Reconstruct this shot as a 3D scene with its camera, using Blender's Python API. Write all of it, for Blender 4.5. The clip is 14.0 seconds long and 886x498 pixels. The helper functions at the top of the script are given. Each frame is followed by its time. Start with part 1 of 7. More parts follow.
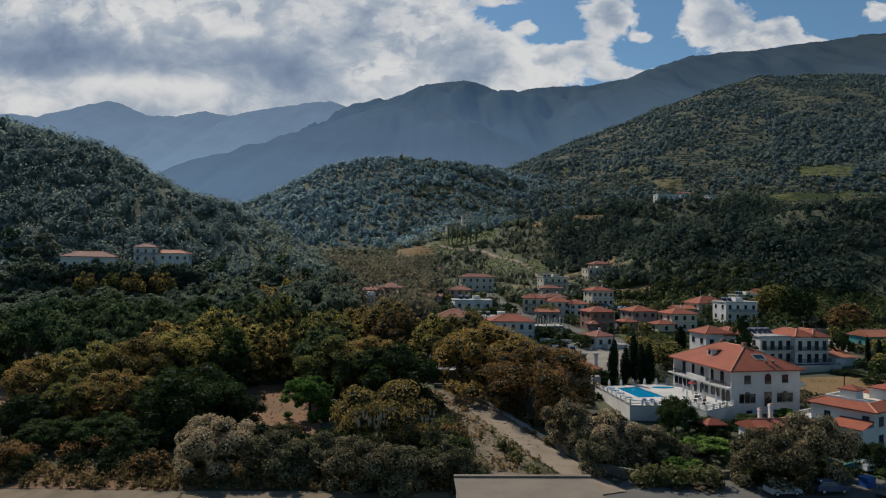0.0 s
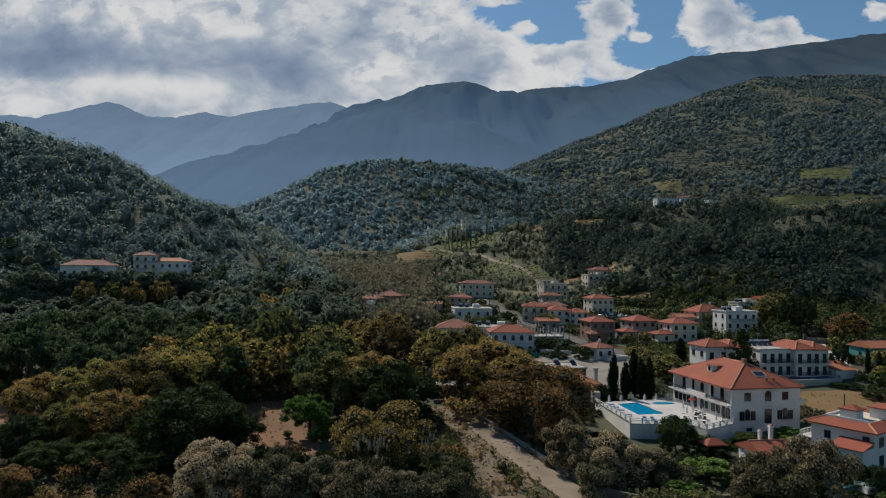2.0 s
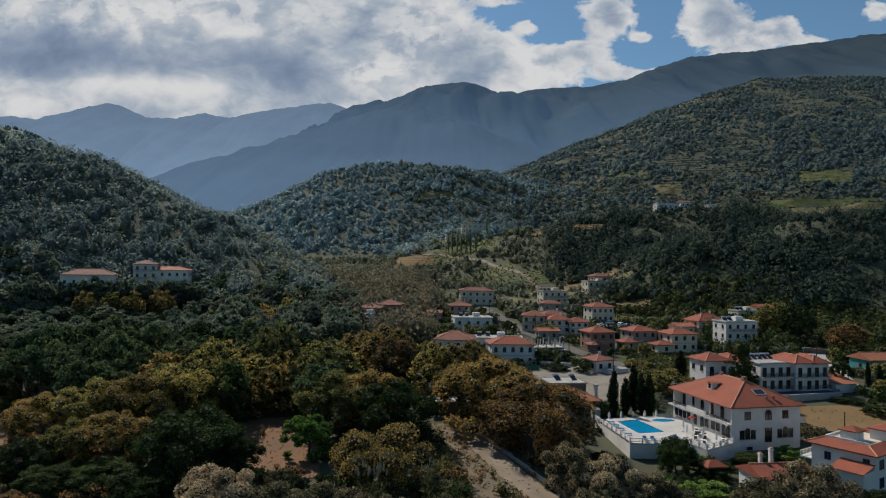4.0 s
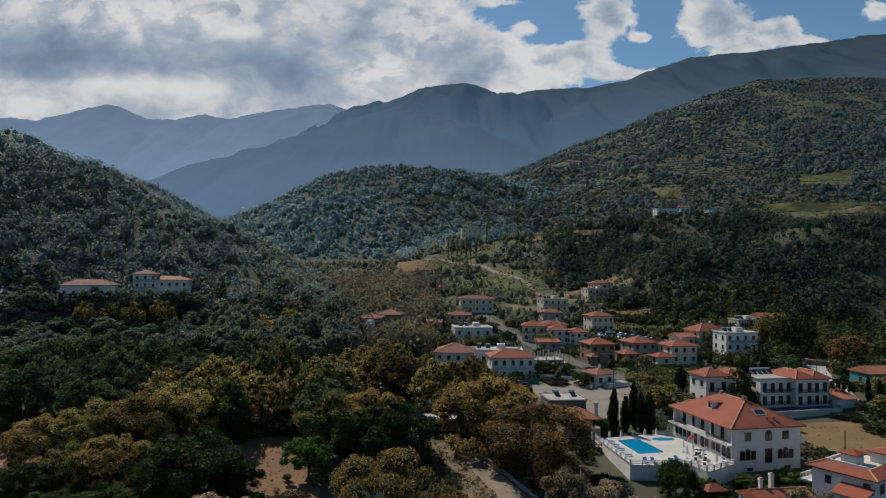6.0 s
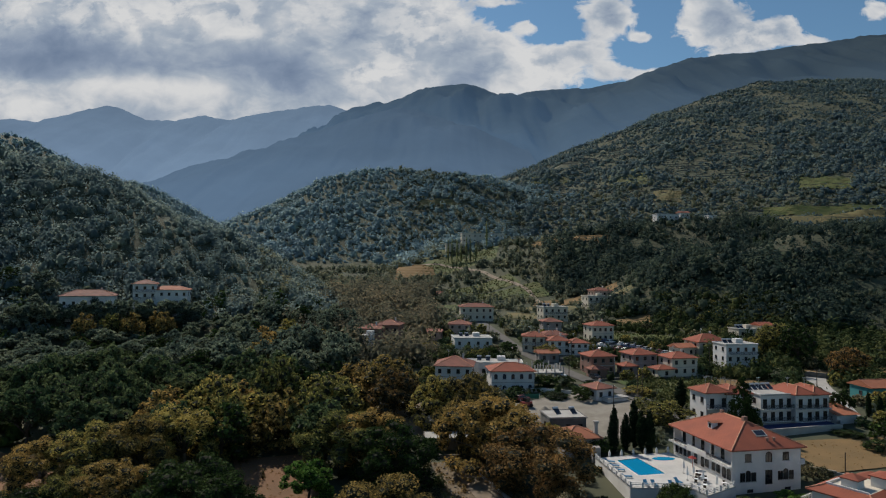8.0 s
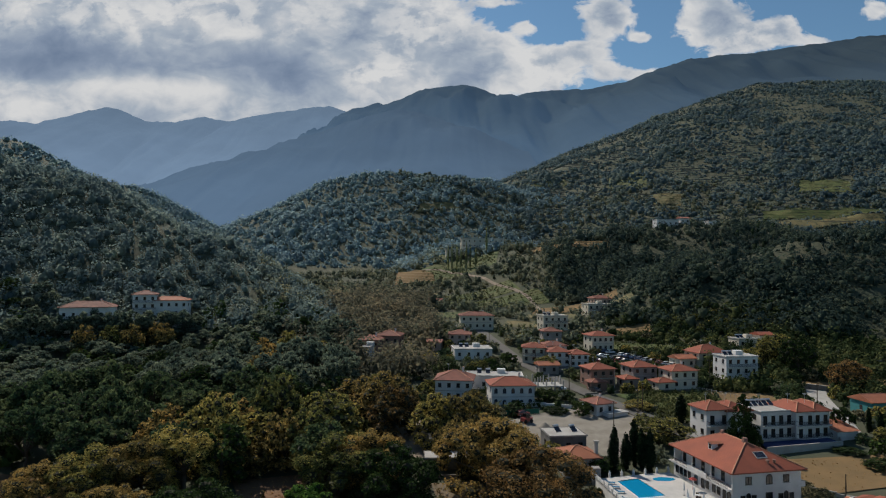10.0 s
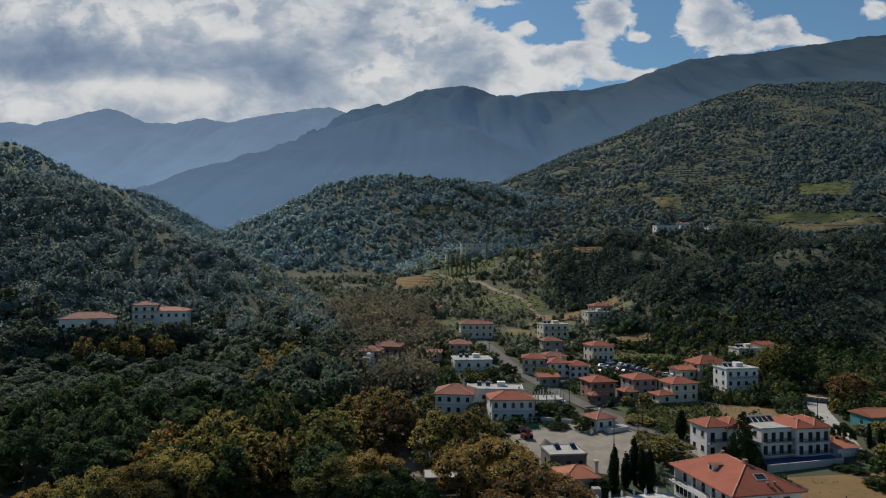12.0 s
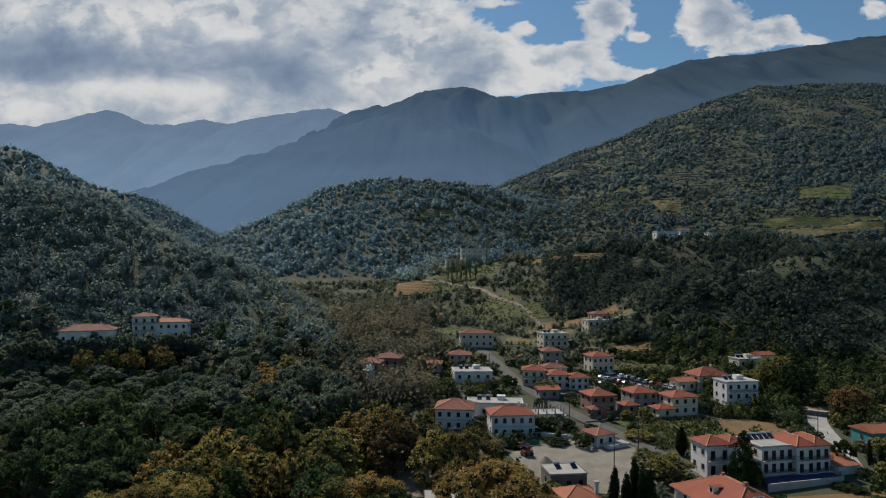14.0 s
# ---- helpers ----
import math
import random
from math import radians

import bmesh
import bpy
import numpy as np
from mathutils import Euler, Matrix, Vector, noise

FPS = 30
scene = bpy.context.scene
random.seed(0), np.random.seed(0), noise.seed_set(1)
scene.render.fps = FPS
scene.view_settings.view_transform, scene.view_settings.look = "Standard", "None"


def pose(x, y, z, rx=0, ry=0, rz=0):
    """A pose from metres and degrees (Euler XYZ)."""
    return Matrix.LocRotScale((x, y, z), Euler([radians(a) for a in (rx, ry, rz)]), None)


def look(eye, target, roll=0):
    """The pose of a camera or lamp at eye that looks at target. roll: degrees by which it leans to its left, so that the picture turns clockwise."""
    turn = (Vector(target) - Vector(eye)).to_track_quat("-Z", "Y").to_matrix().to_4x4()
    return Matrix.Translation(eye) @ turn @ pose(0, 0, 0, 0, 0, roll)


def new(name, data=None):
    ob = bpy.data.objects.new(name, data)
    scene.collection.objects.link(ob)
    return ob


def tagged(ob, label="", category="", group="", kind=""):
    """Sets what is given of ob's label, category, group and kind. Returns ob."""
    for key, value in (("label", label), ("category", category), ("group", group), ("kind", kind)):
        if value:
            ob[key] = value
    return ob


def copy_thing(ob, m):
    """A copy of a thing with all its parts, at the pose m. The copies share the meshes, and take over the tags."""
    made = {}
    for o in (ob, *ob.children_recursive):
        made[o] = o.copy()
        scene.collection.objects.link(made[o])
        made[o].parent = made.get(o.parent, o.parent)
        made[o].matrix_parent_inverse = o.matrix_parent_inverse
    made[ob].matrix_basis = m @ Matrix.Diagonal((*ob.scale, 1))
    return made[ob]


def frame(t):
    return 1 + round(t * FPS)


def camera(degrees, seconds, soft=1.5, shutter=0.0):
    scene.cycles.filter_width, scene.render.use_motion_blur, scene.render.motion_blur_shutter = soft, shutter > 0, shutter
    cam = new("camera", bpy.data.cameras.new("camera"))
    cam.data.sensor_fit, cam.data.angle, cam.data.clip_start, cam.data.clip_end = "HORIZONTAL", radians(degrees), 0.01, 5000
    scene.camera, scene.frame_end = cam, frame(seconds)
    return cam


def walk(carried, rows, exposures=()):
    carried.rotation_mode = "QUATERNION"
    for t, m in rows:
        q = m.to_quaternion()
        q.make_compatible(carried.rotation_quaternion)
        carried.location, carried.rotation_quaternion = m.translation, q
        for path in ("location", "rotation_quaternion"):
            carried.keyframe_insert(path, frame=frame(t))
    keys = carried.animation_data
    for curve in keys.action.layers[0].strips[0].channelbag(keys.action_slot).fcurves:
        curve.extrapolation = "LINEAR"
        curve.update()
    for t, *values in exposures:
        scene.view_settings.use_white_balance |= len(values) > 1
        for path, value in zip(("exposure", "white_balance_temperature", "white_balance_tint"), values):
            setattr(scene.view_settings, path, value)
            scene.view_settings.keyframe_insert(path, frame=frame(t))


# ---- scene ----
cam = camera(69.0, 14.0, soft=1.15)
PATH = [
    (0, 0.0, 0.0, 25.00, 91.50, -0.90, 0.0),
    (0.5, 0.0, 0.0, 25.70, 91.50, -0.89, 0.0),
    (1, 0.0, 0.0, 26.50, 91.51, -0.87, 0.0),
    (1.5, 0.0, 0.0, 27.34, 91.51, -0.86, 0.0),
    (2, 0.0, 0.0, 28.18, 91.51, -0.84, 0.0),
    (2.5, 0.0, 0.0, 29.03, 91.52, -0.83, 0.0),
    (3, 0.0, 0.0, 29.89, 91.52, -0.81, 0.0),
    (5.5, 0.0, 0.0, 34.37, 91.54, -0.73, 0.0),
    (6, 0.0, 0.0, 35.36, 91.55, -0.71, 0.0),
    (6.5, 0.0, 0.0, 36.34, 91.55, -0.69, 0.0),
    (7, 0.0, 0.0, 37.33, 91.55, -0.67, 0.0),
    (7.5, 0.0, 0.0, 38.33, 91.56, -0.65, 0.0),
    (8, 0.0, 0.0, 39.30, 91.56, -0.64, 0.0),
    (10.5, 0.0, 0.0, 44.36, 91.59, -0.54, 0.0),
    (11, 0.0, 0.0, 45.34, 91.59, -0.52, 0.0),
    (11.5, 0.0, 0.0, 46.42, 91.60, -0.50, 0.0),
    (12, 0.0, 0.0, 47.49, 91.60, -0.48, 0.0),
    (12.5, 0.0, 0.0, 48.56, 91.60, -0.46, 0.0),
    (13, 0.0, 0.0, 49.63, 91.61, -0.44, 0.0),
    (13.5, 0.0, 0.0, 50.75, 91.61, -0.42, 0.0),
    (14, 0.0, 0.0, 51.87, 91.62, -0.40, 0.0),
]
walk(cam, [(t, pose(*p)) for t, *p in PATH])


# world, sun, exposure
SUN_TO = Vector((-0.57, 0.82, 0.98)).normalized()
SUN_EL = math.asin(SUN_TO.z)
SUN_AZ = math.atan2(SUN_TO.x, SUN_TO.y)


def link(nt, a, b):
    nt.links.new(a, b)


def mathn(nt, op, a, b=None, clamp=False):
    n = nt.nodes.new("ShaderNodeMath")
    n.operation, n.use_clamp = op, clamp
    for i, v in enumerate((a, b)):
        if v is None:
            continue
        if isinstance(v, (int, float)):
            n.inputs[i].default_value = v
        else:
            link(nt, v, n.inputs[i])
    return n.outputs[0]


def mixc(nt, fac, a, b, blend="MIX"):
    n = nt.nodes.new("ShaderNodeMix")
    n.data_type, n.blend_type = "RGBA", blend
    for i, v in ((0, fac), (6, a), (7, b)):
        if isinstance(v, (int, float)):
            n.inputs[i].default_value = v
        elif isinstance(v, tuple):
            n.inputs[i].default_value = (*v, 1)
        else:
            link(nt, v, n.inputs[i])
    return n.outputs[2]


def noise_n(nt, vec, scale, detail=4, rough=0.55, dist=0.0):
    n = nt.nodes.new("ShaderNodeTexNoise")
    n.inputs["Scale"].default_value, n.inputs["Detail"].default_value = scale, detail
    n.inputs["Roughness"].default_value, n.inputs["Distortion"].default_value = rough, dist
    if vec is not None:
        link(nt, vec, n.inputs["Vector"])
    return n.outputs["Fac"]


def ramp(nt, fac, stops):
    n = nt.nodes.new("ShaderNodeValToRGB")
    el = n.color_ramp.elements
    while len(el) < len(stops):
        el.new(0.5)
    for e, (p, c) in zip(el, stops):
        e.position, e.color = p, (*c, 1) if isinstance(c, tuple) else (c, c, c, 1)
    link(nt, fac, n.inputs[0])
    return n.outputs[0]


def build_world():
    w = bpy.data.worlds.new("sky")
    scene.world = w
    w.use_nodes = True
    nt = w.node_tree
    nt.nodes.clear()
    out = nt.nodes.new("ShaderNodeOutputWorld")
    sky = nt.nodes.new("ShaderNodeTexSky")
    sky.sky_type, sky.sun_disc = "NISHITA", False
    sky.sun_elevation, sky.sun_rotation = SUN_EL, SUN_AZ
    sky.dust_density, sky.ozone_density = 0.3, 2.0
    co = nt.nodes.new("ShaderNodeTexCoord").outputs["Generated"]
    sep = nt.nodes.new("ShaderNodeSeparateXYZ")
    link(nt, co, sep.inputs[0])
    ahead = mathn(nt, "MAXIMUM", sep.outputs[1], 0.08)
    u, v = mathn(nt, "DIVIDE", sep.outputs[0], ahead), mathn(nt, "DIVIDE", sep.outputs[2], ahead)
    com = nt.nodes.new("ShaderNodeCombineXYZ")
    link(nt, u, com.inputs[0])
    link(nt, mathn(nt, "MULTIPLY", v, 1.5), com.inputs[1])
    vec = com.outputs[0]
    big = noise_n(nt, vec, 9.0, 6, 0.55, 0.3)
    fine = noise_n(nt, vec, 30.0, 9, 0.62, 0.5)
    wide = noise_n(nt, vec, 7.0, 5, 0.5, 0.4)
    soft = noise_n(nt, vec, 19.0, 4, 0.5, 0.6)

    def centred(x, amount):
        return mathn(nt, "MULTIPLY", mathn(nt, "SUBTRACT", x, 0.5), amount)

    def lobe(u0, v0, su, sv):
        a = mathn(nt, "DIVIDE", mathn(nt, "SUBTRACT", u, u0), su)
        b = mathn(nt, "DIVIDE", mathn(nt, "SUBTRACT", v, v0), sv)
        q = mathn(nt, "ADD", mathn(nt, "MULTIPLY", a, a), mathn(nt, "MULTIPLY", b, b))
        return mathn(nt, "EXPONENT", mathn(nt, "MULTIPLY", q, -1.0))

    def total(rows):
        s = None
        for u0, v0, su, sv, amount in rows:
            k = mathn(nt, "MULTIPLY", lobe(u0, v0, su, sv), amount)
            s = k if s is None else mathn(nt, "ADD", s, k)
        return s

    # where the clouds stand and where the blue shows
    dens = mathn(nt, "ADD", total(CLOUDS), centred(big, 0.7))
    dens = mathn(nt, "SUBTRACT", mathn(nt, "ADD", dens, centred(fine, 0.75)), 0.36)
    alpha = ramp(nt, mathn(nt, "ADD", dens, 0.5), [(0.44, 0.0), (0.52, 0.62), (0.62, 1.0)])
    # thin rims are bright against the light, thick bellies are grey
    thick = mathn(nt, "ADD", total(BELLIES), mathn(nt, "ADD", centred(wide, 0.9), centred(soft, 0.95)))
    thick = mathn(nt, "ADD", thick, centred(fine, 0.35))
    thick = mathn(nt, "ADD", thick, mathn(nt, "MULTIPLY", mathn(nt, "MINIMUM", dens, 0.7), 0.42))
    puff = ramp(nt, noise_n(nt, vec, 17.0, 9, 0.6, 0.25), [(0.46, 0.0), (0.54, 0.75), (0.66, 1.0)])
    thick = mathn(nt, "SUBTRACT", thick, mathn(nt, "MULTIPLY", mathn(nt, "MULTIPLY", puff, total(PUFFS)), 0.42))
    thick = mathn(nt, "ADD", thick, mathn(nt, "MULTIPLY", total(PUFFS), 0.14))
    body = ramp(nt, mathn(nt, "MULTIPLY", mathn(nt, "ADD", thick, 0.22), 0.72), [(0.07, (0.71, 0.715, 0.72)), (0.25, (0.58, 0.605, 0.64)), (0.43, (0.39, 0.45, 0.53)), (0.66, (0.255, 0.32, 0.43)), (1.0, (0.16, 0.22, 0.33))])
    b1 = nt.nodes.new("ShaderNodeBackground")
    link(nt, mixc(nt, 1.0, sky.outputs[0], (0.80, 1.02, 1.06), "MULTIPLY"), b1.inputs[0])
    b1.inputs[1].default_value = SKY
    b2 = nt.nodes.new("ShaderNodeBackground")
    link(nt, body, b2.inputs[0])
    b2.inputs[1].default_value = CLOUD
    mx = nt.nodes.new("ShaderNodeMixShader")
    link(nt, alpha, mx.inputs[0])
    link(nt, b1.outputs[0], mx.inputs[1])
    link(nt, b2.outputs[0], mx.inputs[2])
    link(nt, mx.outputs[0], out.inputs[0])


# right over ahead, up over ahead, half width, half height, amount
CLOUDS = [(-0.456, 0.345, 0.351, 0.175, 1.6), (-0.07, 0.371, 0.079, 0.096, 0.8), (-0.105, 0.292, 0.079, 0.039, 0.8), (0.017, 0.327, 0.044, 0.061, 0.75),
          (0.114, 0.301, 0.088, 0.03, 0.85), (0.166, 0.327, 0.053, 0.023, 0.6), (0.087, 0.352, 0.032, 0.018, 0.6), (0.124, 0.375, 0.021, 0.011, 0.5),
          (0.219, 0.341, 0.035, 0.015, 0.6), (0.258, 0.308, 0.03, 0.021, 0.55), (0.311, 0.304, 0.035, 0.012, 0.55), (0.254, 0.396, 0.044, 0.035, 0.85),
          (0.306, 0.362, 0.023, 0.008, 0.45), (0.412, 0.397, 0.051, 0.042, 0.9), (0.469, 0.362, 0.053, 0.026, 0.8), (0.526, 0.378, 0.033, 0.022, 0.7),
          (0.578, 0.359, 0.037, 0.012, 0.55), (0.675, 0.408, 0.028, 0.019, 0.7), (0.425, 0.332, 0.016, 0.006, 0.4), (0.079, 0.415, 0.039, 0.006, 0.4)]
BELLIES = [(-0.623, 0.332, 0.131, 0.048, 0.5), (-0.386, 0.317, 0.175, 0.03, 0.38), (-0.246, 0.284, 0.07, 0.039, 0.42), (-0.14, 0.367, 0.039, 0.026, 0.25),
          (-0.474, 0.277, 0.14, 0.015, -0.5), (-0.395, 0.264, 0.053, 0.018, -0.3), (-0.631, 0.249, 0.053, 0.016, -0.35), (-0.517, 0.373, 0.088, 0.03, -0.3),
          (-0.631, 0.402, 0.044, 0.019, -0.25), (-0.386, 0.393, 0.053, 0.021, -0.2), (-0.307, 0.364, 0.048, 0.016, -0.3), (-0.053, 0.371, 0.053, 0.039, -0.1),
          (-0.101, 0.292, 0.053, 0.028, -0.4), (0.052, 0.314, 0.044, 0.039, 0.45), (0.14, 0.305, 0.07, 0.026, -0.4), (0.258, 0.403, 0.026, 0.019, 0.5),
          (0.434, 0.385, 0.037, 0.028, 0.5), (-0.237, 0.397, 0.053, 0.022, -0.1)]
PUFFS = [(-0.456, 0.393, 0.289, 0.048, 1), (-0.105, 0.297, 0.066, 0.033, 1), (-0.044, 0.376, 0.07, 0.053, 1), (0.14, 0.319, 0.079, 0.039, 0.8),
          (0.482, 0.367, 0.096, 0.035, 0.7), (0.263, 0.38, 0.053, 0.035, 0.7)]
SKY, CLOUD = 0.094, 1.14
build_world()

sun = new("sun", bpy.data.lights.new("sun", "SUN"))
sun.data.energy, sun.data.angle, sun.data.color = 5.0, radians(0.6), (1.0, 0.93, 0.82)
sun.matrix_world = look((0, 0, 300), Vector((0, 0, 300)) - SUN_TO)
scene.view_settings.exposure = -0.32


# ---- materials ----
def mat(name, color, rough=0.85, vary=0.25, scale=0.6, fine=6.0, bump=0.25, second=None, spec=0.3, metal=0.0, island=0.0, obj=0.0, coat=None):
    m = bpy.data.materials.new(name)
    m.use_nodes = True
    nt = m.node_tree
    bs = nt.nodes["Principled BSDF"]
    co = nt.nodes.new("ShaderNodeTexCoord").outputs["Object"]
    geo = nt.nodes.new("ShaderNodeNewGeometry")
    a = noise_n(nt, co, scale, 4, 0.6)
    b = noise_n(nt, co, fine, 5, 0.65)
    two = second or tuple(c * (1 - vary) for c in color)
    c = mixc(nt, ramp(nt, a, [(0.35, 0.0), (0.65, 1.0)]), color, two)
    c = mixc(nt, mathn(nt, "MULTIPLY", b, vary), c, tuple(x * 0.55 for x in color))
    if island:
        k = mathn(nt, "ADD", mathn(nt, "MULTIPLY", geo.outputs["Random Per Island"], 2 * island), 1 - island)
        c = mixc(nt, 1.0, c, k, "MULTIPLY")
    if obj:
        o = nt.nodes.new("ShaderNodeObjectInfo").outputs["Random"]
        k = mathn(nt, "ADD", mathn(nt, "MULTIPLY", o, 2 * obj), 1 - obj)
        c = mixc(nt, 1.0, c, k, "MULTIPLY")
    link(nt, c, bs.inputs["Base Color"])
    bs.inputs["Roughness"].default_value, bs.inputs["Specular IOR Level"].default_value, bs.inputs["Metallic"].default_value = rough, spec, metal
    if bump:
        bn = nt.nodes.new("ShaderNodeBump")
        bn.inputs["Strength"].default_value, bn.inputs["Distance"].default_value = bump, 0.05
        link(nt, b, bn.inputs["Height"])
        link(nt, bn.outputs[0], bs.inputs["Normal"])
    return m


def leaf(name, c1, c2, c3, glow=0.35, grain=0.7, sheen=0.0, by_tree=False):
    """Foliage: three tones mixed leaf by leaf and tree by tree, with light through the leaves."""
    m = bpy.data.materials.new(name)
    m.use_nodes = True
    nt = m.node_tree
    bs = nt.nodes["Principled BSDF"]
    geo = nt.nodes.new("ShaderNodeNewGeometry")
    co = nt.nodes.new("ShaderNodeTexCoord").outputs["Object"]
    one = geo.outputs["Random Per Island"]
    if by_tree:
        att = nt.nodes.new("ShaderNodeAttribute")
        att.attribute_name = "tone"
        o = att.outputs["Fac"]
    else:
        o = nt.nodes.new("ShaderNodeObjectInfo").outputs["Random"]
    patch = noise_n(nt, co, 0.02 if by_tree else 0.28, 4, 0.6)
    f = mathn(nt, "ADD", mathn(nt, "MULTIPLY", patch, 1.3 if by_tree else 1.5), mathn(nt, "MULTIPLY", one, 0.3 if by_tree else 0.45))
    f = mathn(nt, "ADD", f, mathn(nt, "MULTIPLY", mathn(nt, "SUBTRACT", o, 0.5), 0.9 if by_tree else 0.6))
    c = ramp(nt, mathn(nt, "SUBTRACT", f, 0.35 if by_tree else 0.45), [(0.2, c1), (0.5, c2), (0.85, c3)])
    k = mathn(nt, "ADD", mathn(nt, "MULTIPLY", one, grain), 1 - grain)
    k = mathn(nt, "ADD", k, mathn(nt, "MULTIPLY", noise_n(nt, co, 0.5 if by_tree else 1.6, 5, 0.7), 0.7))
    c = mixc(nt, 1.0, c, k, "MULTIPLY")
    link(nt, c, bs.inputs["Base Color"])
    bs.inputs["Roughness"].default_value, bs.inputs["Specular IOR Level"].default_value = 0.8, 0.06
    bs.inputs["Sheen Weight"].default_value, bs.inputs["Sheen Roughness"].default_value = sheen, 0.6
    if by_tree:
        bn = nt.nodes.new("ShaderNodeBump")
        bn.inputs["Strength"].default_value, bn.inputs["Distance"].default_value = 0.6, 0.5
        link(nt, noise_n(nt, co, 0.9, 4, 0.7), bn.inputs["Height"])
        link(nt, bn.outputs[0], bs.inputs["Normal"])
    tr = nt.nodes.new("ShaderNodeBsdfTranslucent")
    link(nt, c, tr.inputs[0])
    mx = nt.nodes.new("ShaderNodeMixShader")
    mx.inputs[0].default_value = glow
    link(nt, bs.outputs[0], mx.inputs[1])
    link(nt, tr.outputs[0], mx.inputs[2])
    link(nt, mx.outputs[0], nt.nodes["Material Output"].inputs[0])
    return m


def tile_mat(name, color, second):
    """Clay roof tiles: courses down the slope and weathered patches."""
    m = mat(name, color, 0.8, 0.3, 0.35, 9.0, 0.15, second, 0.2, obj=0.12)
    nt = m.node_tree
    bs = nt.nodes["Principled BSDF"]
    co = nt.nodes.new("ShaderNodeTexCoord").outputs["Object"]
    wv = nt.nodes.new("ShaderNodeTexWave")
    wv.bands_direction = "Z"
    wv.inputs["Scale"].default_value, wv.inputs["Distortion"].default_value = 2.6, 0.6
    link(nt, co, wv.inputs[0])
    old = bs.inputs["Base Color"].links[0].from_socket
    link(nt, mixc(nt, mathn(nt, "MULTIPLY", wv.outputs["Fac"], 0.35), old, tuple(c * 0.55 for c in color)), bs.inputs["Base Color"])
    return m


def haze_glow_mat(name, body, haze, strength, z0, z1, lift):
    """Distant range: dim woods, with blue haze painted over them as emission, stronger low down."""
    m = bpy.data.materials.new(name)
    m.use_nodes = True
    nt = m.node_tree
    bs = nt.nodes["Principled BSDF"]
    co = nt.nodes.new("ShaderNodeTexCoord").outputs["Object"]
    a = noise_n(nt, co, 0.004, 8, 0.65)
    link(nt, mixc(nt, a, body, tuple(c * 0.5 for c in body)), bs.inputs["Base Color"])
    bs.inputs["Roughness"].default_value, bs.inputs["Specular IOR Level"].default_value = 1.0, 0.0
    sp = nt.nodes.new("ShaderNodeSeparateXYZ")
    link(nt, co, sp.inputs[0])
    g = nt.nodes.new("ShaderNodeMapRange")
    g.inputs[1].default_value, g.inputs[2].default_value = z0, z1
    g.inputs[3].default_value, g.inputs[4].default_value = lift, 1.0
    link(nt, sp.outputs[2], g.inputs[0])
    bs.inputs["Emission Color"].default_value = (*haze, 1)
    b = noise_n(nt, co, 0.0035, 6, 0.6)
    # the painted haze weakens towards the right-hand end
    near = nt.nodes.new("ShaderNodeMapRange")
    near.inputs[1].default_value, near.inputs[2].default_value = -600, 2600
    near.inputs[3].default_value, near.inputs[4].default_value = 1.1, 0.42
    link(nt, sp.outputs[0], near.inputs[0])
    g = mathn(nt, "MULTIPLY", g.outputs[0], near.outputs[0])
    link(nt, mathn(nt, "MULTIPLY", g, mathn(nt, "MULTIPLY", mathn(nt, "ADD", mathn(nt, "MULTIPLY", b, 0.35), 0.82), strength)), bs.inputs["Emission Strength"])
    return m


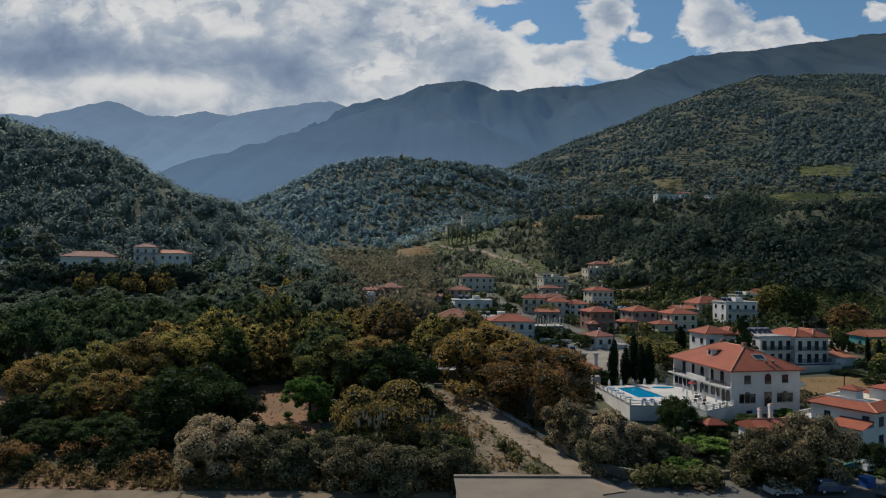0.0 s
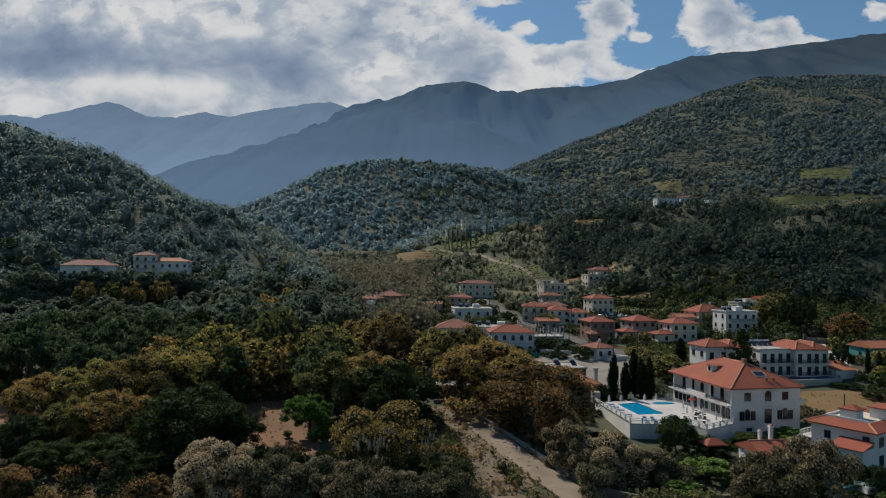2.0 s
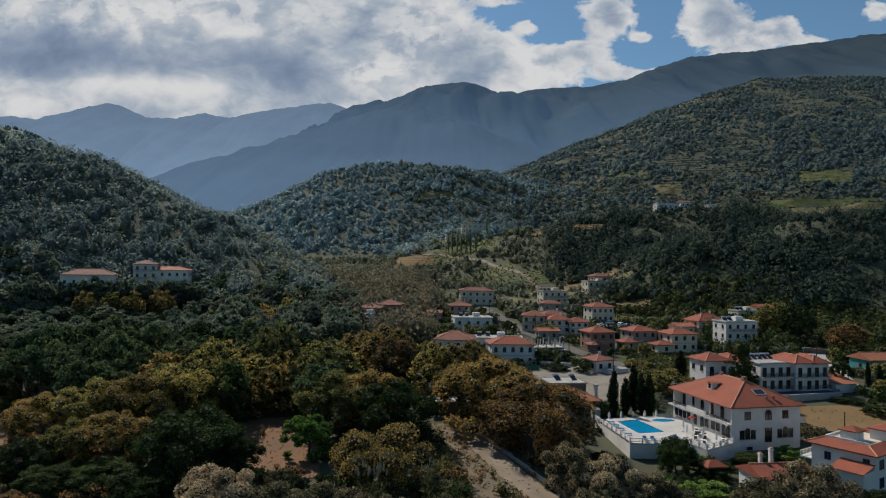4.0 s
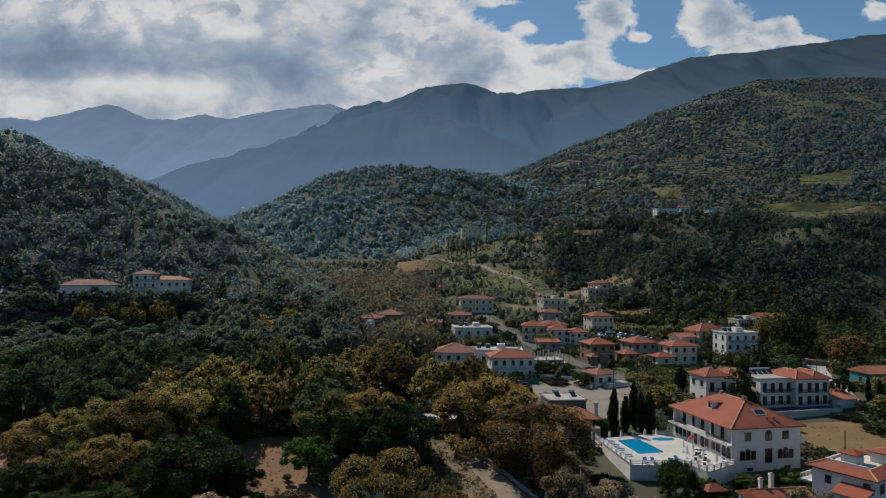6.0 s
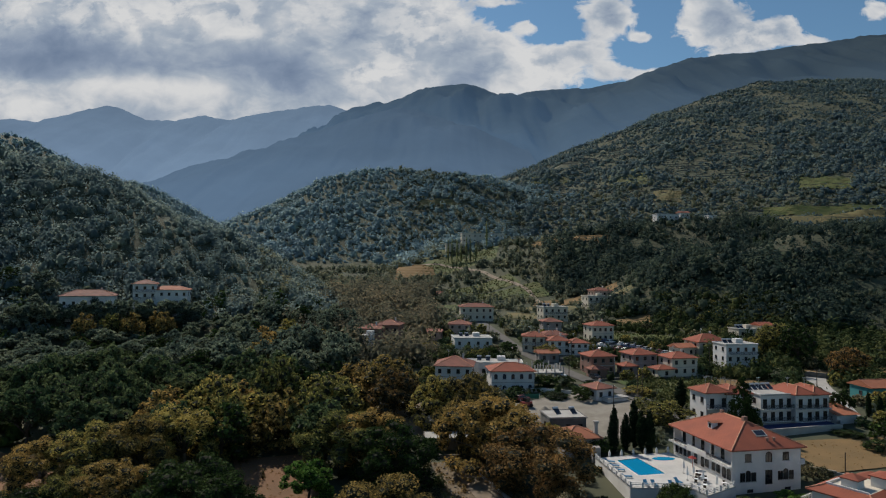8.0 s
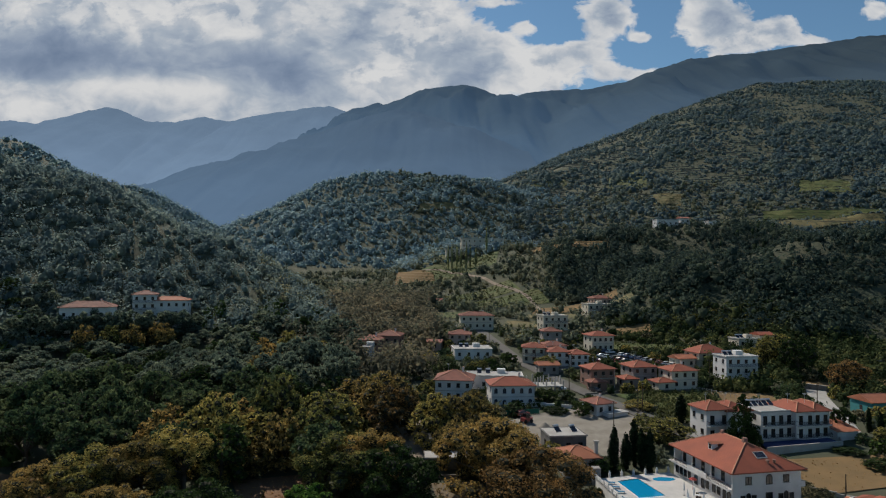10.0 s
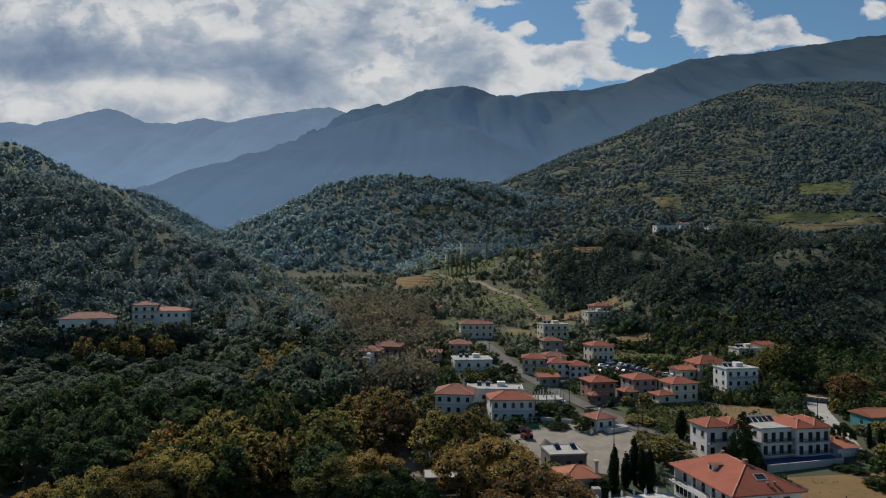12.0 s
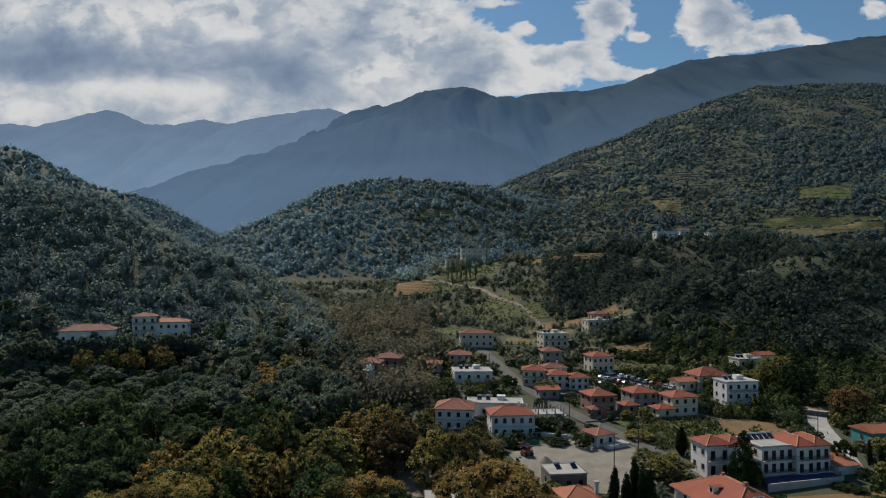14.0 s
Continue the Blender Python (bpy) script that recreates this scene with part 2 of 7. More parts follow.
M = {
    "soil": mat("dry soil and grass", (0.088, 0.086, 0.050), 0.95, 0.5, 0.05, 0.9, 0.5, (0.052, 0.066, 0.038)),
    "field": mat("brown bare field", (0.215, 0.112, 0.058), 0.95, 0.4, 0.15, 1.6, 0.6, (0.165, 0.096, 0.054)),
    "straw": mat("straw-coloured dry grass", (0.235, 0.146, 0.062), 0.95, 0.45, 0.2, 2.2, 0.7, (0.180, 0.118, 0.052)),
    "green": mat("green crop", (0.070, 0.098, 0.026), 0.9, 0.5, 0.12, 1.5, 0.6, (0.118, 0.112, 0.036)),
    "gold": mat("yellowed crop", (0.19, 0.145, 0.06), 0.9, 0.5, 0.12, 1.5, 0.6, (0.10, 0.105, 0.045)),
    "gravel": mat("pale gravel", (0.29, 0.26, 0.215), 0.95, 0.35, 0.25, 3.0, 0.4, (0.21, 0.18, 0.14)),
    "bed": mat("stony river bed", (0.22, 0.165, 0.11), 0.95, 0.5, 0.3, 3.5, 0.7, (0.12, 0.095, 0.058)),
    "track": mat("dusty track", (0.29, 0.23, 0.17), 0.95, 0.35, 0.25, 3.0, 0.4, (0.20, 0.155, 0.11)),
    "asphalt": mat("worn asphalt", (0.135, 0.125, 0.112), 0.9, 0.25, 0.2, 5.0, 0.2),
    "concrete": mat("concrete", (0.42, 0.40, 0.37), 0.9, 0.25, 0.3, 4.0, 0.2, (0.33, 0.31, 0.28)),
    "darkcon": mat("stained concrete", (0.20, 0.19, 0.18), 0.9, 0.35, 0.4, 4.0, 0.3),
    "stone": mat("rubble stone", (0.24, 0.21, 0.18), 0.95, 0.45, 0.8, 3.0, 0.7),
    "white": mat("white render", (0.69, 0.665, 0.64), 0.85, 0.16, 0.25, 3.0, 0.08, (0.57, 0.545, 0.52)),
    "cream": mat("cream render", (0.62, 0.55, 0.44), 0.85, 0.12, 0.3, 3.0, 0.1, (0.53, 0.47, 0.38)),
    "grey": mat("bare grey render", (0.33, 0.30, 0.28), 0.9, 0.2, 0.4, 3.0, 0.15, (0.25, 0.225, 0.21)),
    "brick": mat("reddish brown masonry", (0.30, 0.17, 0.13), 0.9, 0.3, 0.5, 5.0, 0.3, (0.23, 0.14, 0.11)),
    "pink": mat("pinkish render", (0.50, 0.36, 0.30), 0.9, 0.15, 0.4, 3.0, 0.1),
    "teal": mat("turquoise paint", (0.05, 0.22, 0.225), 0.8, 0.15, 0.3, 3.0, 0.1),
    "tile": tile_mat("clay roof tile", (0.330, 0.098, 0.058), (0.245, 0.080, 0.052)),
    "oldtile": tile_mat("weathered roof tile", (0.30, 0.115, 0.080), (0.20, 0.090, 0.068)),
    "orangetile": tile_mat("light roof tile", (0.44, 0.165, 0.092), (0.34, 0.135, 0.080)),
    "cap": mat("ridge tile", (0.58, 0.27, 0.16), 0.8, 0.2, 1.5, 8.0, 0.2),
    "glass": mat("dark window glass", (0.02, 0.022, 0.026), 0.12, 0.1, 1.0, 3.0, 0.0, None, 0.6, obj=0.4),
    "frame": mat("brown window wood", (0.035, 0.025, 0.02), 0.6, 0.2, 2.0, 9.0, 0.1),
    "blueframe": mat("blue window wood", (0.03, 0.07, 0.15), 0.6, 0.2, 2.0, 9.0, 0.1),
    "whiteframe": mat("white window wood", (0.72, 0.72, 0.70), 0.6, 0.1, 2.0, 9.0, 0.05),
    "iron": mat("dark iron", (0.03, 0.03, 0.035), 0.5, 0.2, 2.0, 9.0, 0.1, None, 0.5),
    "wood": mat("weathered wood", (0.11, 0.08, 0.055), 0.85, 0.3, 1.2, 9.0, 0.3),
    "bark": mat("bark", (0.085, 0.065, 0.048), 0.95, 0.4, 1.5, 8.0, 0.6),
    # dark colour of the crown hearts: shade between leaves painted in
    "crown_shade": mat("painted shade inside crowns", (0.040, 0.040, 0.022), 0.95, 0.4, 1.2, 6.0, 0.5),
    "palebark": mat("pale bark", (0.19, 0.165, 0.13), 0.95, 0.4, 1.2, 8.0, 0.5),
    "steel": mat("solar panel", (0.03, 0.035, 0.05), 0.25, 0.1, 1.0, 4.0, 0.0, None, 0.6, 0.3),
    "metal": mat("galvanised metal", (0.55, 0.56, 0.58), 0.4, 0.1, 1.0, 6.0, 0.05, None, 0.5, 0.6),
    "poolblue": mat("blue pool tile", (0.012, 0.25, 0.45), 0.5, 0.08, 0.6, 5.0, 0.05),
    "terrace": mat("terraced vines", (0.085, 0.102, 0.036), 0.9, 0.5, 0.08, 0.8, 0.6, (0.13, 0.122, 0.045)),
    "roofslab": mat("weathered roof screed", (0.215, 0.175, 0.135), 0.9, 0.3, 0.3, 3.0, 0.2, (0.16, 0.135, 0.105)),
    "paving": mat("pale terrace paving", (0.56, 0.535, 0.50), 0.85, 0.2, 0.4, 4.0, 0.1, (0.46, 0.44, 0.41)),
    "bluefloor": mat("blue painted paving", (0.016, 0.032, 0.11), 0.6, 0.15, 0.4, 4.0, 0.1),
    "cloth": mat("white cloth", (0.75, 0.74, 0.72), 0.9, 0.1, 1.0, 8.0, 0.1),
    "bluecloth": mat("blue cloth", (0.03, 0.16, 0.30), 0.9, 0.1, 1.0, 8.0, 0.1),
    "redcloth": mat("red cloth", (0.35, 0.05, 0.04), 0.9, 0.1, 1.0, 8.0, 0.1),
    "plume": mat("pale reed plume", (0.30, 0.265, 0.20), 0.95, 0.3, 2.0, 9.0, 0.5, (0.21, 0.18, 0.135)),
    "tyre": mat("black rubber", (0.015, 0.015, 0.015), 0.8, 0.1, 3.0, 9.0, 0.05),
    "bluebin": mat("blue plastic", (0.02, 0.09, 0.30), 0.5, 0.1, 1.0, 5.0, 0.05),
    "greenfence": mat("green mesh", (0.03, 0.16, 0.10), 0.8, 0.2, 1.0, 5.0, 0.1),
}
for i, c in enumerate([(0.62, 0.63, 0.64), (0.35, 0.36, 0.38), (0.03, 0.03, 0.035), (0.25, 0.04, 0.035), (0.05, 0.08, 0.16), (0.72, 0.72, 0.70)]):
    M["car%d" % i] = mat("car paint " + ("silver", "grey", "black", "red", "blue", "white")[i], c, 0.3, 0.05, 0.6, 3.0, 0.0, None, 0.6)
L = {
    "pine": leaf("pine needles", (0.046, 0.076, 0.036), (0.080, 0.116, 0.052), (0.140, 0.168, 0.074), 0.35),
    "broad": leaf("plane tree leaves turning brown", (0.140, 0.116, 0.042), (0.290, 0.210, 0.070), (0.430, 0.285, 0.094), 0.38),
    "olive": leaf("yellowing green leaves", (0.125, 0.135, 0.044), (0.260, 0.232, 0.070), (0.430, 0.335, 0.098), 0.38),
    "rust": leaf("rust-brown leaves", (0.118, 0.084, 0.038), (0.240, 0.146, 0.056), (0.370, 0.212, 0.080), 0.38),
    "fresh": leaf("fresh green leaves", (0.060, 0.122, 0.024), (0.112, 0.200, 0.040), (0.180, 0.265, 0.064), 0.35),
    "dark": leaf("dark green leaves", (0.020, 0.037, 0.011), (0.036, 0.062, 0.017), (0.072, 0.106, 0.028), 0.25),
    "tamarisk": leaf("grey-green tamarisk with faded plumes", (0.100, 0.092, 0.050), (0.270, 0.215, 0.126), (0.540, 0.420, 0.265), 0.33),
    "tam_dark": leaf("dull green tamarisk", (0.064, 0.070, 0.036), (0.150, 0.138, 0.074), (0.330, 0.280, 0.160), 0.28),
    "cypress": leaf("cypress green", (0.008, 0.018, 0.009), (0.014, 0.028, 0.012), (0.022, 0.04, 0.016), 0.12),
    # leaf colour lifted and blued: haze painted into the woods
    "hill": leaf("maquis and pines under painted haze", (0.116, 0.160, 0.158), (0.160, 0.208, 0.192), (0.212, 0.246, 0.200), 0.55, 0.2, 0.0, True),
    "darkhill": leaf("dark hillside pines", (0.032, 0.050, 0.043), (0.049, 0.071, 0.054), (0.080, 0.098, 0.064), 0.4, 0.25, 0.0, True),
    "hay": leaf("short straw-coloured grass", (0.22, 0.135, 0.056), (0.28, 0.172, 0.072), (0.34, 0.215, 0.095), 0.5, 0.3),
    "slope": leaf("dark green shrubs and fruit trees", (0.026, 0.040, 0.015), (0.046, 0.062, 0.022), (0.092, 0.100, 0.036), 0.3, 0.4, 0.0, True),
    "poplar": leaf("pale yellow-green poplar leaves", (0.215, 0.250, 0.135), (0.300, 0.325, 0.160), (0.390, 0.390, 0.190), 0.55),
    "hillgrey": leaf("olive groves", (0.092, 0.110, 0.080), (0.128, 0.144, 0.098), (0.185, 0.182, 0.112), 0.55, 0.3, 0.0, True),
    # the next two are paler and bluer still, as painted haze with distance
    "hillfar": leaf("far hillside woods with painted haze", (0.156, 0.228, 0.256), (0.184, 0.258, 0.274), (0.224, 0.282, 0.264), 0.55, 0.1, 0.0, True),
    "hillgreen": leaf("high hillside scrub and woods with painted haze", (0.074, 0.110, 0.122), (0.100, 0.138, 0.138), (0.140, 0.168, 0.138), 0.5, 0.15, 0.0, True),
    # lighter copy of the pine colour, haze of distance painted in
    "hillpine": leaf("pine needles greyed with painted haze", (0.092, 0.126, 0.096), (0.138, 0.176, 0.128), (0.200, 0.226, 0.148), 0.5),
    "hillbrown": leaf("brownish riverside trees", (0.105, 0.104, 0.072), (0.152, 0.138, 0.090), (0.205, 0.170, 0.106), 0.5, 0.3, 0.0, True),
    "drygrass": leaf("dry grass and scrub", (0.13, 0.10, 0.045), (0.21, 0.15, 0.065), (0.30, 0.205, 0.09), 0.45),
    "reed": leaf("reeds and river scrub", (0.06, 0.075, 0.028), (0.10, 0.11, 0.040), (0.17, 0.155, 0.065), 0.4),
}


# ---- building blocks ----
class Geo:
    """Collects vertices and faces of one mesh."""

    def __init__(self):
        self.v, self.f = [], []

    def poly(self, pts):
        n = len(self.v)
        self.v += [tuple(p) for p in pts]
        self.f.append(tuple(range(n, n + len(pts))))
        return self

    def box(self, x0, x1, y0, y1, z0, z1):
        n = len(self.v)
        self.v += [(x, y, z) for z in (z0, z1) for x, y in ((x0, y0), (x1, y0), (x1, y1), (x0, y1))]
        self.f += [tuple(n + i for i in q) for q in ((3, 2, 1, 0), (4, 5, 6, 7), (0, 1, 5, 4), (1, 2, 6, 5), (2, 3, 7, 6), (3, 0, 4, 7))]
        return self

    def prism(self, pts, z0, z1):
        """An upright prism over the plan polygon pts (counter-clockwise)."""
        n, k = len(self.v), len(pts)
        self.v += [(p[0], p[1], z0) for p in pts] + [(p[0], p[1], z1) for p in pts]
        self.f += [tuple(n + i for i in reversed(range(k))), tuple(n + k + i for i in range(k))]
        self.f += [(n + i, n + (i + 1) % k, n + k + (i + 1) % k, n + k + i) for i in range(k)]
        return self

    def tube(self, a, b, r0, r1=None, sides=6):
        a, b = Vector(a), Vector(b)
        r1 = r0 if r1 is None else r1
        d = (b - a).normalized()
        s = d.cross(Vector((0, 0, 1)) if abs(d.z) < 0.9 else Vector((1, 0, 0))).normalized()
        t = d.cross(s)
        n = len(self.v)
        for c, r in ((a, r0), (b, r1)):
            self.v += [tuple(c + (s * math.cos(k * math.tau / sides) + t * math.sin(k * math.tau / sides)) * r) for k in range(sides)]
        self.f += [(n + k, n + (k + 1) % sides, n + sides + (k + 1) % sides, n + sides + k) for k in range(sides)]
        self.f += [tuple(n + k for k in reversed(range(sides))), tuple(n + sides + k for k in range(sides))]
        return self

    def mesh(self, name, material, smooth=False):
        me = bpy.data.meshes.new(name)
        me.from_pydata(self.v, [], self.f)
        me.materials.append(material)
        if smooth:
            me.shade_smooth()
        return me


def part(name, geo, material, parent, label="", at=None):
    """One mesh object under a thing or a part."""
    me = geo if isinstance(geo, bpy.types.Mesh) else geo.mesh(name, material)
    ob = new(name, me)
    ob.parent = parent
    if at is not None:
        ob.matrix_basis = at
    return tagged(ob, label)


def thing(name, label, category, m=None, group="", kind=""):
    ob = new(name)
    ob.empty_display_size = 0.3
    if m is not None:
        ob.matrix_basis = m
    return tagged(ob, label, category, group, kind)


def solid(name, geo, material, label, category="", group="", kind="", m=None):
    ob = new(name, geo if isinstance(geo, bpy.types.Mesh) else geo.mesh(name, material))
    if m is not None:
        ob.matrix_basis = m
    return tagged(ob, label, category, group, kind)


# ---- the land ----
rng = np.random.default_rng(7)
LATTICE = rng.random((256, 256))


def vnoise(x, y):
    xi, yi = np.floor(x).astype(int), np.floor(y).astype(int)
    fx, fy = x - xi, y - yi
    fx, fy = fx * fx * (3 - 2 * fx), fy * fy * (3 - 2 * fy)
    g = lambda a, b: LATTICE[a % 256, b % 256]
    return (g(xi, yi) * (1 - fx) + g(xi + 1, yi) * fx) * (1 - fy) + (g(xi, yi + 1) * (1 - fx) + g(xi + 1, yi + 1) * fx) * fy - 0.5


def fbm(x, y, octaves=5):
    s, a = 0, 1.0
    for k in range(octaves):
        s = s + a * vnoise(x * 2 ** k + 17.3 * k, y * 2 ** k + 9.1 * k)
        a *= 0.5
    return s


def ridge(x, y, pts, slope, rounding=14.0):
    """Height of a ridge whose crest runs through pts and whose flanks fall at that slope."""
    best = np.full(np.shape(x), -1e9)
    for (ax, ay, az), (bx, by, bz) in zip(pts, pts[1:]):
        dx, dy = bx - ax, by - ay
        k = np.clip(((x - ax) * dx + (y - ay) * dy) / (dx * dx + dy * dy), 0, 1)
        d = np.hypot(x - ax - k * dx, y - ay - k * dy)
        best = np.maximum(best, az + k * (bz - az) - slope * (np.sqrt(d * d + rounding ** 2) - rounding))
    return best


def softmax2(a, b, k=7.0):
    return 0.5 * (a + b + np.sqrt((a - b) ** 2 + k * k)) - 0.0


VALLEY_Y = [-400, 60, 80, 115, 160, 210, 250, 315, 340, 450, 600, 900, 3000]
VALLEY_Z = [-3, -2.6, -2.2, -0.8, 2.3, 5.3, 8.0, 13, 15.5, 23, 36, 46, 120]
HILL_LEFT = [(-620, 470, 215), (-353, 380, 131), (-237, 357, 100), (-206, 363, 95), (-187, 360, 86), (-166, 352, 76), (-149, 350, 68), (-134, 345, 63), (-111, 330, 49), (-91, 310, 36), (-74, 295, 27), (-62, 283, 18)]
HILL_LEFT_BACK = [(-1100, 800, 370), (-755, 800, 274), (-615, 800, 228), (-544, 800, 203), (-474, 800, 168), (-425, 800, 156), (-376, 800, 133), (-347, 800, 98), (-312, 800, 58)]
HILL_MID = [(-290, 855, 52), (-256, 870, 94), (-220, 880, 124), (-182, 880, 147), (-159, 880, 160), (-128, 880, 169), (-52, 890, 177), (14, 900, 176), (52, 920, 169), (79, 950, 165)]
HILL_RIGHT = [(79, 950, 163), (155, 1010, 193), (235, 1090, 231), (352, 1190, 284), (504, 1310, 360), (595, 1390, 424), (725, 1470, 474), (850, 1500, 492), (975, 1490, 486), (1070, 1500, 466), (1252, 1530, 452), (1627, 1600, 478)]
SPUR_RIGHT = [(122, 376, 42), (140, 347, 52), (160, 346, 57), (200, 362, 67), (300, 376, 76), (420, 410, 100), (600, 430, 130)]
BENCH = [(5, 592, 61), (20, 558, 65), (45, 546, 67), (74, 492, 61), (102, 464, 65), (158, 462, 79), (200, 452, 80), (260, 520, 86), (316, 604, 94), (361, 604, 93), (450, 640, 110)]
SPUR_EDGE = [(190, 235, 8), (230, 250, 22), (330, 290, 60), (500, 330, 110)]


def land(x, y):
    x, y = np.asarray(x, float), np.asarray(y, float)
    z = np.interp(y, VALLEY_Y, VALLEY_Z)
    for pts, slope in ((HILL_LEFT, 0.68), (HILL_LEFT_BACK, 0.5), (HILL_MID, 0.56), (HILL_RIGHT, 0.43), (SPUR_RIGHT, 0.75), (BENCH, 0.6), (SPUR_EDGE, 0.5)):
        z = softmax2(z, ridge(x, y, pts, slope)) if slope else z
    rise = np.clip((z - np.interp(y, VALLEY_Y, VALLEY_Z) - 6) / 40, 0, 1)
    return z - 1.2 + rise * ((fbm(x / 90, y / 90) - 0.6) * 8 + fbm(x / 28 + 5, y / 28) * 3)


def ground_z(x, y):
    return float(land(x, y))


def sheet(name, material, xs, ys, zs):
    """A mesh over the plan grids xs, ys, zs of one shape."""
    r, c = xs.shape
    v = np.stack([xs, ys, zs], -1).reshape(-1, 3)
    i = np.arange(r * c).reshape(r, c)
    f = np.stack([i[:-1, :-1], i[1:, :-1], i[1:, 1:], i[:-1, 1:]], -1).reshape(-1, 4)
    me = bpy.data.meshes.new(name)
    me.from_pydata(v.tolist(), [], f.tolist())
    me.materials.append(material)
    me.shade_smooth()
    return me


def polar(az, dist):
    a, d = np.meshgrid(np.radians(az), dist)
    return d * np.sin(a), d * np.cos(a)


az = np.concatenate([np.arange(-180, -60, 6.0), np.arange(-60, 60, 0.45), np.arange(60, 180.1, 6.0)])
gx, gy = polar(az, np.concatenate([[0.01], np.geomspace(4, 2300, 280)]))
solid("ground", sheet("ground", M["soil"], gx, gy, land(gx, gy)), None, "dry earth and grass rising into wooded hills", "ground", kind="structure")

# distant ranges
LEFT_RANGE = [(-3300, 790), (-2893, 785), (-2427, 840), (-2270, 824), (-2114, 853), (-1989, 879), (-1930, 912), (-1890, 923), (-1850, 914), (-1801, 889), (-1707, 845), (-1518, 839),
              (-1430, 858), (-1345, 868), (-1204, 849), (-952, 898), (-731, 933), (-636, 937), (-541, 899), (-446, 889), (-351, 886), (-224, 852), (-34, 788)]
RIGHT_RANGE = [(-667, 739), (-541, 819), (-446, 889), (-400, 926), (-367, 947), (-326, 931), (-256, 963), (-193, 976), (-98, 1025), (42, 1047), (93, 1054), (157, 1041), (227, 1000), (316, 994), (427, 991),
               (475, 1014), (603, 1030), (746, 1030), (922, 1060), (1050, 1093), (1211, 1157), (1372, 1210), (1501, 1226), (1694, 1243), (1855, 1270), (2016, 1293), (2178, 1316), (2308, 1343), (2437, 1353), (2560, 1350), (3300, 1400)]
NEAR_RANGE = [(-1500, 230), (-1408, 268), (-1184, 371), (-1071, 387), (-1003, 406), (-845, 459), (-788, 475), (-663, 473), (-572, 498), (-481, 519), (-390, 551), (-299, 621), (-225, 668), (-185, 678),
              (-116, 669), (-25, 637), (67, 580), (182, 477), (300, 360)]


def far_range(name, crest, y0, slope, material, rough):
    """A range whose crest runs through (x, z) at the depth y0, with gullies down its flanks."""
    pts = [(x, y0, z) for x, z in crest]
    off = np.concatenate([np.geomspace(1750, 12, 30) * -1, [0], np.geomspace(12, 700, 14)])
    xs, ys = np.meshgrid(np.linspace(crest[0][0], crest[-1][0], 420), y0 + off)
    z = ridge(xs, ys, pts, slope, 25.0)
    down = np.clip(np.abs(ys - y0) / 350, 0.02, 1.0)
    gully = 1 - 2 * np.abs(fbm(xs / 210 + 0.35 * fbm(xs / 300, ys / 300, 3), ys / 900 + 3, 4))
    z = z + (gully - 0.75) * rough * down + fbm(xs / 320, ys / 320, 5) * rough * 0.6 * down + fbm(xs / 26, ys / 60, 3) * 7
    solid(name, sheet(name, material, xs, ys, np.maximum(z, 20)), None, "hazy blue mountain range behind the valley", "mountain", kind="structure")


far_range("backdrop_1", LEFT_RANGE, 3600, 0.50, haze_glow_mat("far range", (0.03, 0.04, 0.05), (0.33, 0.49, 0.72), 0.40, 300, 900, 1.4), 60)
far_range("backdrop_2", RIGHT_RANGE, 3550, 0.47, haze_glow_mat("high range", (0.04, 0.05, 0.046), (0.22, 0.40, 0.68), 0.19, 330, 1000, 2.0), 80)
far_range("backdrop_3", NEAR_RANGE, 2600, 0.42, haze_glow_mat("middle range", (0.025, 0.034, 0.038), (0.27, 0.44, 0.69), 0.27, 150, 640, 1.5), 45)


# ---- fields, roads and yards ----
KEEP_CLEAR = []


def patch(name, corners, material, label, category, lift=0.12, n=14, step=0.0, kind="structure", clear=True, block=0.0):
    """A piece of ground over four plan corners, lying on the land; step: terrace height."""
    a, b, c, d = [np.array(p, float) for p in corners]
    u, v = np.meshgrid(np.linspace(0, 1, n), np.linspace(0, 1, n))
    u, v = u[..., None], v[..., None]
    p = (a * (1 - u) + b * u) * (1 - v) + (d * (1 - u) + c * u) * v
    xs, ys = p[..., 0], p[..., 1]
    z = land(xs, ys)
    if step:
        z = np.maximum(z, np.round(z / step) * step + 0.15)
    if clear:
        KEEP_CLEAR.append(([tuple(a), tuple(b), tuple(c), tuple(d)], 1.0))
    return solid(name, sheet(name, material, xs, ys, z + lift), None, label, category, kind=kind)


def strip(name, line, width, material, label, category, lift=0.16):
    pts = []
    for (ax, ay), (bx, by) in zip(line, line[1:]):
        n = max(2, int(math.hypot(bx - ax, by - ay) / 2.5))
        pts += [(ax + (bx - ax) * k / n, ay + (by - ay) * k / n) for k in range(n)]
    pts.append(line[-1])
    p = np.array(pts)
    for _ in range(4):
        p[1:-1] = 0.25 * p[:-2] + 0.5 * p[1:-1] + 0.25 * p[2:]
    t = np.gradient(p, axis=0)
    t /= np.linalg.norm(t, axis=1)[:, None]
    nrm = np.stack([-t[:, 1], t[:, 0]], 1)
    off = np.linspace(0.5, -0.5, 5) * width
    xs, ys = p[:, :1] + nrm[:, :1] * off, p[:, 1:] + nrm[:, 1:] * off
    for q in pts:
        KEEP_CLEAR.append(([q], width * 0.5 + 1.2))
    return solid(name, sheet(name, material, xs, ys, land(xs, ys) + lift), None, label, category, kind="structure")


def inside(poly, x, y):
    ok = False
    for (ax, ay), (bx, by) in zip(poly, poly[1:] + poly[:1]):
        if (ay > y) != (by > y) and x < (bx - ax) * (y - ay) / (by - ay) + ax:
            ok = not ok
    return ok


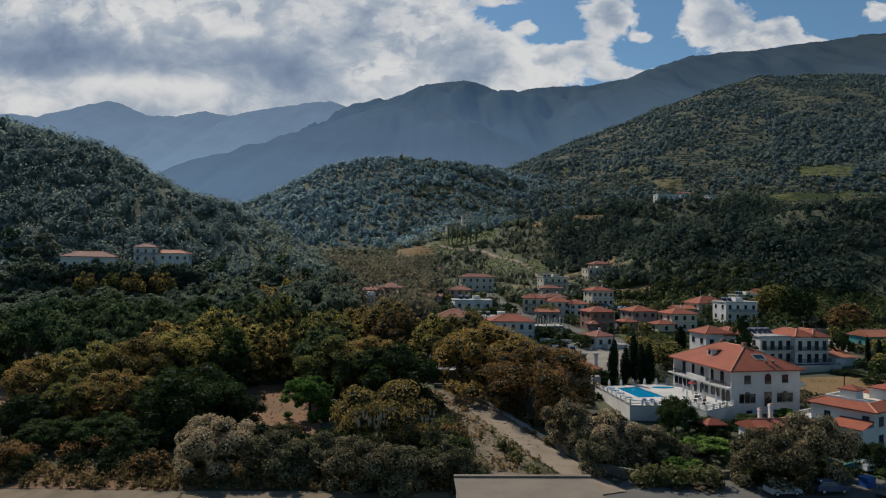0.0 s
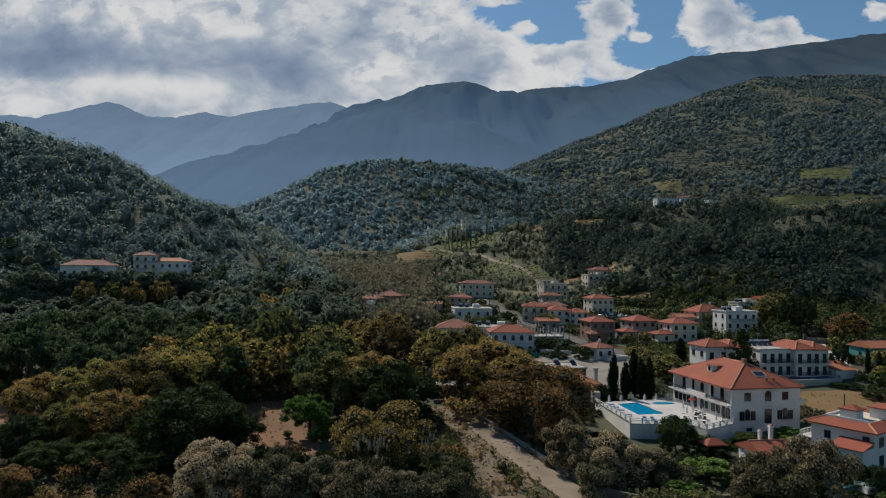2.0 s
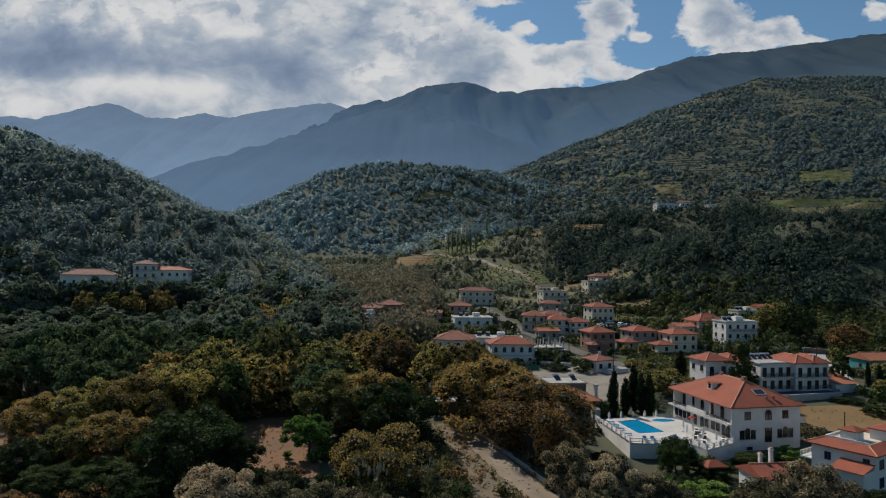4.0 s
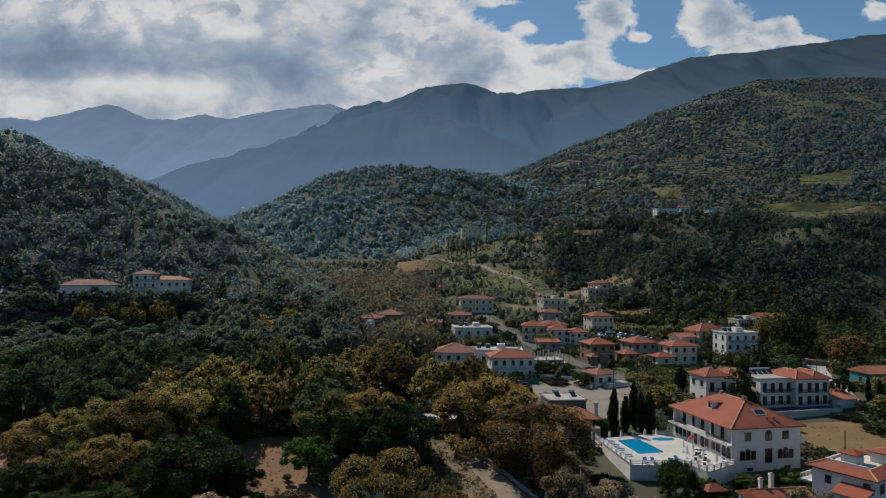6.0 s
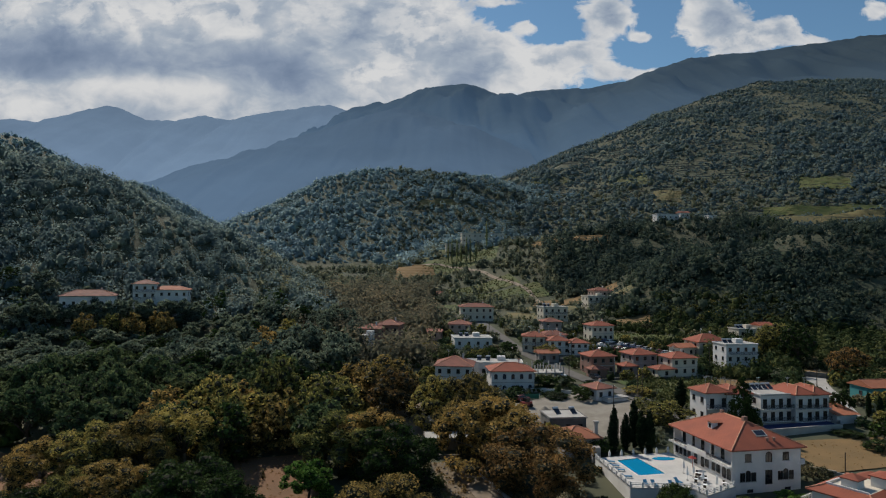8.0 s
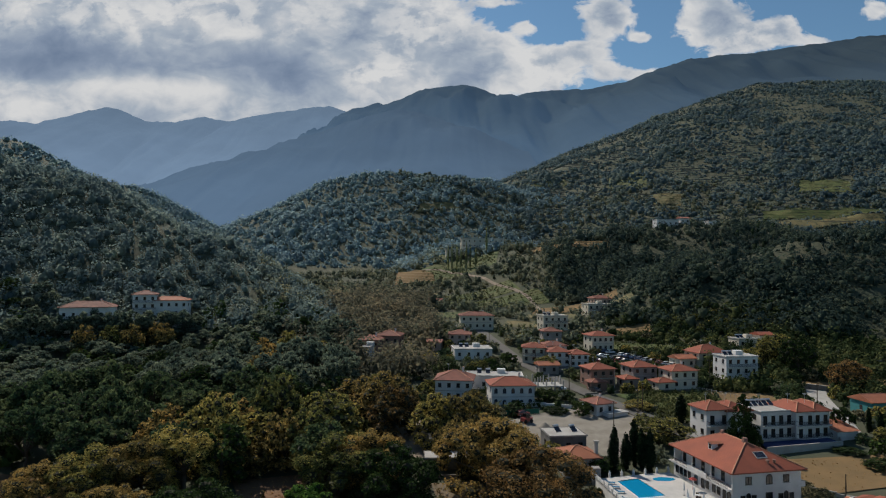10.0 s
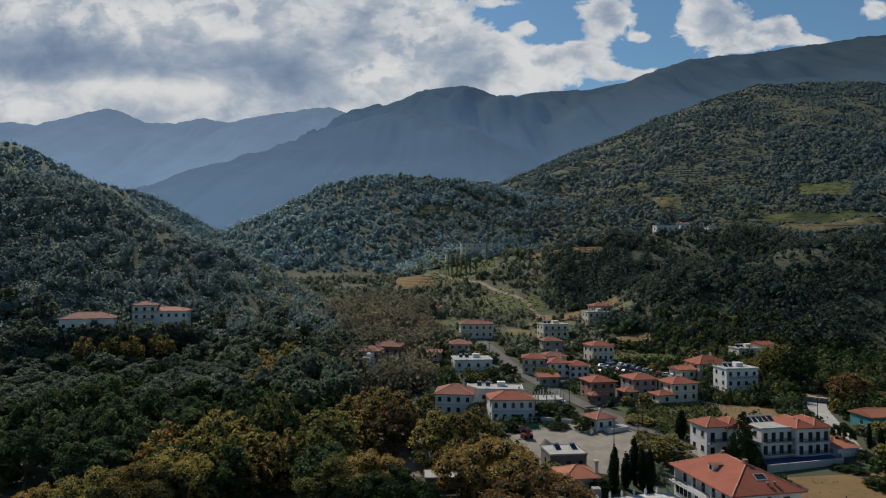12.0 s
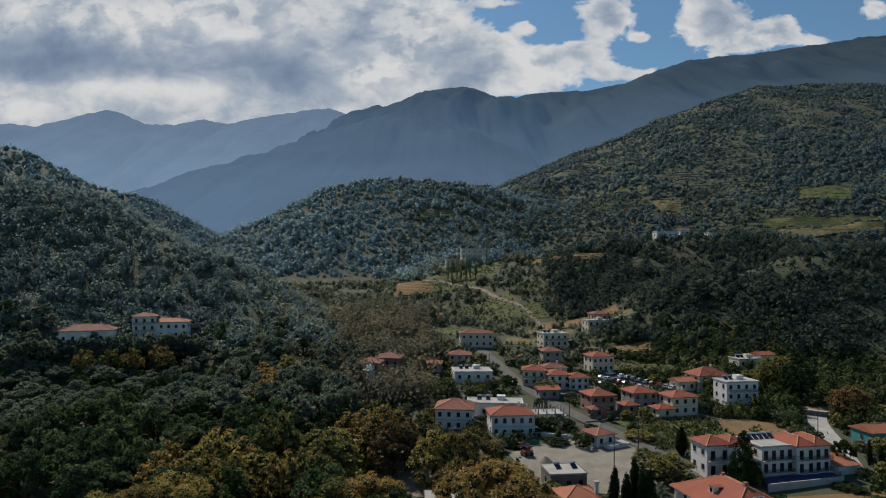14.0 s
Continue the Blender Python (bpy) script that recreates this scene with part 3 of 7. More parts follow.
def is_clear(x, y, r=1.0):
    for poly, m in KEEP_CLEAR:
        if len(poly) == 1:
            if math.hypot(poly[0][0] - x, poly[0][1] - y) < m + r * 0.5:
                return False
        elif inside(poly, x, y):
            return False
    return True


def build_fields():
    patch("river_bed", [(5, 84), (14, 84), (8.5, 131), (-2, 131)], M["bed"], "stony dry river bed with rough tracks", "river bed", 0.10, 40)
    strip("track", [(21, 80), (17.2, 90), (12.6, 101), (9.2, 113), (5.5, 124), (3.5, 131)], 4.6, M["track"], "dusty pale track beside the river bed", "track", 0.2)
    patch("field", [(-29, 102), (-19, 102), (-25, 136), (-42, 131)], M["field"], "bare brown field among trees", "field")
    patch("field", [(-84, 97), (-60, 103), (-76, 131), (-104, 136)], M["field"], "bare brown field at the wood's edge", "field")
    patch("beach_road", [(-75, 73.5), (-30, 74.5), (-31, 79), (-75, 78.6)], M["bed"], "brown dirt road along the shore", "road")
    patch("roadside_verge", [(-78, 78.9), (-30, 79.3), (-24, 87), (-78, 86.5)], M["field"], "brown scrubby verge beside the shore road", "verge", 0.06, 20, clear=False)
    patch("beach_road", [(-31, 74.5), (1.2, 75.5), (1.2, 80), (-31, 79)], M["bed"], "dirt road along the shore under trees", "road")
    # dark asphalt colour stands in for the deep shade on this ground
    patch("shore_yard", [(17.5, 76), (80, 78), (76, 89), (24, 84.5)], M["asphalt"], "yard beside the shore, asphalt-dark as painted shade", "yard", 0.1, 24, clear=False)
    patch("yard", [(-13, 146), (0, 144), (-5, 174), (-20, 174)], M["track"], "dusty yard under plane trees", "yard")
    patch("gravel_lot", [(23, 150), (40, 146), (59, 168), (46, 187)], M["gravel"], "pale gravel parking lot", "parking lot", 0.2, 24)
    patch("gravel_lot", [(17.5, 172), (23, 150), (46, 187), (40, 188)], M["gravel"], "pale gravel parking lot", "parking lot", 0.2, 24)
    strip("road", [(14, 330), (20, 300), (25, 272), (30, 243), (38, 220), (45, 201), (52, 187), (59, 168), (63, 154), (73, 147)], 5.0, M["asphalt"], "worn grey village road", "road", 0.28)
    strip("road", [(36, 226), (46, 236), (60, 243), (78, 236), (92, 228)], 5.0, M["asphalt"], "worn grey village road", "road", 0.3)
    patch("car_park", [(57, 247), (70, 231), (92, 234), (66, 268)], M["asphalt"], "asphalt car park with parked cars", "car park", 0.2)
    strip("concrete_drive", [(124, 214), (117, 203), (113, 192), (109, 179), (103, 163)], 5.5, M["concrete"], "pale concrete drive", "drive", 0.2)
    patch("dry_field", [(75, 127), (98, 133), (101, 149), (73, 145)], M["straw"], "field of straw-coloured dry grass", "field", 0.2)
    patch("vegetable_field", [(66, 173), (86, 186), (82, 207), (53, 200)], M["green"], "overgrown yellow-green field", "field", 0.2)
    patch("vegetable_field", [(84, 184), (100, 182), (104, 200), (84, 206)], M["straw"], "dry terraced garden", "field", 0.2)
    patch("roadside_verge", [(118, 211), (150, 213), (150, 220), (116, 217)], M["straw"], "dry grassy bank above the road", "field", 0.2)
    for c, m in (([(40, 345), (100, 340), (105, 352), (42, 358)], "gold"), ([(50, 360), (98, 360), (100, 372), (55, 376)], "straw"), ([(0, 385), (65, 385), (60, 410), (5, 412)], "green"),
                 ([(5, 415), (50, 415), (45, 440), (0, 440)], "green"), ([(-30, 430), (-3, 420), (-3, 455), (-32, 460)], "gold"), ([(-20, 490), (40, 484), (45, 520), (-25, 530)], "green"),
                 ([(55, 300), (95, 292), (98, 305), (60, 314)], "straw"), ([(30, 322), (62, 318), (62, 332), (34, 338)], "gold"), ([(-4, 345), (24, 342), (24, 365), (-8, 368)], "green"),
                 ([(62, 272), (96, 262), (98, 276), (66, 288)], "green")):
        patch("field", c, M[m], "small cultivated plot on the valley floor", "field", 0.2)
    strip("road", [(-24, 528), (-2, 514), (11, 497), (27, 469), (35, 444), (46, 418), (53, 401), (57, 362), (58, 340)], 2.4, M["track"], "pale lane winding up the valley", "lane", 0.3)
    for c, m, s in (([(332, 666), (423, 619), (446, 655), (341, 690)], "green", 2.0), ([(300, 572), (410, 598), (420, 612), (332, 650)], "gold", 1.6), ([(403, 730), (449, 704), (480, 763), (429, 776)], "green", 2.4),
                    ([(220, 862), (266, 839), (287, 906), (248, 960)], "terrace", 3.0), ([(120, 941), (183, 947), (183, 971), (131, 985)], "terrace", 3.0), ([(-31, 763), (17, 781), (14, 801), (-28, 787)], "gold", 2.4),
                    ([(-40, 565), (2, 520), (4, 556), (-38, 640)], "terrace", 2.2), ([(62, 474), (112, 438), (116, 452), (70, 488)], "straw", 2.0), ([(-37, 497), (-6, 494), (-8, 511), (-39, 545)], "straw", 2.0),
                    ([(251, 771), (279, 755), (291, 787), (265, 812)], "gold", 2.4), ([(225, 486), (262, 492), (270, 510), (230, 505)], "green", 1.8)):
        patch("terraced_field", c, M[m], "stepped vineyard terraces on the hillside", "terraces", 0.4, 46, s, clear=m != "terrace")


build_fields()


# ---- trees ----
def leaves(centres, radii, per, size, rs, flat=1.0, up=0.15):
    """Quads scattered over and through blobs: vertices and faces."""
    vs = []
    for c, r, n in zip(centres, radii, per):
        d = rs.normal(size=(n, 3))
        d[:, 2] += up
        d /= np.linalg.norm(d, axis=1)[:, None]
        p = c + d * r * (0.62 + 0.48 * rs.random((n, 1)) ** 0.7) * np.array([1, 1, flat])
        nn = d + rs.normal(size=(n, 3)) * 0.42
        nn /= np.linalg.norm(nn, axis=1)[:, None]
        a = np.cross(nn, rs.normal(size=(n, 3)))
        a /= np.linalg.norm(a, axis=1)[:, None]
        b = np.cross(nn, a)
        s = size * (0.55 + 0.9 * rs.random((n, 1)))
        w = s * (0.45 + 0.4 * rs.random((n, 1)))
        bow = nn * s * 0.25
        vs.append(np.stack([p - a * s * 0.6 - bow, p + b * w * 0.6, p + a * s * 0.6 - bow, p - b * w * 0.6], 1))
    v = np.concatenate(vs).reshape(-1, 3)
    return v, np.arange(len(v)).reshape(-1, 4)


ICO = [(0, 0, -1), (0.7236, -0.5257, -0.4472), (-0.2764, -0.8506, -0.4472), (-0.8944, 0, -0.4472), (-0.2764, 0.8506, -0.4472), (0.7236, 0.5257, -0.4472),
       (0.2764, -0.8506, 0.4472), (-0.7236, -0.5257, 0.4472), (-0.7236, 0.5257, 0.4472), (0.2764, 0.8506, 0.4472), (0.8944, 0, 0.4472), (0, 0, 1)]
bmi = bmesh.new()
bmesh.ops.create_icosphere(bmi, subdivisions=1, radius=1)
CORE_V = np.array([v.co[:] for v in bmi.verts])
CORE_F = np.array([[v.index for v in f.verts] for f in bmi.faces])
bmi.free()


OCT = np.array([(1, 0, 0), (0, 1, 0), (-1, 0, 0), (0, -1, 0), (0, 0, 1), (0, 0, -1)], float)
OCT_F = np.array([(0, 1, 4), (1, 2, 4), (2, 3, 4), (3, 0, 4), (1, 0, 5), (2, 1, 5), (3, 2, 5), (0, 3, 5)])


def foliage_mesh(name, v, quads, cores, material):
    """Leaves plus small dense hearts that stop the light, coloured dark as painted shade."""
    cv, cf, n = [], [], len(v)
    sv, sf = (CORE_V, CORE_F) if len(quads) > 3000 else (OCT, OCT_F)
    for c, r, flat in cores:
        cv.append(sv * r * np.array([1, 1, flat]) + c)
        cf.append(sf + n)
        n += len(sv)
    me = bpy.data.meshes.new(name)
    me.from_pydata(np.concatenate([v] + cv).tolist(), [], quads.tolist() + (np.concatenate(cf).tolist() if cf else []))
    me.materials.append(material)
    me.materials.append(M["crown_shade"])
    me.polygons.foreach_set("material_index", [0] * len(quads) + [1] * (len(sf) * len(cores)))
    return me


def crown_blobs(kind, rs, height, radius):
    """Blob centres and radii of a crown, metres above the foot."""
    c, r = [], []
    if kind == "cypress":
        for k in range(16):
            h = 0.06 + 0.94 * k / 15
            w = radius * (math.sin(min(1, h * 1.5 + 0.12) * math.pi / 2) * (1 - h) ** 0.55 + 0.10)
            c.append((rs.normal() * 0.08, rs.normal() * 0.08, h * height * 0.97))
            r.append(w)
    elif kind == "conifer":
        for k in range(34):
            h = 0.10 + 0.88 * k / 33
            w = radius * (1 - h) ** 0.75 * 0.9 + 0.15
            for j in range(max(3, int(6 * (1 - h)) + 2)):
                a = rs.random() * math.tau
                q = w * (0.4 + 0.6 * rs.random())
                c.append((q * math.cos(a), q * math.sin(a), h * height + q * 0.10))
                r.append(0.42 + 0.30 * (1 - h))
    elif kind == "pine":
        for k in range(30):
            a, q = rs.random() * math.tau, radius * 0.80 * math.sqrt(rs.random())
            c.append((q * math.cos(a), q * math.sin(a), height * (0.50 + 0.42 * rs.random() ** 0.8 * (1 - 0.75 * (q / radius) ** 2))))
            r.append(radius * (0.15 + 0.14 * rs.random()))
    elif kind == "shrub":
        for k in range(46):
            a, q = rs.random() * math.tau, radius * 0.80 * math.sqrt(rs.random())
            low = k > 35
            q = radius * 0.7 if low else q
            c.append((q * math.cos(a), q * math.sin(a), height * (0.09 + 0.09 * rs.random() if low else 0.18 + 0.62 * rs.random() ** 0.7 * (1 - 0.55 * (q / radius) ** 2))))
            r.append(min(radius, height) * (0.14 + 0.13 * rs.random()))
    else:
        for k in range(66):
            a, q = rs.random() * math.tau, radius * 0.84 * math.sqrt(rs.random())
            top = math.sqrt(max(0.0, 1 - (q / radius) ** 2))
            c.append((q * math.cos(a), q * math.sin(a), height * (0.16 + 0.12 * rs.random()) + height * 0.66 * top * rs.random() ** 0.42))
            r.append(radius * (0.11 + 0.13 * rs.random()))
        for k in range(10):
            a, q = rs.random() * math.tau, radius * (0.5 + 0.25 * rs.random())
            c.append((q * math.cos(a), q * math.sin(a), height * (0.10 + 0.16 * rs.random())))
            r.append(radius * (0.17 + 0.10 * rs.random()))
    return np.array(c), np.array(r)


def tree_parts(kind, seed, height, radius, count, size, material, bark):
    rs = np.random.default_rng(seed)
    c, r = crown_blobs(kind, rs, height, radius)
    per = np.maximum(8, (count * r ** 2 / (r ** 2).sum())).astype(int)
    v, q = leaves(c, r, per, size, rs, 0.9, 0.25)
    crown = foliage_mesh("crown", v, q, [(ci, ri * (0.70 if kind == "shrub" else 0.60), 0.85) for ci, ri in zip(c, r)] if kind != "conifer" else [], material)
    g = Geo()
    top = height * (0.55 if kind not in ("cypress", "conifer") else 0.9)
    w = max(0.10, height * 0.024)
    bend = rs.normal(size=2) * 0.03 * height
    mid = (bend[0], bend[1], top * 0.45)
    g.tube((0, 0, -0.6), mid, w, w * 0.75, 7).tube(mid, (bend[0] * 0.6, bend[1] * 0.6, top), w * 0.75, w * 0.3, 7)
    if kind not in ("cypress", "conifer"):
        for k in range(min(9, len(c))):
            s = 0.3 + 0.5 * rs.random()
            g.tube((mid[0] * s, mid[1] * s, top * (0.3 + 0.4 * s)), c[k], w * 0.36, w * 0.1, 5)
    return g.mesh("trunk", bark, True), crown


def make_tree(name, label, parts, m, category="tree", group="", crown_label=""):
    t = thing(name, label, category, m, group)
    part("trunk", parts[0], None, t)
    part("crown", parts[1], None, t)
    return t


def spot(px, pz, turn, scale, sz=None):
    """A pose on the land at a plan point."""
    return Matrix.LocRotScale((px, pz, ground_z(px, pz) - 0.1), Euler((0, 0, radians(turn))), (scale, scale, sz or scale))


KIND = {}


def kinds():
    near = lambda k, s, h, r, mtl, bark, n=11000, size=0.27: tree_parts(k, s, h, r, n, size, mtl, bark)
    mid = lambda k, s, h, r, mtl, bark, n=1250, size=0.60: tree_parts(k, s, h, r, n, size, mtl, bark)
    B, P = M["bark"], M["palebark"]
    KIND["broad"] = [near("broad", 11 + i, 12, 6.6, L["broad"], P) for i in range(2)]
    KIND["olive"] = [near("broad", 21 + i, 12, 6.2, L["olive"], P) for i in range(2)]
    KIND["rust"] = [near("broad", 31 + i, 12, 6.6, L["rust"], P) for i in range(2)]
    KIND["dark"] = [near("broad", 41 + i, 11, 6.0, L["dark"], B) for i in range(2)]
    KIND["fresh"] = [near("shrub", 51, 8, 3.6, L["fresh"], B, 5000, 0.30)]
    KIND["mound"] = [near("shrub", 58, 9, 7.0, L["broad"], P)]
    KIND["tamarisk"] = [near("shrub", 61 + i, 8, 5.0, L["tamarisk"], B, 13000, 0.24) for i in range(2)]
    KIND["tam_dark"] = [near("shrub", 66 + i, 7, 4.6, L["tam_dark"], B, 9500, 0.25) for i in range(2)]
    KIND["bush"] = [near("shrub", 71 + i, 3.4, 2.6, L[k], B, 900, 0.28) for i, k in enumerate(("dark", "fresh", "tam_dark"))]
    KIND["wood_dark"] = [mid("broad", 131, 12, 4.8, L["dark"], B)]
    # mostly dark leaves: these bushes are added to stand for black shade
    KIND["thicket"] = [near("shrub", 76 + i, 3.4, 2.6, L[k], B, 800, 0.28) for i, k in enumerate(("dark", "dark", "rust"))]
    KIND["cypress"] = [near("cypress", 81 + i, 10, 1.35, L["cypress"], B, 3800, 0.24) for i in range(2)]
    KIND["conifer"] = [near("conifer", 85, 11, 4.2, L["dark"], B, 9000, 0.26)]
    KIND["pine"] = [mid("pine", 91 + i, 12, 5.2, L["pine"], B) for i in range(5)]
    KIND["poplar"] = [mid("cypress", 141 + i, 15, 1.7, L["poplar"], P, 1500, 0.42) for i in range(2)]
    # the same pines again, with hazed needle colour
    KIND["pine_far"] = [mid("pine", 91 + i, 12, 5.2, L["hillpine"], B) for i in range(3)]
    KIND["wood_olive"] = [mid("broad", 101 + i, 12, 4.8, L[k], B) for i, k in enumerate(("olive", "broad", "olive"))]
    for a, h, r in (("broad", 12, 6.6), ("olive", 12, 6.2), ("rust", 12, 6.6), ("dark", 11, 6.0)):
        KIND[a + "_far"] = [mid("broad", 121 + i, h, r, L[a], B, 3200, 0.44) for i in range(2)]
    KIND["garden"] = [mid("shrub", 111 + i, 4.5, 2.8, L[k], B, 380, 0.62) for i, k in enumerate(("dark", "tam_dark", "olive", "pine"))]


kinds()
LABEL = {
    "broad": ("plane_tree", "broad plane tree with leaves turning brown"), "olive": ("plane_tree", "plane tree with yellowing green leaves"),
    "rust": ("plane_tree", "large plane tree with rust-brown autumn leaves"), "dark": ("evergreen_tree", "dense dark green evergreen tree"),
    "fresh": ("leafy_tree", "small fresh green leafy tree at a field's edge"), "tamarisk": ("tamarisk", "bushy tamarisk with faded beige plumes"),
    "tam_dark": ("tamarisk", "dull green bushy tamarisk near the shore"), "bush": ("bush", "dense green garden bush"),
    "wood_dark": ("evergreen_tree", "dark evergreen tree in a dense wood"), "mound": ("plane_tree", "low spreading plane tree with golden brown leaves"), "thicket": ("bush", "dark bush added in place of shade by the shore"), "cypress": ("cypress", "slender dark cypress beside the pool terrace"), "conifer": ("conifer", "tall tiered conifer in front of a white hotel"),
    "poplar": ("poplar", "slender pale poplar in a row up the valley"), "pine": ("pine_tree", "dark green pine in a dense wood"), "wood_olive": ("plane_tree", "yellow-brown deciduous tree in the wood"), "garden": ("garden_tree", "low round garden tree among houses"),
}


def plant(kind, x, y, height, radius, group="", label="", name=""):
    # pines beyond 180 m take the needles with painted haze
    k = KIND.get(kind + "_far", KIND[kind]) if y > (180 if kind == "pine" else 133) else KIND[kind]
    i = rng.integers(len(k))
    base_h = {"broad": 12, "olive": 12, "rust": 12, "dark": 11, "fresh": 8, "tamarisk": 8, "tam_dark": 7, "bush": 3.4, "mound": 9, "wood_dark": 12, "thicket": 3.4, "cypress": 10, "conifer": 11, "poplar": 15, "pine": 12, "wood_olive": 12, "garden": 4.5}[kind]
    base_r = {"broad": 6.6, "olive": 6.2, "rust": 6.6, "dark": 6.0, "fresh": 3.6, "tamarisk": 5.0, "tam_dark": 4.6, "bush": 2.6, "mound": 7.0, "wood_dark": 4.8, "thicket": 2.6, "cypress": 1.25, "conifer": 4.2, "poplar": 1.7, "pine": 5.2, "wood_olive": 4.8, "garden": 2.8}[kind]
    n, l = LABEL[kind]
    TREES_AT.append((x, y, radius))
    return make_tree(name or n, label or l, k[i], spot(x, y, float(rng.random() * 360), radius / base_r, height / base_h), "tree" if kind not in ("bush", "thicket") else "bush", group)


TREES_AT = []


# the trees that stand out by themselves: kind, plan place, height, crown radius
def stand_out():
    plant("broad", -70.5, 115.0, 10.4, 7.1)
    plant("dark", -74.0, 112.0, 1.3, 4.5)
    plant("tam_dark", -63.0, 110.0, 2.0, 5.5)
    plant("olive", -59.6, 104.0, 9.0, 4.4)
    plant("olive", -64.0, 118.0, 12.3, 8.3)
    plant("broad", -56.1, 121.0, 12.9, 8.0)
    plant("olive", -49.6, 126.0, 13.5, 8.9)
    plant("broad", -53.8, 106.0, 9.8, 7.0)
    plant("dark", -39.2, 103.0, 11.6, 9.1)
    plant("dark", -32.3, 104.0, 6.5, 4.4)
    plant("dark", -63.5, 100.0, 7.0, 5.5)
    plant("rust", -56.6, 84.0, 4.5, 3.6)
    # three low dark shrubs in place of the black shade by the shore road
    plant("dark", -56.8, 94.0, 4.7, 4.7)
    plant("dark", -50.0, 96.0, 5.1, 5.3)
    plant("dark", -43.2, 94.0, 4.9, 4.7)
    plant("tamarisk", -29.7, 86.0, 8.5, 5.7)
    plant("tam_dark", -20.9, 84.0, 6.6, 5.2)
    plant("tam_dark", -15.8, 86.0, 6.3, 4.2)
    plant("tamarisk", -10.3, 82.0, 6.9, 5.0)
    plant("tam_dark", -6.0, 81.0, 6.3, 4.9)
    plant("tam_dark", 0.1, 83.0, 6.0, 4.4)
    plant("tam_dark", 3.8, 84.0, 3.5, 2.9)
    plant("mound", -8.9, 100.0, 10.5, 8.9)
    plant("fresh", -22.8, 112.0, 8.9, 5.0)
    plant("olive", -19.1, 125.0, 13.1, 9.6)
    plant("dark", -8.2, 119.0, 13.0, 8.6)
    plant("broad", -13.9, 128.0, 12.4, 8.2)
    plant("broad", 9.1, 128.0, 15.6, 10.7)
    plant("rust", 17.4, 116.0, 13.8, 10.9)
    plant("broad", 3.7, 135.0, 12.6, 5.8)
    plant("rust", 19.2, 109.0, 7.6, 4.0)
    plant("broad", 13.4, 132.0, 12.7, 8.5)
    plant("olive", -37.8, 152.0, 18.0, 7.5)
    plant("olive", -49.0, 142.0, 15.7, 7.0)
    plant("olive", -26.8, 150.0, 14.3, 9.6)
    plant("broad", -13.7, 166.0, 15.3, 9.2)
    plant("broad", -21.7, 172.0, 12.1, 9.2)
    plant("olive", -1.2, 152.0, 13.4, 7.2)
    plant("broad", 6.4, 152.0, 14.4, 7.8)
    plant("rust", -11.8, 160.0, 13.1, 7.5)
    plant("olive", -27.1, 138.0, 13.9, 6.5)
    plant("tamarisk", 19.0, 97.0, 8.6, 4.3)
    plant("tamarisk", 24.6, 94.0, 7.7, 4.9)
    plant("tamarisk", 29.5, 92.0, 6.1, 3.7)
    plant("dark", 38.6, 106.0, 6.8, 3.4)
    plant("tam_dark", 21.3, 88.0, 5.7, 3.5)
    plant("fresh", 39.2, 95.0, 3.3, 4.8)
    plant("dark", 43.8, 104.0, 3.4, 4.0)
    plant("tam_dark", 33.5, 92.0, 3.8, 4.1)
    plant("fresh", 32.9, 88.0, 2.6, 3.2)
    plant("dark", 52.6, 110.0, 2.5, 3.3)
    plant("fresh", 60.5, 112.0, 3.4, 3.4)
    plant("tamarisk", 42.8, 84.0, 8.2, 5.6)
    plant("tamarisk", 50.0, 87.0, 9.9, 5.3)
    plant("dark", 60.0, 90.0, 4.4, 2.7)
    # two dark shrubs added as the shade beneath the tamarisks
    plant("dark", 42.3, 86.0, 2.8, 3.1)
    plant("dark", 49.6, 87.0, 3.1, 3.5)
    plant("tam_dark", 29.9, 84.0, 1.3, 2.9)
    plant("tamarisk", 33.5, 82.0, 1.3, 1.7)
    plant("dark", 32.2, 138.0, 4.2, 5.0)
    plant("dark", 36.3, 140.0, 1.3, 3.5)
    plant("olive", 54.5, 155.0, 6.9, 6.6)
    plant("olive", 51.3, 160.0, 5.9, 5.8)
    plant("dark", 38.4, 178.0, 4.3, 3.2)
    plant("dark", 31.7, 180.0, 2.1, 4.0)
    plant("dark", 30.5, 192.0, 4.0, 3.9)
    plant("dark", 36.9, 195.0, 3.0, 3.9)
    plant("olive", 56.1, 185.0, 2.6, 4.7)
    plant("rust", 128.6, 205.0, 11.2, 6.6)
    plant("dark", 101.8, 165.0, 7.2, 3.3)
    plant("dark", 94.1, 150.0, 1.5, 3.9)
    plant("dark", 95.2, 140.0, 2.7, 4.2)
    plant("olive", 118.5, 238.0, 12.2, 5.6)
    plant("olive", 125.6, 242.0, 13.1, 6.7)
    plant("dark", 123.4, 225.0, 14.3, 6.8)
    plant("olive", 37.8, 232.0, 5.8, 5.0)
    plant("cypress", 36.4, 137, 10.5, 1.4, "cypresses by the pool")
    plant("cypress", 39.5, 139, 8.3, 1.4, "cypresses by the pool")
    plant("cypress", 41.9, 141, 10.9, 1.4, "cypresses by the pool")
    plant("cypress", 42.9, 139, 9.2, 1.4, "cypresses by the pool")
    plant("cypress", 44.3, 138, 9.5, 1.4, "cypresses by the pool")
    plant("cypress", 63.5, 172, 7.8, 1.9, "", "dark cypress in a hotel garden")
    plant("cypress", 108.6, 165, 6.9, 0.8, "", "dark cypress in a hotel garden")
    plant("cypress", 109.6, 162, 6.6, 0.9, "", "dark cypress in a hotel garden")
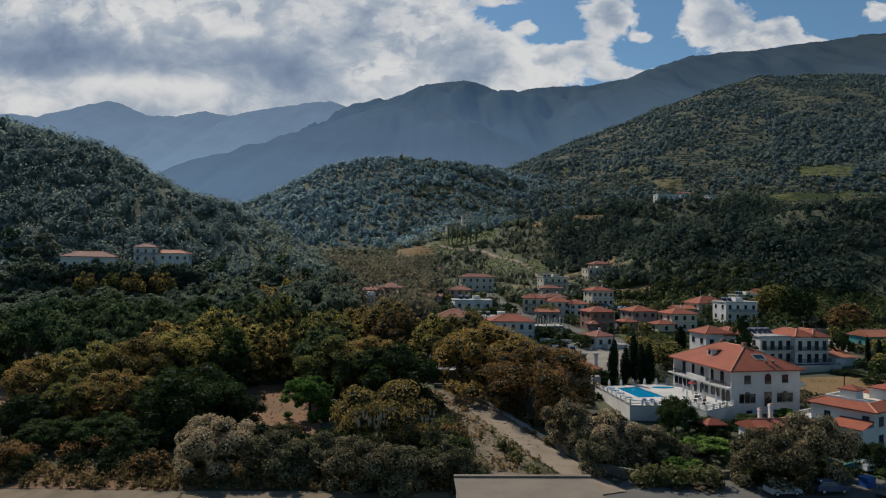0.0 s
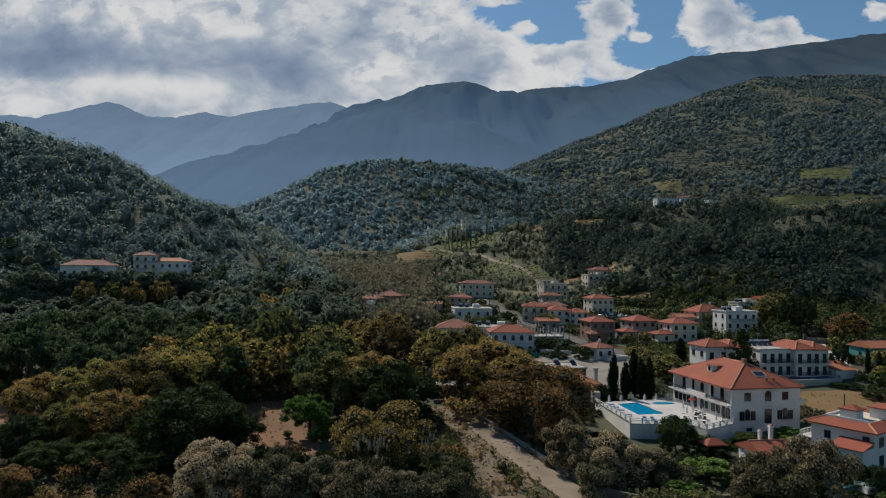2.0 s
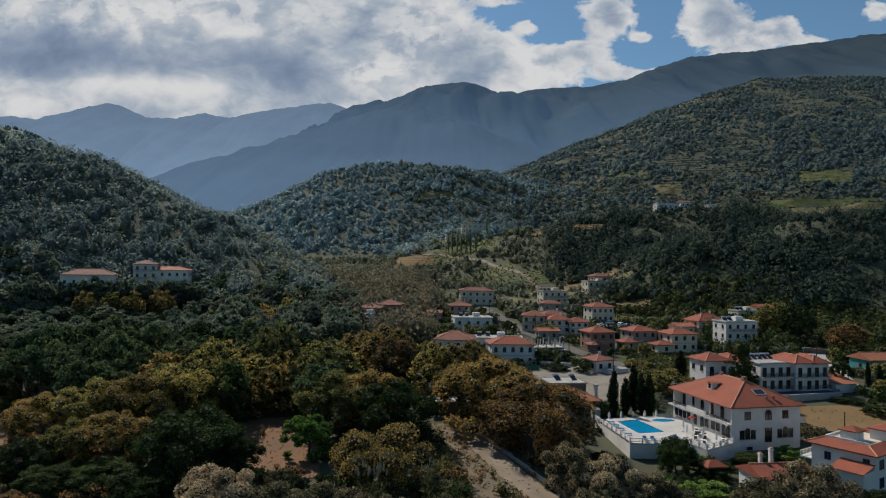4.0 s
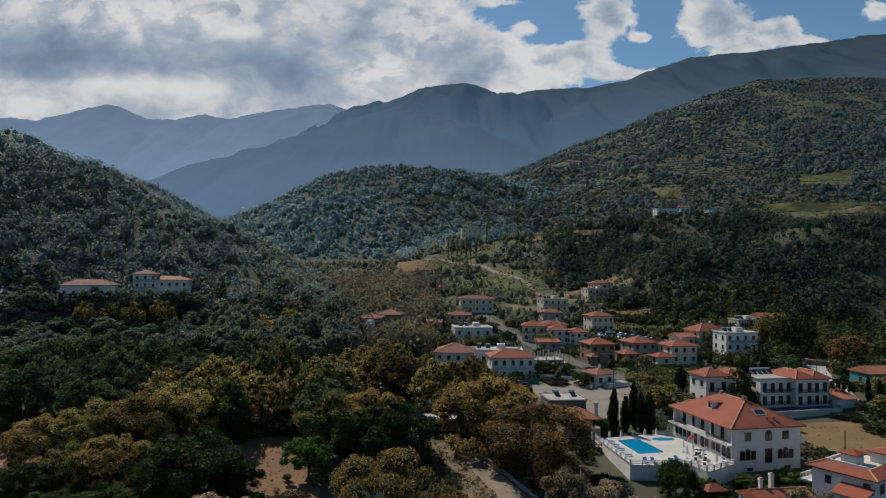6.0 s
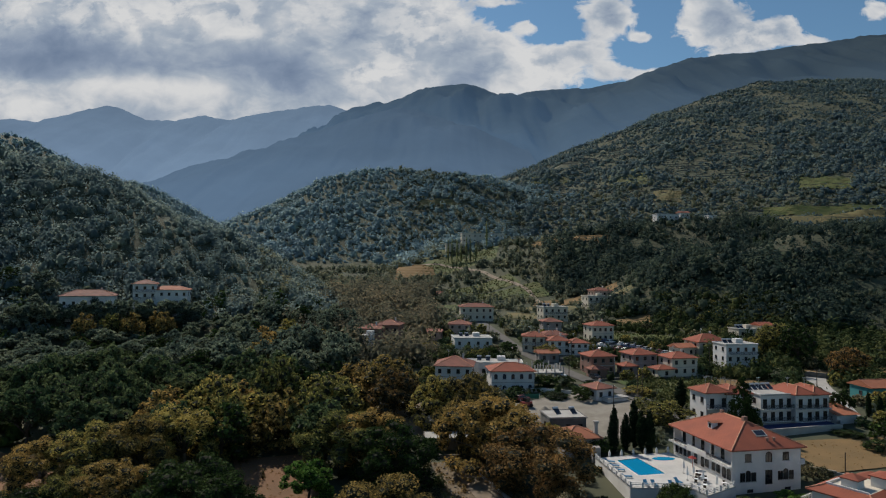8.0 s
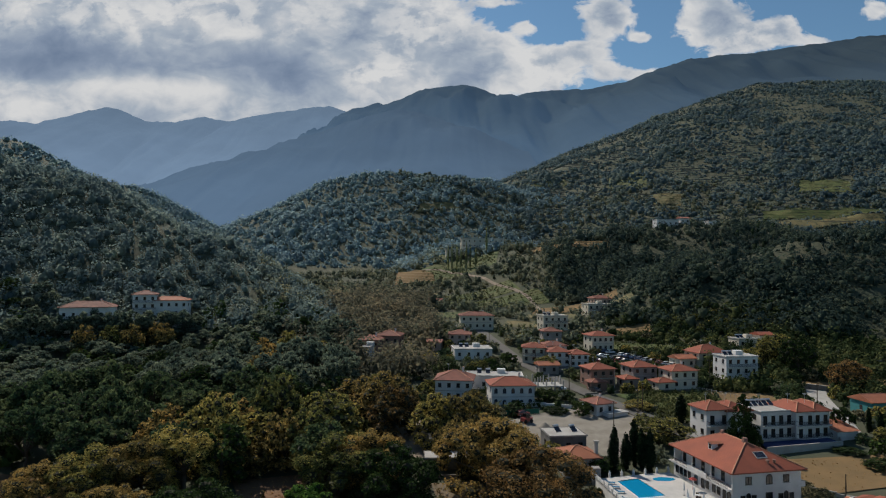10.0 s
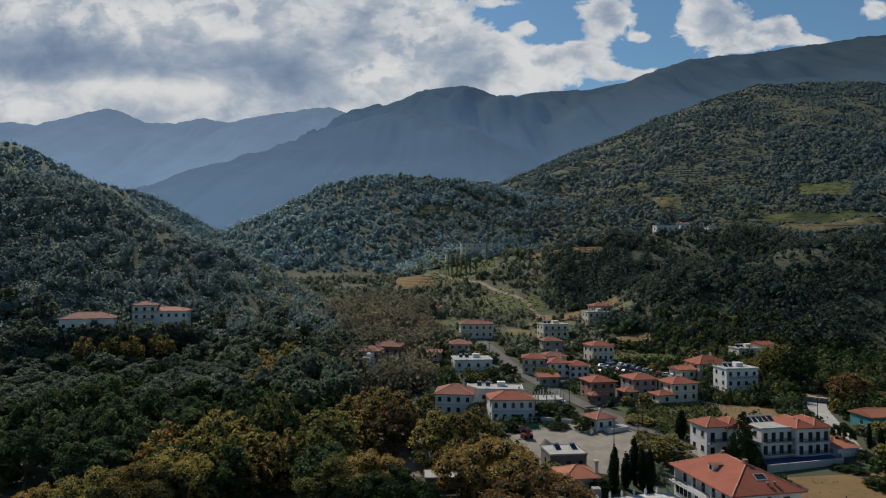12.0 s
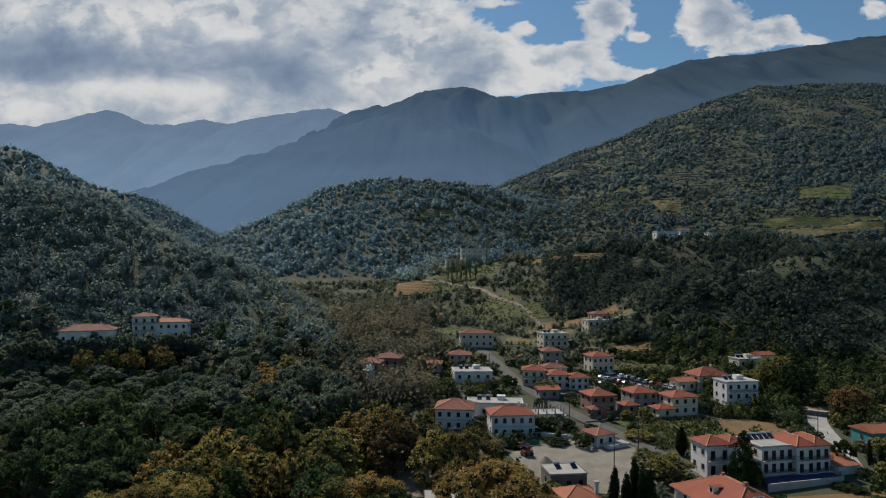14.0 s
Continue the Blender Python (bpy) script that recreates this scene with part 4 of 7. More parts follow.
    plant("conifer", 69.9, 150.5, 13.2, 4.7)
    for x, y, h, r in ((69.2, 113.5, 2.2, 2.0), (70.6, 117.0, 2.8, 2.2), (72.4, 120.5, 2.0, 1.9), (71.2, 124.0, 3.2, 2.4), (74.2, 117.6, 1.8, 1.8), (69.8, 128.5, 2.6, 2.2), (67.4, 110.2, 2.4, 2.0), (75.6, 122.4, 1.6, 1.7), (64.2, 108.2, 2.2, 2.1), (60.4, 106.4, 2.0, 2.0), (56.2, 107.2, 1.8, 1.9)):
        plant("bush", x, y, h, r, "garden bushes")
    for x, y, h in ((4, 512, 19), (7, 511, 21), (11, 509, 20), (14, 504, 17), (18, 500, 22), (21, 497, 20), (25, 493, 16), (35, 520, 24)):
        plant("poplar", x, y, h, 1.2, "row of poplars")


# ---- houses ----
WIN = {}


def window_meshes(w, h, arch, frame_mat, bars):
    """Frame and pane of a window, facing -y, its sill centre at the origin."""
    key = (round(w, 2), round(h, 2), arch, frame_mat.name, bars)
    if key not in WIN:
        t = 0.09
        f, p = Geo(), Geo()
        n = 8
        top = [(w / 2 * math.cos(a), h - w / 2 + w / 2 * math.sin(a)) for a in [math.pi * k / n for k in range(n + 1)]] if arch else [(w / 2, h), (-w / 2, h)]
        outline = [(-w / 2, 0), (w / 2, 0)] + top
        inner = [(x * (1 - 2 * t / w), t + (z - 0) * (1 - 2 * t / h)) for x, z in outline]
        k = len(outline)
        for i in range(k):
            j = (i + 1) % k
            a, b, c, d = outline[i], outline[j], inner[j], inner[i]
            for y in (-0.07,):
                f.poly([(a[0], y, a[1]), (b[0], y, b[1]), (c[0], y, c[1]), (d[0], y, d[1])])
            f.poly([(a[0], 0.03, a[1]), (b[0], 0.03, b[1]), (b[0], -0.07, b[1]), (a[0], -0.07, a[1])])
            f.poly([(d[0], -0.07, d[1]), (c[0], -0.07, c[1]), (c[0], 0.0, c[1]), (d[0], 0.0, d[1])])
        for b in range(1, bars + 1):
            x = -w / 2 + w * b / (bars + 1)
            f.box(x - 0.035, x + 0.035, -0.06, -0.01, t, h - t)
        p.poly([(x, -0.02, z) for x, z in inner])
        WIN[key] = (f.mesh("window_frame", frame_mat), p.mesh("pane", M["glass"]))
    return WIN[key]


def opening(parent, name, face, u, z, w, h, dims, arch=False, frame_mat=None, bars=1, sill=True):
    """A window or door on a face (f front, l left, r right, b back) of a house of half size dims."""
    hw, hd = dims
    turn, x, y = {"f": (0, u, -hd), "b": (180, -u, hd), "l": (-90, -hw, -u), "r": (90, hw, u)}[face]
    fr, pn = window_meshes(w, h, arch, frame_mat or M["frame"], bars)
    o = part(name, fr, None, parent, at=pose(x, y, z, 0, 0, turn))
    part("pane", pn, None, o)
    if sill and name == "window":
        key = ("sill", round(w, 2))
        if key not in WIN:
            WIN[key] = Geo().box(-w / 2 - 0.12, w / 2 + 0.12, -0.16, 0.02, -0.1, -0.012).mesh("window_sill", M["concrete"])
        part("window_sill", WIN[key], None, o)
    return o


def hip_roof(w, d, over, z, rise, thick=0.2, ridge_len=None):
    """A hipped roof with a fascia; returns its mesh and its hip and ridge caps."""
    a, b = w / 2 + over, d / 2 + over
    rl = (abs(w - d) if ridge_len is None else ridge_len) / 2
    r0, r1 = ((-rl, 0), (rl, 0)) if w >= d else ((0, -rl), (0, rl))
    g = Geo()
    lo = [(-a, -b, z - thick), (a, -b, z - thick), (a, b, z - thick), (-a, b, z - thick)]
    e = [(x, y, z) for x, y, _ in lo]
    p, q = (*r0, z + rise), (*r1, z + rise)
    g.poly(list(reversed(lo)))
    for i in range(4):
        g.poly([lo[i], lo[(i + 1) % 4], e[(i + 1) % 4], e[i]])
    if w >= d:
        hips = ((e[0], p), (e[3], p), (e[1], q), (e[2], q))
        for f in ((e[0], e[1], q, p), (e[1], e[2], q), (e[2], e[3], p, q), (e[3], e[0], p)):
            g.poly(f)
    else:
        hips = ((e[0], p), (e[1], p), (e[2], q), (e[3], q))
        for f in ((e[0], e[1], p), (e[1], e[2], q, p), (e[2], e[3], q), (e[3], e[0], p, q)):
            g.poly(f)
    c = [Geo().tube(s, t, 0.13, 0.13, 6) for s, t in hips + ((p, q),) if (Vector(s) - Vector(t)).length > 0.1]
    return g, c


def gable_roof(w, d, over, z, rise, thick=0.2):
    a, b = w / 2 + over, d / 2 + over
    g = Geo()
    pr = [(-b, z - thick), (b, z - thick), (b, z), (0, z + rise), (-b, z)]
    l, r = [(-a, y, h) for y, h in pr], [(a, y, h) for y, h in pr]
    g.poly(list(reversed(l))).poly(r)
    for i in range(5):
        j = (i + 1) % 5
        g.poly([l[i], l[j], r[j], r[i]])
    return g, [Geo().tube((-a, 0, z + rise), (a, 0, z + rise), 0.13)]


def balcony(parent, x0, x1, y0, z, deep, bars=M["iron"], slab=M["white"], post=0.09):
    """A balcony on the front face: slab, rail and uprights."""
    bal = part("balcony", Geo().box(x0, x1, y0 - deep, y0 - 0.003, z - 0.16, z), slab, parent)
    g = Geo()
    g.box(x0, x1, y0 - deep, y0 - deep + 0.05, z + 0.92, z + 0.98)
    for x in (x0, x1 - 0.05):
        g.box(x, x + 0.05, y0 - deep, y0 - 0.01, z + 0.92, z + 0.98)
    n = max(2, int((x1 - x0) / 0.2))
    for k in range(n + 1):
        x = x0 + (x1 - x0 - 0.04) * k / n
        g.box(x, x + 0.06, y0 - deep, y0 - deep + 0.04, z + 0.003, z + 0.92)
    part("railing", g, bars, bal)
    return bal


def chimney(parent, x, y, z0, z1, s=0.5, material=None):
    g = Geo().box(x - s / 2, x + s / 2, y - s / 2, y + s / 2, z0, z1)
    g.box(x - s * 0.65, x + s * 0.65, y - s * 0.65, y + s * 0.65, z1 - 0.25, z1 - 0.1)
    c = part("chimney", g, material or M["white"], parent)
    part("chimney_cap", Geo().box(x - s * 0.45, x + s * 0.45, y - s * 0.45, y + s * 0.45, z1, z1 + 0.12), M["cap"], c)


def rooftop_heater(x, y, yaw, dx, dy, z):
    """A solar water heater on the flat roof of a house that stands at x, y."""
    at = Matrix.Rotation(radians(yaw), 2) @ Vector((dx, dy)) + Vector((x, y))
    p = thing("water_heater", "solar water heater with a metal tank on a flat roof", "water heater", pose(at.x, at.y, z, 0, 0, yaw))
    part("panel", Geo().poly([(-0.7, -0.8, 0.1), (0.7, -0.8, 0.1), (0.7, 0.6, 1.1), (-0.7, 0.6, 1.1)]).poly([(-0.7, -0.8, 0.04), (-0.7, 0.6, 1.04), (0.7, 0.6, 1.04), (0.7, -0.8, 0.04)]), M["steel"], p)
    part("tank", Geo().tube((-0.7, 0.75, 1.2), (0.7, 0.75, 1.2), 0.28, 0.28, 10), M["metal"], p)
    part("stand", Geo().box(-0.6, -0.54, 0.7, 0.76, 0, 1.0).box(0.54, 0.6, 0.7, 0.76, 0, 1.0).box(-0.6, 0.6, -0.78, -0.72, 0, 0.12), M["metal"], p)


def house(name, label, x, y, yaw, w, d, eave, wall="white", roof="hip", tile="tile", rise=None, over=0.55, storeys=2, front=3, side=2, frame_mat="frame",
          base=None, doors=(), arch=False, chimneys=1, balconies=0, parapet=0.5, win=(1.0, 1.3), group="houses of the village", foot=1.5):
    """A house; x, y: the middle of its plan; eave: height above its floor."""
    z = ground_z(x, y) if base is None else base
    h = thing(name, label, "house", pose(x, y, z, 0, 0, yaw), group)
    part("wall", Geo().box(-w / 2, w / 2, -d / 2, d / 2, -foot, eave), M[wall], h)
    plan = [tuple((Matrix.Rotation(radians(yaw), 2) @ Vector(p)) + Vector((x, y))) for p in ((-w / 2 - 2, -d / 2 - 2), (w / 2 + 2, -d / 2 - 2), (w / 2 + 2, d / 2 + 2), (-w / 2 - 2, d / 2 + 2))]
    KEEP_CLEAR.append((plan, 1.0))
    rise = rise if rise is not None else min(w, d) * 0.2
    if roof == "flat":
        r = part("roof", Geo().box(-w / 2 - 0.25, w / 2 + 0.25, -d / 2 - 0.25, d / 2 + 0.25, eave + 0.003, eave + 0.2), M["concrete"], h, "flat concrete roof slab")
        g = Geo()
        for a in ((-w / 2 - 0.25, w / 2 + 0.25, -d / 2 - 0.25, -d / 2 - 0.05), (-w / 2 - 0.25, w / 2 + 0.25, d / 2 + 0.05, d / 2 + 0.25), (-w / 2 - 0.25, -w / 2 - 0.05, -d / 2 - 0.05, d / 2 + 0.05), (w / 2 + 0.05, w / 2 + 0.25, -d / 2 - 0.05, d / 2 + 0.05)):
            g.box(*a, eave + 0.203, eave + 0.2 + parapet * 0.5)
        part("parapet", g, M[wall], r)
        if chimneys:
            part("stair_house", Geo().box(w * 0.05, w * 0.05 + 2.6, d * 0.05, d * 0.05 + 2.4, eave + 0.21, eave + 1.6), M[wall], r)
    else:
        g, c = (hip_roof if roof == "hip" else gable_roof)(w, d, over, eave + 0.203, rise)
        r = part("roof", g, M[tile], h)
        for q in c:
            part("ridge_cap", q, M["cap"], r)
        if roof == "gable":
            part("gable_wall", Geo().poly([(-w / 2, -d / 2, eave), (-w / 2, d / 2, eave), (-w / 2, 0, eave + rise * 0.9)]).poly([(w / 2, -d / 2, eave), (w / 2, d / 2, eave), (w / 2, 0, eave + rise * 0.9)]), M[wall], h)
        for k in range(chimneys):
            chimney(r, w * (0.22 - 0.45 * k), d * 0.12, eave + 0.3, eave + rise + 0.9)
    sh = eave / storeys
    fm = M[frame_mat]
    for s in range(storeys):
        zz = s * sh + sh * 0.32
        for k in range(front):
            u = -w / 2 + w * (k + 0.5) / front
            if (s, k) in doors:
                opening(h, "door", "f", u, s * sh + 0.08, win[0] * 1.05, min(2.2, sh * 0.78), (w / 2, d / 2), arch, fm)
            else:
                opening(h, "window", "f", u, zz, win[0], min(win[1], sh * 0.5), (w / 2, d / 2), arch, fm)
        for face in "lr":
            for k in range(side):
                opening(h, "window", face, -d / 2 + d * (k + 0.5) / side, zz, win[0], min(win[1], sh * 0.5), (w / 2, d / 2), arch, fm)
    if storeys >= 2 and roof == "hip" and x > 0:
        # a string course between the storeys and a downpipe at the corner
        part("string_course", Geo().box(-w / 2 - 0.06, w / 2 + 0.06, -d / 2 - 0.06, -d / 2 - 0.003, sh - 0.1, sh + 0.08), M["concrete"], h)
        part("downpipe", Geo().tube((w / 2 - 0.25, -d / 2 - 0.09, -0.5), (w / 2 - 0.25, -d / 2 - 0.09, eave - 0.02), 0.06), M["metal"], h)
    if x > 0 and y < 330 and roof == "flat" and chimneys:
        for q in (-0.28, -0.12):
            rooftop_heater(x, y, yaw, w * q, d * 0.12, z + eave + 0.21)
    elif x > 0 and y < 300 and storeys >= 2:
        an = part("antenna", Geo().tube((0, 0, eave + rise * 0.6), (0, 0, eave + rise + 2.1), 0.035), M["metal"], h, at=pose(-w * 0.18, 0, 0))
        part("crossbar", Geo().box(-0.6, 0.6, -0.03, 0.03, eave + rise + 1.9, eave + rise + 1.97).box(-0.4, 0.4, -0.03, 0.03, eave + rise + 1.6, eave + rise + 1.67), M["metal"], an, at=pose(0, 0, 0))
    for k in range(balconies):
        balcony(h, -w / 2 + 0.3, w / 2 - 0.3, -d / 2, sh * (k + 1), 1.2)
    return h


def big_hotel():
    """White hotel with a hipped tile roof and arcaded balconies along its pool side."""
    w, d, e = 14.4, 18.6, 7.4
    ca, sa = math.cos(radians(12.5)), math.sin(radians(12.5))
    nx, ny = 51.9 + 0.7 * ca - 0.7 * sa, 116.2 + 0.7 * sa + 0.7 * ca
    cx, cy = nx + w / 2 * ca - d / 2 * sa, ny + w / 2 * sa + d / 2 * ca
    z0 = -0.7
    h = thing("hotel", "white three-level hotel with a clay tile hip roof beside a pool", "hotel", pose(cx, cy, z0, 0, 0, 12.5))
    KEEP_CLEAR.append(([(48, 108), (70, 112), (66, 140), (42, 136)], 1))
    part("wall", Geo().box(-w / 2 + 1.5, w / 2, -d / 2, d / 2, -1.5, e), M["white"], h)
    # open gallery along the pool side
    part("end_wall", Geo().box(-w / 2, -w / 2 + 1.497, -d / 2, -d / 2 + 0.35, -1.5, e), M["white"], h)
    part("end_wall", Geo().box(-w / 2, -w / 2 + 1.497, d / 2 - 0.35, d / 2, 4.45, e), M["white"], h)
    part("lower_wall", Geo().box(-w / 2, -w / 2 + 1.497, -d / 2 + 0.353, d / 2, -1.5, 4.2), M["white"], h)
    slab = part("balcony", Geo().box(-w / 2 - 0.75, -w / 2 + 1.49, -d / 2 + 0.05, d / 2 + 0.7, 4.203, 4.44), M["white"], h, "long white balcony")
    g = Geo()
    for k in range(4):
        y = -d / 2 + 0.3 + (d - 0.6) * k / 3
        g.box(-w / 2 - 0.12, -w / 2 + 0.12, y - 0.13, y + 0.13, 4.445, e)
        if k:
            part("column", Geo().box(-w / 2 - 0.12, -w / 2 + 0.12, y - 0.13, y + 0.13, 4.445, e), M["white"], h)
    for k in range(3):
        y0 = -d / 2 + 0.4 + (d + 0.2) * k / 3
        y1 = y0 + (d + 0.2) / 3 - 0.15
        g = Geo()
        if k == 1:
            g.box(-w / 2 - 0.75, -w / 2 - 0.60, y0, y1, 4.445, 5.3)
            part("balcony_wall", g, M["white"], slab)
        else:
            g.box(-w / 2 - 0.72, -w / 2 - 0.66, y0, y1, 5.25, 5.32)
            for j in range(22):
                yy = y0 + (y1 - y0) * (j + 0.5) / 22
                g.box(-w / 2 - 0.71, -w / 2 - 0.67, yy - 0.02, yy + 0.02, 4.445, 5.25)
            part("railing", g, M["iron"], slab)
    for k in range(6):
        opening(h, "door", "l", -d / 2 + 1.6 + k * (d - 3.2) / 5, 4.5, 1.0, 2.2, (w / 2 - 1.5, d / 2), k in (2, 3))
    lower = [-8.0, -6.6, -5.2, -3.8, -1.6, 0.6, 2.0, 4.0, 5.4, 7.1, 8.4]
    for k, u in enumerate(lower):
        tall = k in (4, 5, 9, 10)
        opening(h, "door" if tall else "window", "l", u, 1.95 if tall else 2.3, 1.05, 2.0 if tall else 1.45, (w / 2, d / 2), tall)
    for u, kind in ((-3.9, 0), (0.4, 1), (4.0, 0)):
        if kind:
            opening(h, "door", "f", u, 5.0, 1.35, 1.9, (w / 2, d / 2), True)
            opening(h, "door", "f", u, 1.0, 1.45, 2.6, (w / 2, d / 2), False)
        else:
            opening(h, "window", "f", u, 5.2, 1.3, 1.45, (w / 2, d / 2))
            for j, t in enumerate((-1.15, 0, 1.15)):
                opening(h, "window", "f", u + t, 1.7, 1.0, 1.6 if j != 1 else 2.0, (w / 2, d / 2), j == 1)
            opening(h, "window", "f", u + 0.4, -0.3, 1.2, 0.6, (w / 2, d / 2), sill=False)
    part("front_balcony", Geo().box(w / 2 - 0.8, w / 2 + 0.9, -d / 2 - 0.05, -d / 2 + 3.2, 4.2, 4.4).box(w / 2 + 0.78, w / 2 + 0.9, -d / 2 - 0.05, -d / 2 + 3.2, 4.403, 5.2).box(w / 2 - 0.0, w / 2 + 0.777, -d / 2 - 0.05, -d / 2 + 0.05, 4.403, 5.2), M["white"], h)
    g, c = hip_roof(w, d, 0.75, e + 0.203, 3.6, 0.22, 7.0)
    roof = part("roof", g, M["tile"], h)
    for q in c:
        part("ridge_cap", q, M["cap"], roof)
    # dormer, skylight and two chimneys on the roof
    dm = part("dormer", Geo().box(-4.9, -3.6, -0.2, 1.1, e + 1.35, e + 2.75), M["white"], roof, "small white roof dormer")
    part("dormer_roof", Geo().poly([(-5.1, -0.4, e + 2.75), (-2.6, -0.4, e + 2.75), (-2.6, 0.45, e + 3.1), (-5.1, 0.45, e + 3.1)]).poly([(-5.1, 0.45, e + 3.1), (-2.6, 0.45, e + 3.1), (-2.6, 1.3, e + 2.75), (-5.1, 1.3, e + 2.75)]).poly([(-5.1, -0.4, e + 2.75), (-5.1, 0.45, e + 3.1), (-5.1, 1.3, e + 2.75)]), M["orangetile"], dm)
    part("pane", Geo().box(-4.94, -4.903, 0.1, 0.8, e + 1.75, e + 2.55), M["glass"], dm)
    sl = 3.6 / (d / 2 + 0.75 - 3.5)
    zz = lambda yy: e + 0.203 + sl * (yy + d / 2 + 0.75)
    a, b = -7.3, -5.9
    sk = part("skylight", Geo().poly([(-0.6, a, zz(a) + 0.1), (1.8, a, zz(a) + 0.1), (1.8, b, zz(b) + 0.1), (-0.6, b, zz(b) + 0.1)]).poly([(-0.6, a, zz(a) - 0.05), (-0.6, a, zz(a) + 0.1), (1.8, a, zz(a) + 0.1), (1.8, a, zz(a) - 0.05)]), M["concrete"], roof)
    part("pane", Geo().poly([(-0.4, a + 0.15, zz(a + 0.15) + 0.13), (1.6, a + 0.15, zz(a + 0.15) + 0.13), (1.6, b - 0.15, zz(b - 0.15) + 0.13), (-0.4, b - 0.15, zz(b - 0.15) + 0.13)]), M["steel"], sk)
    for x, y in ((0.9, -8.3), (2.3, -8.3)):
        part("chimney", Geo().tube((x, y, zz(y) - 0.3), (x, y, zz(y) + 0.45), 0.2, 0.26, 8).tube((x, y, zz(y) + 0.45), (x, y, zz(y) + 0.58), 0.36, 0.3, 8), M["brick"], roof, "terracotta chimney pot")
    part("chimney", Geo().box(-0.4, 0.4, -3.6, -2.9, e + 3.0, e + 4.5), M["brick"], roof)
    part("chimney", Geo().box(-0.3, 0.3, 3.2, 3.8, e + 3.2, e + 4.3), M["brick"], roof)


def balustrade(name, line, z, label, height=0.95, gap=2.2):
    """White posts with double rails along a plan line."""
    b = thing(name, label, "railing", pose(0, 0, 0))
    for (ax, ay), (bx, by) in zip(line, line[1:]):
        ln = math.hypot(bx - ax, by - ay)
        n = max(1, round(ln / gap))
        yaw = math.degrees(math.atan2(by - ay, bx - ax))
        for k in range(n + 1):
            x, y = ax + (bx - ax) * k / n, ay + (by - ay) * k / n
            part("post", Geo().box(-0.12, 0.12, -0.12, 0.12, 0, height), M["white"], b, at=pose(x, y, z, 0, 0, yaw))
        for hgt in (0.28, 0.55, 0.82):
            part("rail", Geo().box(0, ln, -0.05, 0.05, hgt - 0.05, hgt + 0.05), M["white"], b, at=pose(ax, ay, z, 0, 0, yaw))


def pool_terrace():
    T = [(31.0, 130.6), (33.0, 113.2), (43.6, 113.0), (45.0, 109.6), (52.0, 114.6), (47.6, 135.2)]
    KEEP_CLEAR.append((T, 1))
    pool = [(35.0, 129.2), (36.6, 120.0), (41.9, 121.2), (39.6, 131.0)]
    t = thing("pool_terrace", "white-walled terrace paved in pale stone with a swimming pool", "terrace", pose(0, 0, 0))
    part("retaining_wall", Geo().prism(T, -2.6, 0.95), M["white"], t)
    # paving laid round the basins
    P = [Vector((*p, 0)) for p in pool]
    O = [(31.2, 130.3), (33.2, 113.4), (47.0, 113.0), (47.0, 135.0)]
    g = Geo()
    ring_o = [(31.2, 130.4), (33.2, 113.4), (43.8, 113.2), (41.2, 133.6)]
    for i in range(4):
        j = (i + 1) % 4
        g.poly([(*ring_o[i], 1.2), (*ring_o[j], 1.2), (P[j].x, P[j].y, 1.2), (P[i].x, P[i].y, 1.2)])
    g.poly([(43.8, 113.2, 1.2), (45.0, 109.8, 1.2), (51.9, 114.7, 1.2), (47.5, 135.0, 1.2), (41.2, 133.6, 1.2)])
    n = len(T)
    for i in range(n):
        a, b = T[i], T[(i + 1) % n]
        g.poly([(*a, 0.95), (*b, 0.95), (*b, 1.2), (*a, 1.2)])
    part("paving", g, M["paving"], t)
    basin = part("pool_basin", Geo().poly([(p.x, p.y, 0.96) for p in P]), M["poolblue"], t)
    water = bpy.data.materials.new("pool water")
    water.use_nodes = True
    bs = water.node_tree.nodes["Principled BSDF"]
    bs.inputs["Base Color"].default_value, bs.inputs["Roughness"].default_value = (0.006, 0.23, 0.43, 1), 0.06
    bs.inputs["IOR"].default_value = 1.33
    bn = water.node_tree.nodes.new("ShaderNodeBump")
    bn.inputs["Strength"].default_value = 0.08
    link(water.node_tree, noise_n(water.node_tree, None, 40.0, 3), bn.inputs["Height"])
    link(water.node_tree, bn.outputs[0], bs.inputs["Normal"])
    part("water", Geo().poly([(p.x, p.y, 1.1) for p in P]), water, basin)
    k = [(44.5 + 2.3 * math.cos(a) * (1.15 if math.cos(a) > 0 else 0.9), 130.6 + 1.2 * math.sin(a) + 0.2 * math.cos(a), 1.215) for a in [math.tau * i / 20 for i in range(20)]]
    part("small_pool", Geo().poly(k), water, t, "small kidney-shaped pool")
    for i in range(4):
        a, b = P[i], P[(i + 1) % 4]
        d = (b - a).normalized()
        q = Vector((-d.y, d.x, 0)) * -0.35
        part("coping", Geo().poly([(*a.xy, 1.212), (*b.xy, 1.212), (*(b + q).xy, 1.212), (*(a + q).xy, 1.212)]), M["white"], basin)
    balustrade("balustrade", [(31.1, 130.3), (33.1, 113.4), (43.6, 113.1), (45.0, 109.8), (51.6, 114.4)], 1.2, "white balustrade with rails round the terrace")
    # pillars and planting along the back
    for i in range(7):
        x, y = 31.6 + 2.6 * i, 131.2 + 0.65 * i
        p = thing("pillar", "white pillar with a pointed cap behind the pool", "pillar", pose(x, y, 1.0), "pillars behind the pool")
        part("shaft", Geo().box(-0.2, 0.2, -0.2, 0.2, -1.5, 0.95), M["white"], p)
        part("cap", Geo().tube((0, 0, 0.953), (0, 0, 1.45), 0.26, 0.05, 8), M["white"], p)
